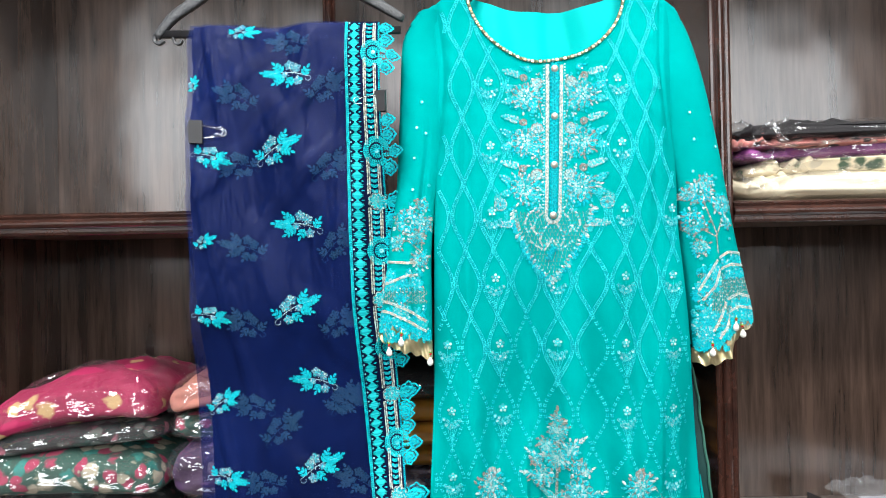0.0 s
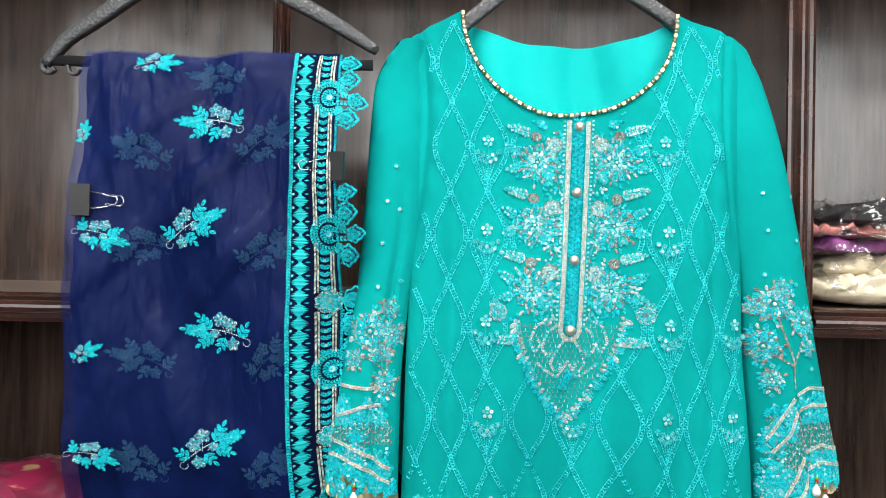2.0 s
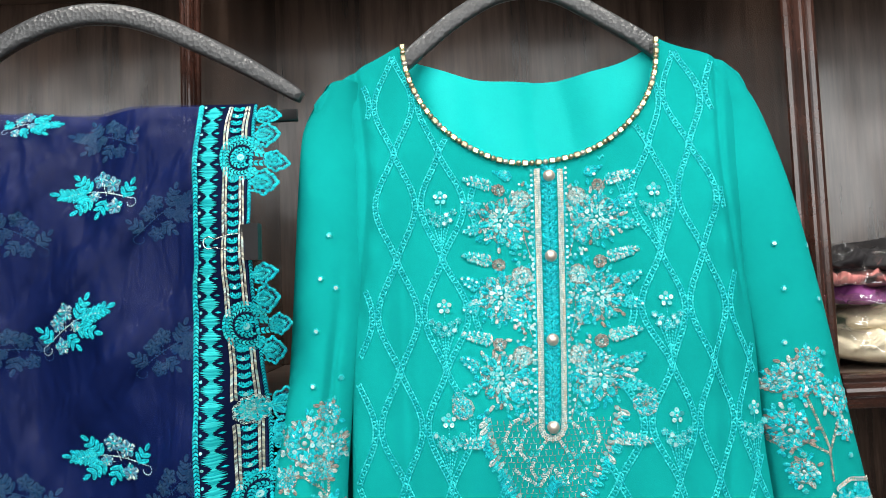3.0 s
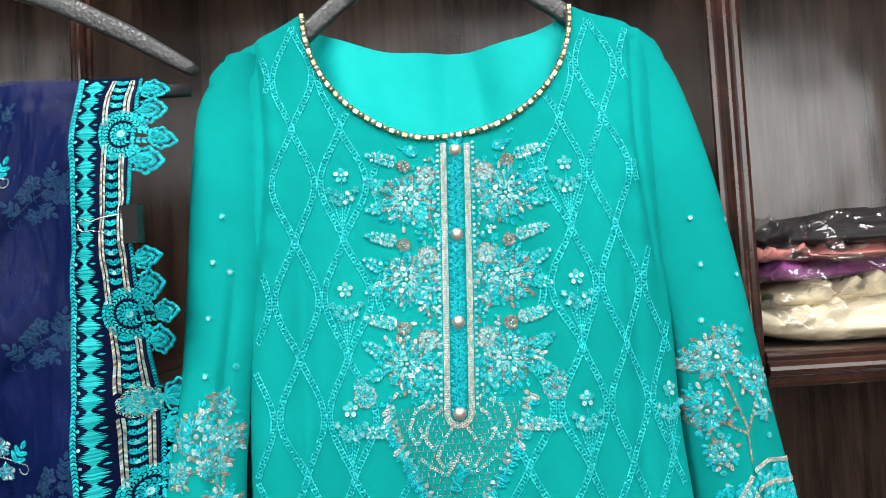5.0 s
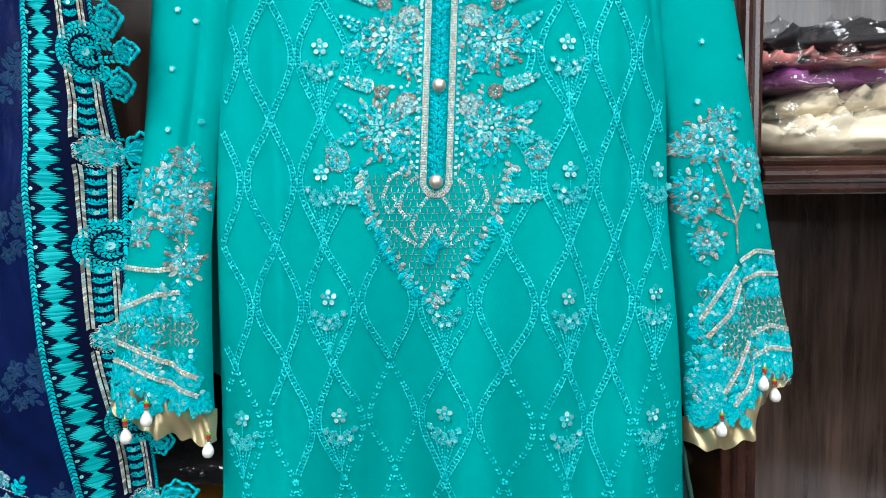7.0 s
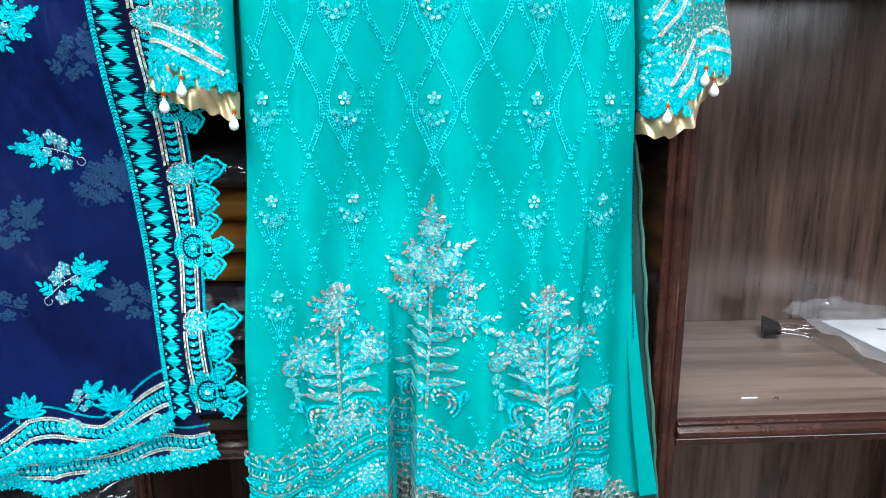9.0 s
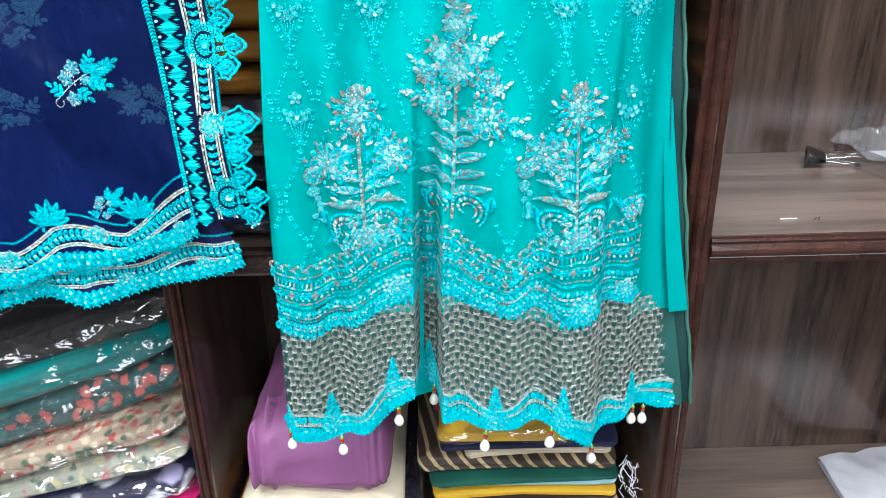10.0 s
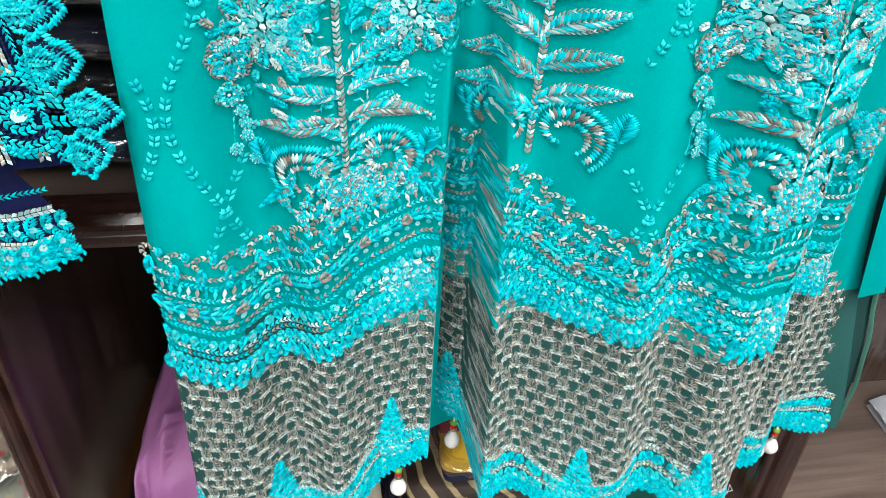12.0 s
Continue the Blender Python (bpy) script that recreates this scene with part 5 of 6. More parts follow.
# ---- the shawl's work ----
def leafy_sprig(e, x, z, ang, k=1.0, thr=T, flo=S, flip=1):
    """A curved branch: pointed leaf fronds at its tip, blossoms along it, a curl at its foot."""
    c, s = math.cos(ang), math.sin(ang)

    def at(a, b):
        return x + (flip * a * c - b * s) * k, z + (flip * a * s + b * c) * k

    def turn(w):
        return ang + (w if flip > 0 else math.pi - w)

    def frond(a0, b0, w, ln, n):
        p = [at(a0 + ln * q * math.cos(w), b0 + ln * q * math.sin(w)) for q in (0, 0.5, 1)]
        e.line(p, 0.0012 * k, thr, 0.0022)
        for i in range(n + 1):
            q = 0.18 + 0.74 * i / n
            for sd in ((-1, 1) if i < n else (0,)):
                px, pz = at(a0 + ln * q * math.cos(w), b0 + ln * q * math.sin(w))
                e.leaf(px, pz, turn(w + sd * 0.85), (0.0088 - 0.0022 * i / n) * k, 0.0036 * k, (thr, thr, P) if thr == T else thr, 0.0013)

    stem = [at(-0.030 + 0.056 * w, -0.009 + 0.012 * math.sin(w * 2.0)) for w in np.linspace(0, 1, 14)]
    e.line(stem, 0.0015 * k, flo, 0.0024)
    e.line([at(-0.030 - 0.0042 * math.sin(w), -0.0125 + 0.0040 * math.cos(w)) for w in np.linspace(0, 5.0, 9)], 0.0011 * k, flo, 0.002)
    frond(0.006, -0.001, 0.20, 0.029, 5)
    frond(0.004, 0.001, 0.85, 0.021, 3)
    frond(0.002, -0.003, -0.50, 0.020, 3)
    frond(-0.008, -0.006, -1.0, 0.014, 2)
    frond(-0.022, -0.008, 2.2, 0.015, 2)
    for a, b, r in ((-0.004, 0.0115, 1.0), (-0.014, 0.0055, 0.95), (-0.015, -0.0135, 0.9), (0.003, -0.002, 0.65)):
        px, pz = at(a, b)
        for i in range(5):
            e.leaf(px, pz, ang + 0.3 + i * math.tau / 5, 0.0080 * k * r, 0.0064 * k * r, (D, P, D, flo) if flo == S else flo, 0.0016)
        e.bead(px, pz, 0.0011 * k, thr)
        e.line([(px, pz), at(a * 0.6 - 0.006, -0.004)], 0.0010 * k, flo, 0.0024)


bright = Embroidery(dup_y, 0.0006)
for x, z, a, k in ((-0.196, 1.800, 0.15, 1.0), (-0.208, 1.693, 0.35, 1.0), (-0.181, 1.587, 0.1, 1.0), (-0.186, 1.473, 0.35, 1.0), (-0.166, 1.369, 0.1, 0.95), (-0.160, 1.249, 0.4, 1.0),
                   (-0.297, 1.682, -0.5, 0.75), (-0.300, 1.463, -0.5, 0.7), (-0.292, 1.343, 0.4, 0.7), (-0.306, 1.566, 0.3, 0.45), (-0.287, 1.236, -0.4, 0.8), (-0.327, 1.787, 1.2, 0.35), (-0.162, 1.130, 0.6, 0.6), (-0.26, 1.876 - 0.012, 0, 0.6)):
    leafy_sprig(bright, x, z, a * 0.8 if k > 0.9 else a, k, flip=-1 if k == 1.0 and a < 0.2 or k == 0.95 else 1)
bright.v = [(min(max(p[0], -0.337), 0), p[1], p[2]) for p in bright.v]
bright.mesh("sprig_embroidery", shawl, "turquoise and silver leafy sprigs")["kind"] = "stuff"
dim = Embroidery(mid_y, 0.0006)
for x, z, a in ((-0.142, 1.783, 0.4), (-0.270, 1.771, -0.2), (-0.134, 1.671, 0.3), (-0.127, 1.562, 0.5), (-0.259, 1.557, -0.1), (-0.126, 1.452, 0.4), (-0.271, 1.673, 0.2), (-0.262, 1.452, -0.2),
                (-0.257, 1.333, 0.0), (-0.125, 1.343, 0.4), (-0.244, 1.223, 0.0), (-0.114, 1.224, -0.2), (-0.118, 1.339, 0.3), (-0.215, 1.30, 0.5), (-0.200, 1.852, 0.0)):
    leafy_sprig(dim, x, z, a, 0.95, D, D, flip=1 if a > 0.25 else -1)
dim.v = [(min(max(p[0], -0.318), -0.085), p[1], p[2]) for p in dim.v]
dim.mesh("inner_sprigs", shawl, "muted sprigs showing through the organza")["kind"] = "stuff"

# lace down the right edge
def lace_strip(u, v):
    z = 1.876 + (1.112 - 1.876) * v
    x = along(z, D_RIGHT) - 0.002 + u * 0.049
    return x, dup_y(x, z) - 0.0005, z
strip = mesh_object("lace_net", *grid(10, 160, lace_strip), NAVY_NET, shawl, label="navy net ground of the lace")
lace = Embroidery(dup_y, 0.0012)


def edge(z, s):
    return float(along(z, D_RIGHT)) + s


zs = np.linspace(1.874, 1.112, 220)
lace.rope([(edge(z, 0.0), z) for z in zs], 0.0042, T, 0.0030, P)
lace.rope([(edge(z, 0.0455), z) for z in zs], 0.0022, T, 0.0026)
rings = [1.824 - 0.1375 * k for k in range(6)]
rosettes = [1.893 - 0.1375 * k for k in range(2, 6)]
def lozenge(e, x, z, w, h, slot):
    """A padded eight-sided medallion of level satin stitches."""
    n = int(h / 0.0012)
    for i in range(n):
        q = (i + 0.5) / n * 2 - 1
        e.stitch(x, z + q * h / 2, rng.uniform(-0.06, 0.06), 1.25 * w * max(0.16, min(0.95, 1.18 - 1.05 * abs(q))), 0.0026, slot, 0.0024 * (1.05 - 0.6 * q * q))


for i, z in enumerate(np.arange(1.866, 1.114, -0.0134)):
    lozenge(lace, edge(z, 0.0112), z, 0.0142, 0.0130, P)
    lace.sequin(edge(z, 0.0040), z + 0.0066, 0.0013)
    lace.stitch(edge(z, 0.0178), z + 0.0066, 0.0, 0.005, 0.0018, T)
for s0 in (0.0255, 0.0395):
    for z in np.arange(1.872, 1.114, -0.0021):
        d = min([abs(z - r) for r in rings])
        d2 = min([abs(z - r) for r in rosettes])
        if d < 0.017 and s0 > 0.03 or d < 0.008 or d2 < 0.009:
            continue
        for q in (-1, 1):
            lace.stitch(edge(z, s0 + q * 0.0012), z, math.pi / 2 + q * 0.5, 0.0036, 0.0019, (A, S, G)[rng.randrange(3)], 0.0012)
        lace.stitch(edge(z, s0 + 0.0031), z, math.pi / 2, 0.003, 0.0011, N, 0.0008)
for i, z in enumerate(np.arange(1.868, 1.116, -0.0072)):
    if min([abs(z - r) for r in rings]) < 0.016 or min([abs(z - r) for r in rosettes]) < 0.010:
        continue
    for q in (-1, 1):
        lace.leaf(edge(z, 0.0325), z, math.pi / 2 + q * 0.9, 0.0058, 0.0038, T, 0.0018)
    if i % 2:
        lace.sequin(edge(z, 0.0325), z + 0.001, 0.0016)


def point(z, s0, ln, wide):
    """A pointed lace tooth going outwards: nested contours round an open slit."""
    x0, lean = edge(z, s0), rng.uniform(-0.25, 0.25)

    def contour(k, n=26):
        w = np.linspace(0, 1, n)
        half = wide * 0.5 * np.sin(np.pi * w ** 0.62) ** 0.9 * (1 + 0.14 * np.sin(w * 19))
        up = [(x0 + ln * a * (0.25 + 0.75 * k) + 0.002, z + k * b + lean * ln * a) for a, b in zip(w, half)]
        return up + [(p[0], 2 * (z + lean * (p[0] - x0)) - p[1]) for p in up[::-1]]

    lace.leaf(x0, z, lean, ln * 0.9, wide * 0.8, T, 0.0010)
    lace.cord(contour(1.0), 0.0040, (T, T, P), 0.0022, 0.0014)
    lace.rope(contour(0.74), 0.0020, N, 0.0022)
    lace.cord(contour(0.52), 0.0030, (T, P), 0.0022, 0.0014)
    lace.rope(contour(0.30), 0.0016, N, 0.0022)
    lace.leaf(x0 + 0.001, z, lean, ln * 0.55, wide * 0.14, P, 0.0026)
    for sd in (-1, 1):
        lace.line([(x0, z + sd * wide * 0.42), (x0 + ln * 0.3, z + sd * wide * 0.2)], 0.0026, T, 0.0022)


for r in rings:
    if r < 1.13:
        continue
    x = edge(r, 0.038)
    for q, k, wd in ((0.0155, T, 0.0048), (0.0118, P, 0.0030), (0.0095, N, 0.0020), (0.0066, T, 0.0040)):
        lace.rope([(x + q * math.cos(a), r + q * 1.15 * math.sin(a)) for a in np.linspace(0.5 if q < 0.015 else 0.3, math.tau - 0.5, 40)], wd, k, 0.0026, P if k == T else None)
    lace.sequin(x, r, 0.0030)
    for k in range(8):
        lace.leaf(x, r, k * math.tau / 8, 0.0052, 0.003, T, 0.0015)
    lace.line([(x + 0.004, r), (x + 0.026, r)], 0.0018, N, 0.003)
    for q in (-1, 1):
        lace.rope([(x + 0.008, r + q * 0.0045), (x + 0.020, r + q * 0.0035), (x + 0.032, r + q * 0.001)], 0.0052, T, 0.0028, P)
        point(r + q * 0.021, 0.047, 0.017, 0.021)
    point(r, 0.055, 0.017, 0.016)
    point(r + 0.040, 0.046, 0.018, 0.016)
for i, r in enumerate(rosettes):
    if r < 1.13:
        continue
    x = edge(r, 0.036)
    lace.flower(x, r, 0.0115, 9, T, S, Q, S)
    lace.flower(x, r, 0.006, 7, P, S, Q, S)
    point(r, 0.046, 0.030, 0.026)
    point(r - 0.020, 0.046, 0.020, 0.018)
lace.mesh("lace_border", shawl, "turquoise lace with silver sequin strips")["kind"] = "stuff"


# scalloped borders along the bottom, front and inner layer
def bottom_border(surf, xa, xb, out_x, out_z, in_fn, name, lift):
    e = Embroidery(surf, lift)
    xs = np.linspace(xa, xb, 160)

    def row(t):
        return [(float(x), (1 - t) * in_fn(x) + t * tab(x, out_x, out_z)) for x in xs]

    def wave(t, amp):
        return [(x, z + amp * math.sin(x * 62 + 1.2)) for x, z in row(t)]

    e.rope(wave(0.25, 0.005), 0.0045, S, 0.0023, G)
    e.rope(wave(0.19, 0.005), 0.0014, N, 0.0026)
    e.rope(wave(0.60, 0.005), 0.0045, S, 0.0023, G)
    e.rope(wave(0.53, 0.005), 0.0014, N, 0.0026)
    e.rope(wave(0.02, 0.005), 0.0020, T, 0.0024)
    p = np.array(wave(0.42, 0.005))
    d = np.concatenate([[0], np.cumsum(np.hypot(*np.diff(p, axis=0).T))])
    for i, w in enumerate(np.arange(0, d[-1], 0.0062)):
        x, z = float(np.interp(w, d, p[:, 0])), float(np.interp(w, d, p[:, 1]))
        for q in (-1, 1):
            e.leaf(x, z, q * 1.0 + 0.2, 0.0070, 0.0048, T, 0.0018)
        e.sequin(x + 0.002, z, 0.0016)
    for t, step in ((0.76, 0.0078), (0.90, 0.0098)):
        p = np.array(row(t))
        d = np.concatenate([[0], np.cumsum(np.hypot(*np.diff(p, axis=0).T))])
        for i, w in enumerate(np.arange(0, d[-1], step)):
            x, z = float(np.interp(w, d, p[:, 0])), float(np.interp(w, d, p[:, 1]))
            e.leaf(x - 0.005, z, 0.1, 0.0105, 0.0096, T, 0.0022)
            e.leaf(x, z + 0.005, -math.pi / 2, 0.0105, 0.0085, T, 0.0024)
            e.sequin(x, z + 0.001, 0.0019)
            if t > 0.8:
                for q in (-1, 1):
                    e.rope([(x + q * 0.0049, z - 0.002), (x, z - 0.0085)], 0.0038, T, 0.0024)
                    e.line([(x + q * 0.0046, z + 0.002), (x, z - 0.0042)], 0.0014, N, 0.003)
    for x in np.arange(xa + 0.02, xb, 0.085):
        z = in_fn(x) + 0.002
        for k in range(7):
            e.leaf(x, z - 0.010, math.pi / 2 + (k - 3) * 0.42, 0.026 - 0.002 * abs(k - 3), 0.0085, T, 0.002)
        for k in (-1, 1):
            e.leaf(x + k * 0.012, z - 0.004, math.pi / 2 + k * 0.8, 0.016, 0.008, T, 0.0018)
            e.rope([(x, z - 0.022), (x + k * 0.009, z - 0.016), (x + k * 0.007, z - 0.004), (x, z + 0.004)], 0.0028, T, 0.0024, P)
        e.line([(x, z - 0.022), (x, z + 0.004)], 0.0016, N, 0.003)
        e.flower(x + 0.042, z - 0.022, 0.010, 9, P, S, Q, S)
    e.mesh(name, shawl, "scalloped turquoise lace with silver strips")["kind"] = "stuff"


bottom_border(dup_y, -0.325, -0.078, OUT_X, OUT_Z, lambda x: tab(x, IN_X, IN_Z), "bottom_border", 0.0012)
bottom_border(mid_y, -0.312, -0.046, OUT2_X, OUT2_Z, lambda x: tab(x, OUT2_X, OUT2_Z) + 0.044, "inner_border", 0.0012)


# ---- hangers ----
def swept(name, path, wide, deep, mat, parent, label="", taper=None):
    """A bar of rounded section along a path in the (x, z) plane at y = 0."""
    p = np.array(path, float)
    n = len(p)
    tang = np.gradient(p, axis=0)
    verts, faces = [], []
    prof = [(math.copysign(abs(math.cos(a)) ** 0.5, math.cos(a)), math.copysign(abs(math.sin(a)) ** 0.5, math.sin(a))) for a in np.linspace(0, math.tau, 16, endpoint=False)]
    for i in range(n):
        t = tang[i] / np.hypot(*tang[i])
        k = taper(i / (n - 1)) if taper else 1.0
        for a, b in prof:
            verts.append((p[i][0] - t[1] * a * wide / 2 * k, b * deep / 2, p[i][1] + t[0] * a * wide / 2 * k))
    for i in range(n - 1):
        for j in range(16):
            faces.append((i * 16 + j, i * 16 + (j + 1) % 16, (i + 1) * 16 + (j + 1) % 16, (i + 1) * 16 + j))
    faces += [tuple(range(15, -1, -1)), tuple((n - 1) * 16 + j for j in range(16))]
    return mesh_object(name, verts, faces, mat, parent, True, None, label)


def smooth_path(pts, n=60):
    p = np.array(pts, float)
    t = np.concatenate([[0], np.cumsum(np.hypot(*np.diff(p, axis=0).T))])
    w = np.linspace(0, t[-1], n)
    q = np.stack([np.interp(w, t, p[:, 0]), np.interp(w, t, p[:, 1])], 1)
    for _ in range(6):
        q[1:-1] = (q[:-2] + 2 * q[1:-1] + q[2:]) / 4
    return q


RIBBED, nt, bb = material("ribbed_grey_plastic")
bb.inputs["Base Color"].default_value = (0.055, 0.058, 0.062, 1)
bb.inputs["Roughness"].default_value = 0.34
v = node(nt, "ShaderNodeTexVoronoi", Scale=260.0)
link(nt, coords(nt, (1, 1, 1)), v.inputs["Vector"])
bump(nt, bb, v.outputs["Distance"], 0.6, 0.001)

hanger = thing("clothes_hanger", "grey ribbed plastic hanger carrying the navy shawl", "hanger", "hangers", at=(0, 1.100, 0))
swept("shoulder_bar", smooth_path([(-0.396, 1.868), (-0.374, 1.897), (-0.340, 1.919), (-0.300, 1.949), (-0.262, 1.967), (-0.225, 1.974), (-0.188, 1.970), (-0.154, 1.957), (-0.090, 1.924), (-0.046, 1.897), (-0.034, 1.889)], 70), 0.019, 0.012, RIBBED, hanger, "", lambda w: 0.5 + 0.5 * math.sin(math.pi * w) ** 0.45)
swept("bar", [(-0.392, 1.873), (-0.30, 1.8715), (-0.12, 1.8715), (-0.038, 1.873)], 0.011, 0.008, BLACK_PLASTIC, hanger)
swept("notch_hook", smooth_path([(-0.398, 1.874), (-0.400, 1.862), (-0.392, 1.858), (-0.386, 1.864)], 14), 0.006, 0.007, RIBBED, hanger)
swept("strap_loop", smooth_path([(-0.372, 1.868), (-0.370, 1.858), (-0.361, 1.857), (-0.359, 1.864)], 12), 0.004, 0.006, RIBBED, hanger)
hook = [(-0.215 + 0.0, z) for z in np.linspace(1.99, 2.10, 8)] + [(-0.215 + 0.022 - 0.022 * math.cos(a), 2.10 + 0.022 * math.sin(a)) for a in np.linspace(0.2, 3.6, 16)]
swept("hook", hook, 0.0038, 0.0038, CHROME, hanger, "chrome wire hook")
hanger2 = thing("clothes_hanger", "black plastic hanger inside the turquoise tunic", "hanger", "hangers", at=(0, 1.116, 0))
swept("shoulder_bar", smooth_path([(0.0, 1.868), (0.030, 1.897), (0.063, 1.926), (0.105, 1.961), (0.145, 1.985), (0.175, 1.990), (0.205, 1.985), (0.238, 1.965), (0.288, 1.934), (0.325, 1.900), (0.352, 1.868)], 70), 0.016, 0.010, RIBBED, hanger2)
hook = [(0.176, z) for z in np.linspace(1.992, 2.10, 8)] + [(0.176 + 0.022 - 0.022 * math.cos(a), 2.10 + 0.022 * math.sin(a)) for a in np.linspace(0.2, 3.6, 16)]
swept("hook", hook, 0.0038, 0.0038, CHROME, hanger2, "chrome wire hook")
for hx in (-0.195, 0.196):
    nail = thing("nail", "steel nail in the upper shelf edge holding a hanger", "nail", "hanger nails", at=(hx, 1.08, 2.1175))
    bm = bmesh.new()
    bmesh.ops.create_cone(bm, cap_ends=True, segments=10, radius1=0.0022, radius2=0.0022, depth=0.08, matrix=Matrix.Translation((0, 0.03, 0)) @ Matrix.Rotation(radians(90), 4, "X"))
    part("shank", bm, CHROME, nail)
    bm = bmesh.new()
    bmesh.ops.create_cone(bm, cap_ends=True, segments=12, radius1=0.0048, radius2=0.0044, depth=0.002, matrix=Matrix.Translation((0, -0.011, 0)) @ Matrix.Rotation(radians(90), 4, "X"))
    part("head", bm, CHROME, nail)


# ---- binder clips ----
def tube(path, r, seg=6):
    bm = bmesh.new()
    pts = [Vector(p) for p in path]
    rings = []
    for i, p in enumerate(pts):
        t = (pts[min(i + 1, len(pts) - 1)] - pts[max(i - 1, 0)]).normalized()
        a = t.orthogonal().normalized()
        b = t.cross(a)
        rings.append([bm.verts.new(p + r * (math.cos(w) * a + math.sin(w) * b)) for w in np.linspace(0, math.tau, seg, endpoint=False)])
    for q, s in zip(rings, rings[1:]):
        best = min(range(seg), key=lambda k: (q[0].co - s[k].co).length)
        for j in range(seg):
            bm.faces.new((q[j], q[(j + 1) % seg], s[(j + 1 + best) % seg], s[(j + best) % seg]))
    return bm


def binder_clip(m, label, size=1.0, group="binder clips"):
    """Spring body open towards +x, two wire handles."""
    c = thing("binder_clip", label, "clip", group)
    bm = bmesh.new()
    w, d, h = 0.016 * size, 0.007 * size, 0.030 * size
    prof = [(-w / 2, -d), (-w / 2 - 0.001, 0), (-w / 2, d), (w / 2, 0.0016), (w / 2, 0.0006), (-w / 2 + 0.0014, d - 0.0012), (-w / 2 + 0.0014, -d + 0.0012), (w / 2, -0.0006), (w / 2, -0.0016)]
    lo = [bm.verts.new((a, b, -h / 2)) for a, b in prof]
    hi = [bm.verts.new((a, b, h / 2)) for a, b in prof]
    for i in range(len(prof)):
        j = (i + 1) % len(prof)
        bm.faces.new((lo[i], lo[j], hi[j], hi[i]))
    bm.faces.new(lo[::-1]); bm.faces.new(hi)
    bmesh.ops.recalc_face_normals(bm, faces=bm.faces[:])
    part("spring_body", bm, BLACK_PLASTIC, c)
    for sd in (-1, 1):
        path = [(w / 2, sd * 0.002, -0.008 * size), (0.012 * size + w / 2, sd * 0.004, -0.006 * size), (0.020 * size + w / 2, sd * 0.006, -0.0035 * size)]
        path += [((0.0235 + 0.0055 * math.sin(a)) * size + w / 2, sd * 0.007, -0.0052 * size * math.cos(a)) for a in np.linspace(0.2, 2.94, 10)]
        path += [(0.020 * size + w / 2, sd * 0.006, 0.0035 * size), (0.012 * size + w / 2, sd * 0.004, 0.006 * size), (w / 2, sd * 0.002, 0.008 * size)]
        part("handle", tube(path, 0.0007 * size), CHROME, c, "chrome wire handle", True)
    c.matrix_basis = m
    return c


binder_clip(pose(-0.317, 1.030, 1.716, 0, 0, 0), "black binder clip with wire handles on the shawl's edge", 1.05)
binder_clip(pose(-0.064, 1.026, 1.753, 0, 0, 180), "black binder clip gripping the lace edge", 0.95)
binder_clip(pose(0.722, 1.428, 1.0545, 90, 0, -24), "black binder clip holding a clear plastic sleeve", 1.6)


# ---- things on the shelves ----
PLASTIC = bpy.data.materials.new("clear_plastic_bag")
PLASTIC.use_nodes = True
nt = PLASTIC.node_tree
nt.nodes.remove(nt.nodes["Principled BSDF"])
gl = node(nt, "ShaderNodeBsdfGlossy", Roughness=0.09)
tr = node(nt, "ShaderNodeBsdfTransparent")
mixer = node(nt, "ShaderNodeMixShader", Fac=0.19)
bloom = node(nt, "ShaderNodeBsdfDiffuse", Color=(0.85, 0.87, 0.9, 1))
haze = node(nt, "ShaderNodeMixShader", Fac=0.02)
link(nt, tr.outputs[0], haze.inputs[1]); link(nt, bloom.outputs[0], haze.inputs[2])
link(nt, haze.outputs[0], mixer.inputs[1]); link(nt, gl.outputs[0], mixer.inputs[2]); link(nt, mixer.outputs[0], nt.nodes["Material Output"].inputs["Surface"])
cv = coords(nt, (1, 1, 1.8))
cr = noise_tex(nt, cv, 13.0, 3.0, 0.55)
wp = node(nt, "ShaderNodeVectorMath"); wp.operation = "MULTIPLY_ADD"
link(nt, cr.outputs["Color"], wp.inputs[0]); wp.inputs[1].default_value = (0.05, 0.05, 0.05); link(nt, cv, wp.inputs[2])
fold = node(nt, "ShaderNodeTexVoronoi", Scale=19.0)
link(nt, wp.outputs["Vector"], fold.inputs["Vector"])
both = node(nt, "ShaderNodeMath"); both.operation = "ADD"
link(nt, cr.outputs["Fac"], both.inputs[0]); link(nt, fold.outputs["Distance"], both.inputs[1])
bp = node(nt, "ShaderNodeBump", Strength=0.9, Distance=0.020)
link(nt, both.outputs[0], bp.inputs["Height"]); link(nt, bp.outputs["Normal"], gl.inputs["Normal"])
SLEEVE_FILM = PLASTIC.copy()
SLEEVE_FILM.name = "cloudy_plastic_sleeve"
st = SLEEVE_FILM.node_tree
df = node(st, "ShaderNodeBsdfDiffuse", Color=(0.8, 0.82, 0.86, 1))
m2 = node(st, "ShaderNodeMixShader", Fac=0.15)
out = st.nodes["Material Output"].inputs["Surface"]
link(st, out.links[0].from_socket, m2.inputs[1]); link(st, df.outputs[0], m2.inputs[2]); link(st, m2.outputs[0], out)
MILKY = plain("milky_plastic", (0.55, 0.56, 0.60), 0.25, scratch=0.5)
PAPER = cloth("white_paper", (0.78, 0.80, 0.85), 0.6, 0.0, 300.0, vary=0.03)


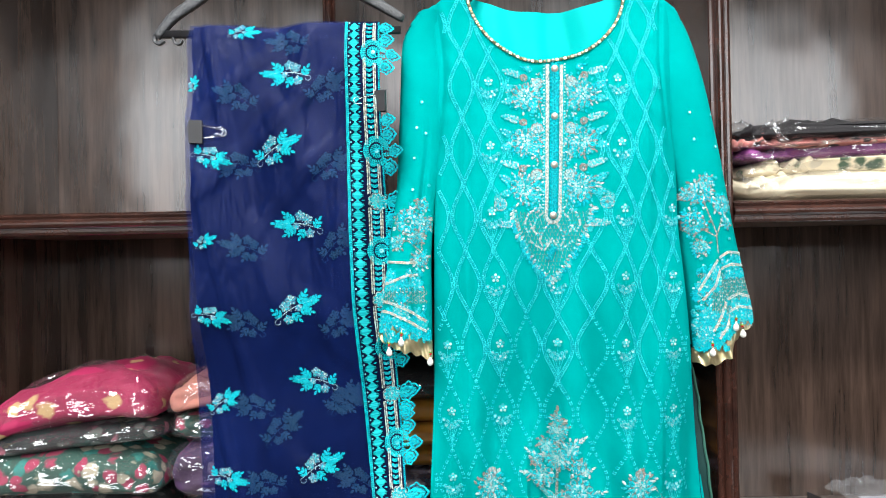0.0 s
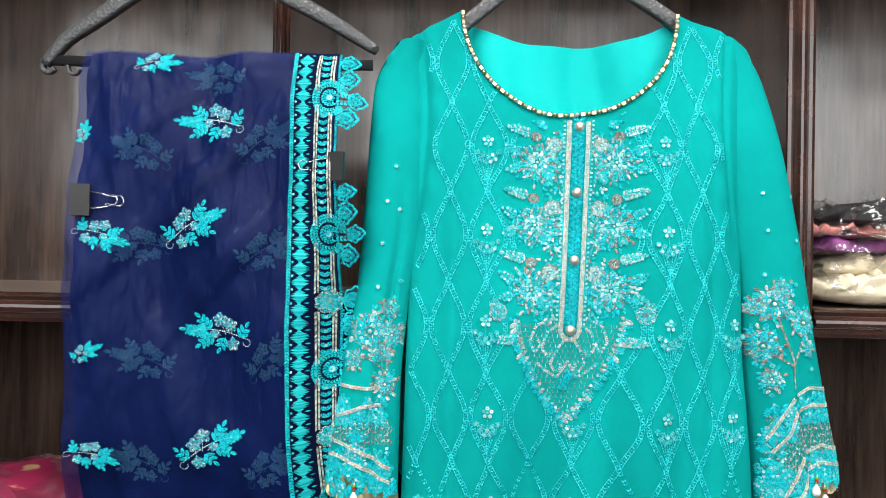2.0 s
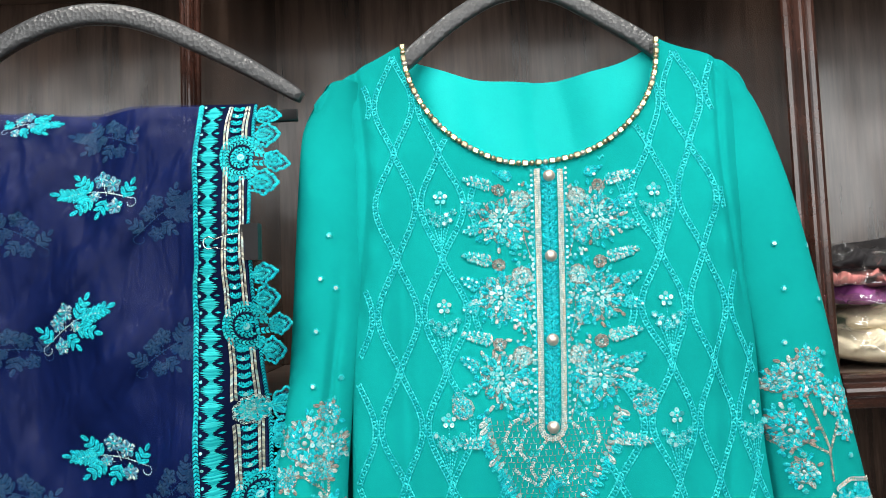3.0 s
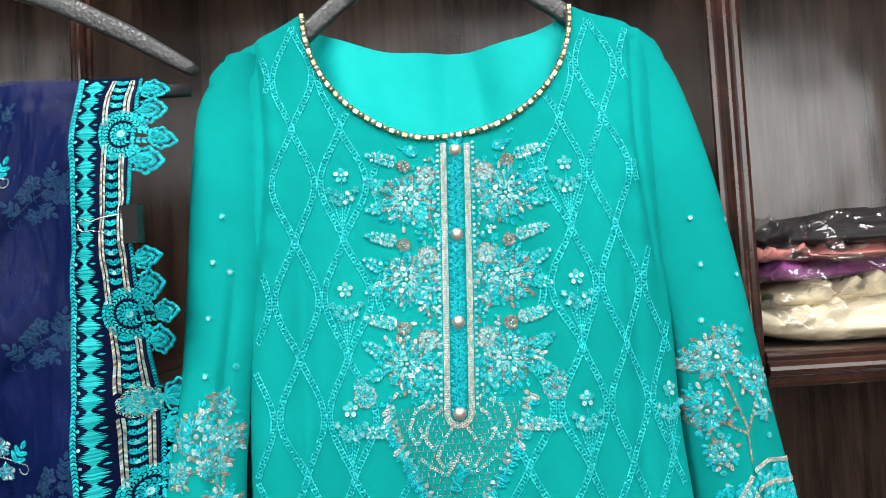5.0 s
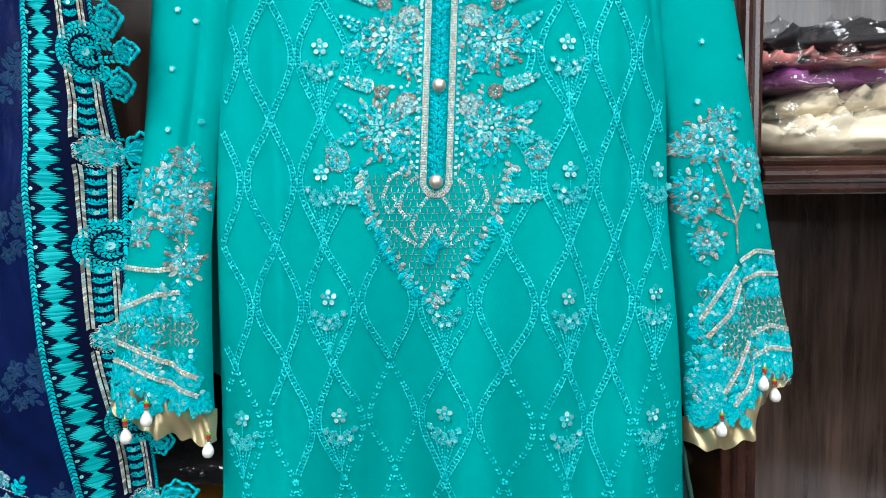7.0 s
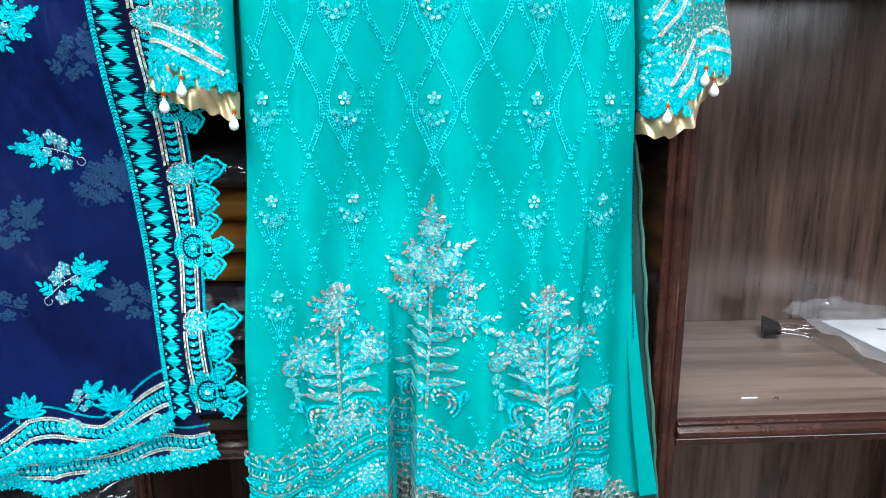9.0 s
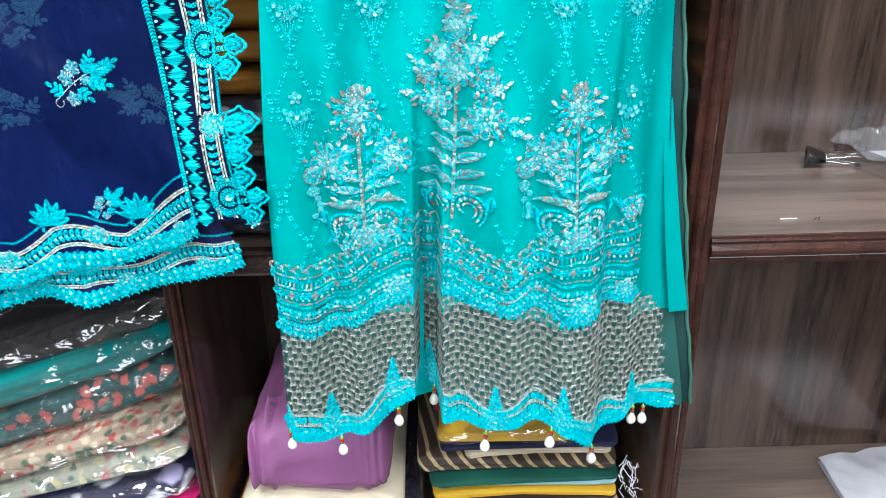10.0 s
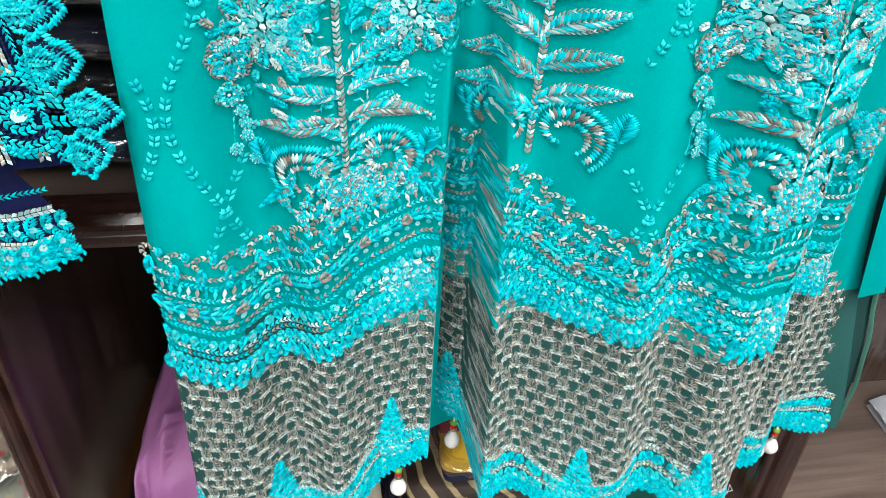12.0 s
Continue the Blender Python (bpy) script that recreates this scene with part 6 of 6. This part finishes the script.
def printed(name, base, c1, c2, c3, scale=55.0):
    """Printed fabric: scattered blossoms and leaves on a ground."""
    m, nt, b = material(name)
    v = coords(nt, (1, 1, 1))
    warp = noise_tex(nt, v, 30.0, 3.0)
    add = node(nt, "ShaderNodeVectorMath"); add.operation = "MULTIPLY_ADD"
    link(nt, warp.outputs["Color"], add.inputs[0]); add.inputs[1].default_value = (0.03, 0.03, 0.03); link(nt, v, add.inputs[2])
    vo = node(nt, "ShaderNodeTexVoronoi", Scale=scale)
    link(nt, add.outputs["Vector"], vo.inputs["Vector"])
    sep = nt.nodes.new("ShaderNodeSeparateColor")
    link(nt, vo.outputs["Color"], sep.inputs[0])
    r = ramp(nt, sep.outputs[0], [(0.0, c1), (0.34, c2), (0.62, c3), (0.80, base)])
    nt.nodes[-1].color_ramp.interpolation = "CONSTANT"
    mask = ramp(nt, vo.outputs["Distance"], [(0.40, (1, 1, 1)), (0.58, (0, 0, 0))])
    mx = node(nt, "ShaderNodeMix"); mx.data_type = "RGBA"
    mx.inputs["A"].default_value = (*base, 1)
    mx.inputs[6].default_value = (*base, 1)
    link(nt, mask, mx.inputs[0]); link(nt, r, mx.inputs[7])
    link(nt, mx.outputs[2], b.inputs["Base Color"])
    b.inputs["Roughness"].default_value = 0.7
    bump(nt, b, noise_tex(nt, v, 700.0, 2.0).outputs["Fac"], 0.3, 0.0006)
    return m


def striped(name, a, b2, scale):
    m, nt, b = material(name)
    w = node(nt, "ShaderNodeTexWave", Scale=scale, Distortion=0.6)
    w.bands_direction = "DIAGONAL"
    link(nt, coords(nt, (1, 0.2, 1)), w.inputs["Vector"])
    link(nt, ramp(nt, w.outputs["Fac"], [(0.72, a), (0.86, b2)]), b.inputs["Base Color"])
    b.inputs["Roughness"].default_value = 0.7
    return m


def slab(x0, x1, y0, y1, z0, z1, seed, sag=0.0, crumple=0.004, layers=0, tilt=0.0, grow=0.0, e1=0.16, e2=0.42, pleat=0.0):
    """A folded garment: a soft rounded slab with fold lines along its front."""
    nu, nv = 120, 34
    verts, faces = [], []
    cx, cy, cz = (x0 + x1) / 2, (y0 + y1) / 2, (z0 + z1) / 2
    ax, ay, az = (x1 - x0) / 2 + grow, (y1 - y0) / 2 + grow, (z1 - z0) / 2 + grow * 0.4

    def pw(v, e):
        return math.copysign(abs(v) ** e, v)

    for j in range(nv):
        ph = -math.pi / 2 + math.pi * j / (nv - 1)
        for i in range(nu):
            th = math.tau * i / nu
            x, y, z = ax * pw(math.cos(ph), e2) * pw(math.cos(th), e1), ay * pw(math.cos(ph), e2) * pw(math.sin(th), e1), az * pw(math.sin(ph), 0.8)
            q = Vector((x * 16 + seed * 7.1, y * 16, z * 30 + seed))
            n1 = noise.noise(q)
            n2 = noise.noise(q * 2.6)
            side = abs(math.cos(ph))
            n3 = (1 - abs(noise.noise(Vector((x * 34 + seed, y * 34, z * 60))))) ** 3 - 0.4
            n2 = n2 + 0.9 * n3
            y += side * (crumple * 1.2 * n1 + crumple * 0.5 * n2)
            x += side * crumple * (noise.noise(q + Vector((9, 0, 3))))
            z += (crumple * n1 + 0.4 * crumple * n2) * (1 if z > 0 else 0.15)
            if pleat:
                rdg = (1 - abs(noise.noise(Vector((x * 55 + seed, y * 5, 1.7))))) ** 6 - (1 - abs(noise.noise(Vector((x * 40 + seed + 5, y * 6, 8.7))))) ** 8
                z += pleat * rdg * (1 if z > 0 else 0)
                y -= pleat * rdg * side
            if layers:
                y += 0.0060 * side * (1 - abs(math.sin(z / az * layers * 1.57 + 0.8 * n1)) ** 0.5)
            z += -sag * (x / ax) ** 2 * (1 if z > -az * 0.5 else 0.2) + tilt * x
            verts.append((cx + x, cy + y, max(cz + z, z0 - 0.3) if tilt else max(cz + z, z0)))
    for j in range(nv - 1):
        for i in range(nu):
            faces.append((j * nu + i, j * nu + (i + 1) % nu, (j + 1) * nu + (i + 1) % nu, (j + 1) * nu + i))
    return verts, faces


def pack(x0, x1, y0, y1, z0, z1, mat, label, seed, bag=False, group="", category="folded clothes", name="folded_garment", **kw):
    t = thing(name, label, category, group)
    jit = random.Random(seed * 13)
    x0, x1, y0 = x0 + jit.uniform(0, 0.006), x1 - jit.uniform(0, 0.010), y0 + jit.uniform(-0.003, 0.012)
    mesh_object("fabric", *slab(x0, x1, y0, y1, z0, z1, seed, **kw), mat, t)
    if bag:
        k = dict(kw)
        k["crumple"] = max(0.006, 1.4 * kw.get("crumple", 0.004))
        mesh_object("plastic_bag", *slab(x0, x1, y0, y1, z0, z1, seed + 40, **{**k, "grow": 0.0035, "layers": 0}), PLASTIC, t, label="crinkled clear plastic bag")
    return t


def plain_cloth(name, c, rough=0.7, shine=0.3):
    return cloth(name, c, rough, 0.05, 500.0, vary=0.15, shine=shine)


MAGENTA = printed("magenta_print", (0.38, 0.015, 0.085), (0.38, 0.015, 0.085), (0.45, 0.03, 0.11), (0.62, 0.42, 0.20), 38.0)
PEACH = plain_cloth("peach_cotton", (0.72, 0.30, 0.24))
GREEN_PRINT = printed("green_floral", (0.035, 0.11, 0.085), (0.55, 0.50, 0.38), (0.45, 0.05, 0.12), (0.03, 0.28, 0.25), 42.0)
BLACK_PRINT = printed("black_floral", (0.015, 0.017, 0.018), (0.12, 0.13, 0.12), (0.02, 0.03, 0.03), (0.32, 0.10, 0.14), 44.0)
LILAC_PRINT = printed("lilac_floral", (0.10, 0.05, 0.13), (0.42, 0.24, 0.44), (0.07, 0.04, 0.09), (0.52, 0.40, 0.50), 46.0)
CREAM = plain_cloth("cream_cotton", (0.78, 0.70, 0.52))
CREAM_PRINT = printed("cream_print", (0.70, 0.60, 0.42), (0.70, 0.60, 0.42), (0.06, 0.10, 0.06), (0.55, 0.48, 0.36), 40.0)
PURPLE_PACK = printed("purple_print", (0.22, 0.045, 0.20), (0.34, 0.09, 0.30), (0.22, 0.04, 0.18), (0.10, 0.02, 0.09), 30.0)
BLACK_PACK = plain_cloth("black_crepe", (0.014, 0.013, 0.015))
CORAL_PRINT = printed("coral_print", (0.62, 0.22, 0.20), (0.62, 0.22, 0.2), (0.70, 0.5, 0.42), (0.05, 0.03, 0.03), 60.0)
TEAL_PACK = plain_cloth("deep_teal_crepe", (0.0, 0.19, 0.18))
BOTTLE_PRINT = printed("bottle_green_print", (0.012, 0.06, 0.06), (0.015, 0.08, 0.08), (0.45, 0.10, 0.08), (0.03, 0.14, 0.13), 56.0)
RED_FLORAL = printed("red_cream_floral", (0.36, 0.28, 0.20), (0.42, 0.07, 0.06), (0.55, 0.46, 0.34), (0.08, 0.14, 0.08), 78.0)
SAGE_FLORAL = printed("sage_floral", (0.36, 0.38, 0.30), (0.12, 0.18, 0.15), (0.48, 0.20, 0.20), (0.55, 0.50, 0.30), 72.0)
NAVY_PRINT = printed("navy_white_print", (0.012, 0.014, 0.05), (0.012, 0.014, 0.06), (0.66, 0.66, 0.72), (0.30, 0.28, 0.42), 27.0)
HOT_PINK = plain_cloth("hot_pink", (0.62, 0.015, 0.16))
MAUVE = cloth("mauve_satin", (0.29, 0.105, 0.25), 0.6, 0.05, 600.0, vary=0.12)
ORANGE = plain_cloth("orange_cotton", (0.80, 0.26, 0.02))
OCHRE = plain_cloth("ochre_silk", (0.34, 0.15, 0.02), 0.5)
MUSTARD = plain_cloth("mustard_cotton", (0.66, 0.40, 0.03))
MAROON = plain_cloth("maroon_cotton", (0.14, 0.018, 0.03))
STRIPE = striped("brown_gold_stripe", (0.045, 0.028, 0.02), (0.42, 0.32, 0.16), 30.0)
DARK_GREEN = plain_cloth("bottle_green", (0.01, 0.085, 0.06))
SKY = plain_cloth("sky_blue_cotton", (0.36, 0.62, 0.66))
BEIGE = plain_cloth("beige_cotton", (0.50, 0.42, 0.30))
ROSE = plain_cloth("dusty_rose", (0.58, 0.40, 0.36))
BROWN = plain_cloth("dark_brown_cotton", (0.045, 0.022, 0.018))
GREY_PACK = plain_cloth("pale_grey_cotton", (0.52, 0.53, 0.55))
NAVY_PACK = plain_cloth("navy_cotton", (0.014, 0.016, 0.045))
PEACH_PALE = plain_cloth("apricot_cotton", (0.74, 0.48, 0.30))
STRIPE_FINE = striped("fine_grey_stripe", (0.48, 0.50, 0.50), (0.10, 0.12, 0.14), 60.0)

L1, L2, L3 = SHELF_TOPS[:3]
# left bay, middle compartment
g = "packs on the left middle shelf"
pack(-0.715, -0.430, 1.160, 1.440, L1 + 0.572, L1 + 0.635, CORAL_PRINT, "red printed garment folded in a clear bag on the shelf", 1, True, g, layers=2)
pack(-0.715, -0.435, 1.158, 1.440, 1.106, 1.172, BLACK_PRINT, "dark floral garment folded in a clear bag", 2, True, g, layers=2)
pack(-0.720, -0.430, 1.155, 1.440, 1.170, 1.246, GREEN_PRINT, "dark green floral garment with pink bands in a bag", 3, True, g, sag=0.012, layers=1, crumple=0.007)
pack(-0.720, -0.432, 1.160, 1.440, 1.243, 1.284, BLACK_PRINT, "black floral garment folded in a clear bag", 4, True, g, sag=0.006, layers=1, tilt=0.10, crumple=0.006)
pack(-0.722, -0.435, 1.150, 1.430, 1.272, 1.362, MAGENTA, "magenta garment with cream blossoms in a shiny bag", 5, True, g, sag=0.026, layers=2, tilt=0.16, crumple=0.010, e2=0.8)
pack(-0.422, -0.172, 1.170, 1.440, L2, 1.160, NAVY_PRINT, "navy and white printed garment folded in a bag", 6, True, g, layers=3)
pack(-0.422, -0.172, 1.165, 1.440, 1.158, 1.252, LILAC_PRINT, "purple and lilac floral garment in a shiny bag", 7, True, g, layers=2, crumple=0.008)
pack(-0.424, -0.172, 1.175, 1.440, 1.250, 1.302, GREEN_PRINT, "dark green floral garment folded in a clear bag", 8, True, g, crumple=0.008)
pack(-0.420, -0.172, 1.170, 1.420, 1.296, 1.372, PEACH, "peach pink garment heaped in a crinkled bag", 9, True, g, sag=0.02, crumple=0.010, e2=0.8)
# left bay, lower compartment
g = "packs on the left lower shelf"
zz = L1
for i, (h, ti, mat, lab) in enumerate(((0.050, 0.0, SAGE_FLORAL, "pale floral garment folded in a clear bag"), (0.065, 0.03, NAVY_PRINT, "navy garment with white print in a bag"),
        (0.042, 0.07, NAVY_PRINT, "navy and white printed garment folded in a bag"), (0.014, 0.10, HOT_PINK, "thin hot pink folded garment"),
        (0.030, 0.14, NAVY_PRINT, "navy garment with lilac stripes in a clear bag"), (0.026, 0.22, SAGE_FLORAL, "sage and rose floral garment in a clear bag"),
        (0.028, 0.29, RED_FLORAL, "cream and red floral garment in a clear bag"), (0.056, 0.32, BOTTLE_PRINT, "bottle green garment with coral blossoms in a bag"),
        (0.050, 0.32, TEAL_PACK, "deep teal garment folded in a clear bag"), (0.044, 0.30, BLACK_PACK, "black garment folded in a clear bag"))):
    pack(-0.715, -0.168 - 0.004 * (i % 3), 1.158 + 0.006 * (i % 2) + (0.035 if i > 6 else 0), 1.45, zz, zz + h + 0.010, mat, lab, 20 + i, mat is not HOT_PINK, g, layers=2, tilt=ti, crumple=0.007 * (h > 0.02) + 0.001, pleat=0.003 * (i > 4))
    zz += h
# middle bay, middle compartment
g = "packs on the middle shelf"
zz = L2
for i, (h, mat, lab) in enumerate(((0.035, NAVY_PACK, "navy garment in a clear bag"), (0.030, BLACK_PACK, "black garment in a clear bag"), (0.030, NAVY_PACK, "dark navy garment in a clear bag"), (0.034, BLACK_PACK, "black crepe garment in a clear bag"),
                                   (0.030, NAVY_PRINT, "navy printed garment in a clear bag"), (0.036, OCHRE, "ochre silk garment folded on the pile"), (0.034, OCHRE, "golden brown silk garment folded on the pile"), (0.040, OCHRE, "amber silk garment folded on the pile"), (0.040, BLACK_PACK, "black folded garment on top of the pile"))):
    pack(-0.130, 0.424, 1.163 + 0.004 * (i % 2), 1.45, zz, zz + h + 0.002, mat, lab, 50 + i, mat is not OCHRE, g, layers=1, crumple=0.004)
    zz += h
# middle bay, lower compartment: a tidy pile and a mixed pile
g = "piles on the middle lower shelf"
zz = L1
for i, (h, mat, lab, bag, x1) in enumerate(((0.045, STRIPE_FINE, "fine striped grey garment in a clear bag", True, 0.118), (0.030, GREY_PACK, "pale grey garment in a clear bag", True, 0.125), (0.028, NAVY_PACK, "navy garment in a clear bag", True, 0.125), (0.028, STRIPE_FINE, "fine striped garment in a clear bag", True, 0.128),
                                        (0.024, NAVY_PACK, "dark navy garment in a shiny bag", True, 0.130), (0.010, ORANGE, "thin orange folded cotton piece", False, 0.100), (0.030, CREAM, "thick cream folded cotton piece", False, 0.108))):
    pack(-0.135 if i != 6 else -0.128, x1, 1.152, 1.44, zz, zz + h + 0.001, mat, lab, 70 + i, bag, g, layers=3 if bag else 2, crumple=0.0035, e1=0.09, e2=0.3)
    zz += h
pack(-0.108, 0.092, 1.160, 1.43, zz, zz + 0.140, MAUVE, "mauve satin tunic folded with loose creases", 80, False, g, layers=0, crumple=0.005, sag=0.016, e1=0.24, e2=0.36, pleat=0.011)
zz = L1
for i, (h, mat, lab, bag, x0, x1) in enumerate(((0.040, GREY_PACK, "pale grey garment in a clear bag", True, 0.150, 0.405), (0.030, PEACH_PALE, "apricot cotton piece in a clear bag", True, 0.160, 0.405), (0.026, GREY_PACK, "silver grey piece in a clear bag", True, 0.150, 0.400),
        (0.030, PEACH_PALE, "apricot folded cotton piece", False, 0.165, 0.405), (0.034, MUSTARD, "mustard yellow folded cotton piece", False, 0.148, 0.390), (0.014, ROSE, "dusty rose folded cotton piece", False, 0.150, 0.408), (0.013, BROWN, "dark brown folded cotton piece", False, 0.150, 0.405),
        (0.014, MUSTARD, "olive mustard folded cotton piece", False, 0.140, 0.395), (0.018, SKY, "sky blue folded cotton piece", False, 0.145, 0.400), (0.012, DARK_GREEN, "bottle green folded cotton piece", False, 0.135, 0.402),
        (0.024, STRIPE, "brown and gold striped folded fabric", False, 0.120, 0.395), (0.016, BEIGE, "beige folded cotton piece", False, 0.180, 0.392), (0.012, NAVY_PACK, "navy folded cotton piece", False, 0.150, 0.400), (0.030, MUSTARD, "mustard yellow cotton piece in a bag", True, 0.146, 0.330),
        (0.022, GREY_PACK, "pale grey folded cotton piece", False, 0.190, 0.395), (0.040, MAROON, "maroon folded cotton piece", False, 0.140, 0.215))):
    pack(x0, x1, 1.156 + 0.005 * (i % 3), 1.44, zz, zz + h + 0.0015, mat, lab, 90 + i, bag, g, layers=3 if h > 0.02 else 1, crumple=0.006 if h > 0.02 else 0.0035, sag=0.005 if i > 3 else 0.0, e1=0.10, e2=0.32, tilt=0.02 * math.sin(i * 2.3))
    zz += h - (0.0 if i < 15 else 0.02)
# a tangle of pale threads at the pile's corner
tangle = thing("thread_tangle", "tangle of pale blue loose threads on the pile", "thread")
r2 = random.Random(3)
for i in range(7):
    p = [(0.395 + r2.uniform(-0.004, 0.008), 1.150, 0.735 + r2.uniform(-0.01, 0.01))]
    for k in range(14):
        p.append((min(0.418, max(0.385, p[-1][0] + r2.uniform(-0.007, 0.007))), 1.148 + r2.uniform(-0.006, 0.004), p[-1][2] - r2.uniform(-0.004, 0.010)))
    part("thread", tube(p, 0.0006, 4), GREY_PACK, tangle)

# right bay, upper compartment
g = "packs on the right upper shelf"
zz = L3
for i, (h, mat, lab, ti, xa, e2) in enumerate(((0.040, CREAM, "cream garment folded in a clear bag on the shelf", 0.0, 0.472, 0.42), (0.034, CREAM_PRINT, "cream garment with dark print in a bag", 0.035, 0.492, 0.7),
        (0.020, PURPLE_PACK, "purple printed garment in a crinkled bag", 0.045, 0.478, 0.8), (0.014, CORAL_PRINT, "coral and white garment in a clear bag", 0.030, 0.468, 0.7), (0.022, BLACK_PACK, "black garment in a crinkled clear bag", 0.020, 0.474, 0.9))):
    pack(xa, 1.010, 1.150 + 0.006 * (i % 3), 1.44, zz, zz + h + 0.008, mat, lab, 120 + i, True, g, layers=1, tilt=ti, crumple=0.009 + 0.002 * i, pleat=0.008, e2=e2)
    zz += h - 0.003
# right bay, middle compartment: a document sleeve
sleeve_doc = thing("document_sleeve", "clear plastic sleeve holding white printed papers on the shelf", "document")


def sheet(corners, z0, amp, seed, n=24, lift=None):
    a, b, c, d = [Vector((*p, 0)) for p in corners]
    verts = []
    for j in range(n):
        for i in range(n):
            u, v = i / (n - 1), j / (n - 1)
            p = (a * (1 - u) + b * u) * (1 - v) + (d * (1 - u) + c * u) * v
            verts.append((p.x, p.y, z0 + amp * (0.5 + 0.5 * noise.noise(Vector((p.x * 30 + seed, p.y * 30, 0)))) + (lift(u, v) if lift else 0)))
    return verts, [(j * n + i, j * n + i + 1, (j + 1) * n + i + 1, (j + 1) * n + i) for j in range(n - 1) for i in range(n - 1)]


mesh_object("paper", *sheet([(0.826, 1.468), (1.02, 1.468), (1.02, 1.25), (0.846, 1.25)], 1.0490, 0.002, 2), PAPER, sleeve_doc, label="white printed paper sheet")
for k in range(3):
    mesh_object("print_line", *sheet([(0.886 + 0.022 * k, 1.420), (0.900 + 0.022 * k, 1.420), (0.900 + 0.022 * k, 1.413), (0.886 + 0.022 * k, 1.413)], 1.0520, 0.0, 2, 3), BLACK_PACK, sleeve_doc)
SLEEVE_OUTLINE = [(0.762, 1.472), (1.02, 1.472), (1.03, 1.20), (0.792, 1.215)]
mesh_object("plastic_top", *sheet(SLEEVE_OUTLINE, 1.0525, 0.012, 5, 60, lambda u, v: 0.040 * (1 - u) ** 1.2 * math.sin(math.pi * min(1.0, 0.12 + u * 2.2) / 2) * (1 - v) ** 1.5 + 0.007 * abs(math.sin(u * 23 + v * 9)) * (1 - u)), SLEEVE_FILM, sleeve_doc, label="crinkled clear plastic")
mesh_object("plastic_underside", *sheet(SLEEVE_OUTLINE, 1.0445, 0.002, 6), PLASTIC, sleeve_doc)
stick = thing("splinter", "short pale splinter lying on the shelf", "splinter", at=(0.578, 1.202, L2 + 0.0012))
part("sliver", box(-0.010, 0.010, -0.0007, 0.0007, -0.0012, 0.0002, 0.0003), PAPER, stick)
pin = thing("bent_pin", "tiny dark bent pin on the shelf", "pin", at=(0.606, 1.196, L2 + 0.001))
part("wire", tube([(0, 0, 0), (0.003, 0.002, 0.001), (0.004, -0.003, 0.004), (0.002, -0.006, 0.002)], 0.0006), BLACK_PLASTIC, pin)

# right bay, lower compartment: flat milky packet
packet = thing("plastic_packet", "flat milky grey plastic packet lying on the shelf", "packet")
mesh_object("film", *sheet([(0.842, 1.450), (1.010, 1.480), (1.030, 1.250), (0.822, 1.215)], 0.4735, 0.010, 8, 30, lambda u, v: 0.004), MILKY, packet)
mesh_object("film_underside", *sheet([(0.842, 1.450), (1.010, 1.480), (1.030, 1.250), (0.822, 1.215)], 0.4715, 0.001, 9), MILKY, packet)
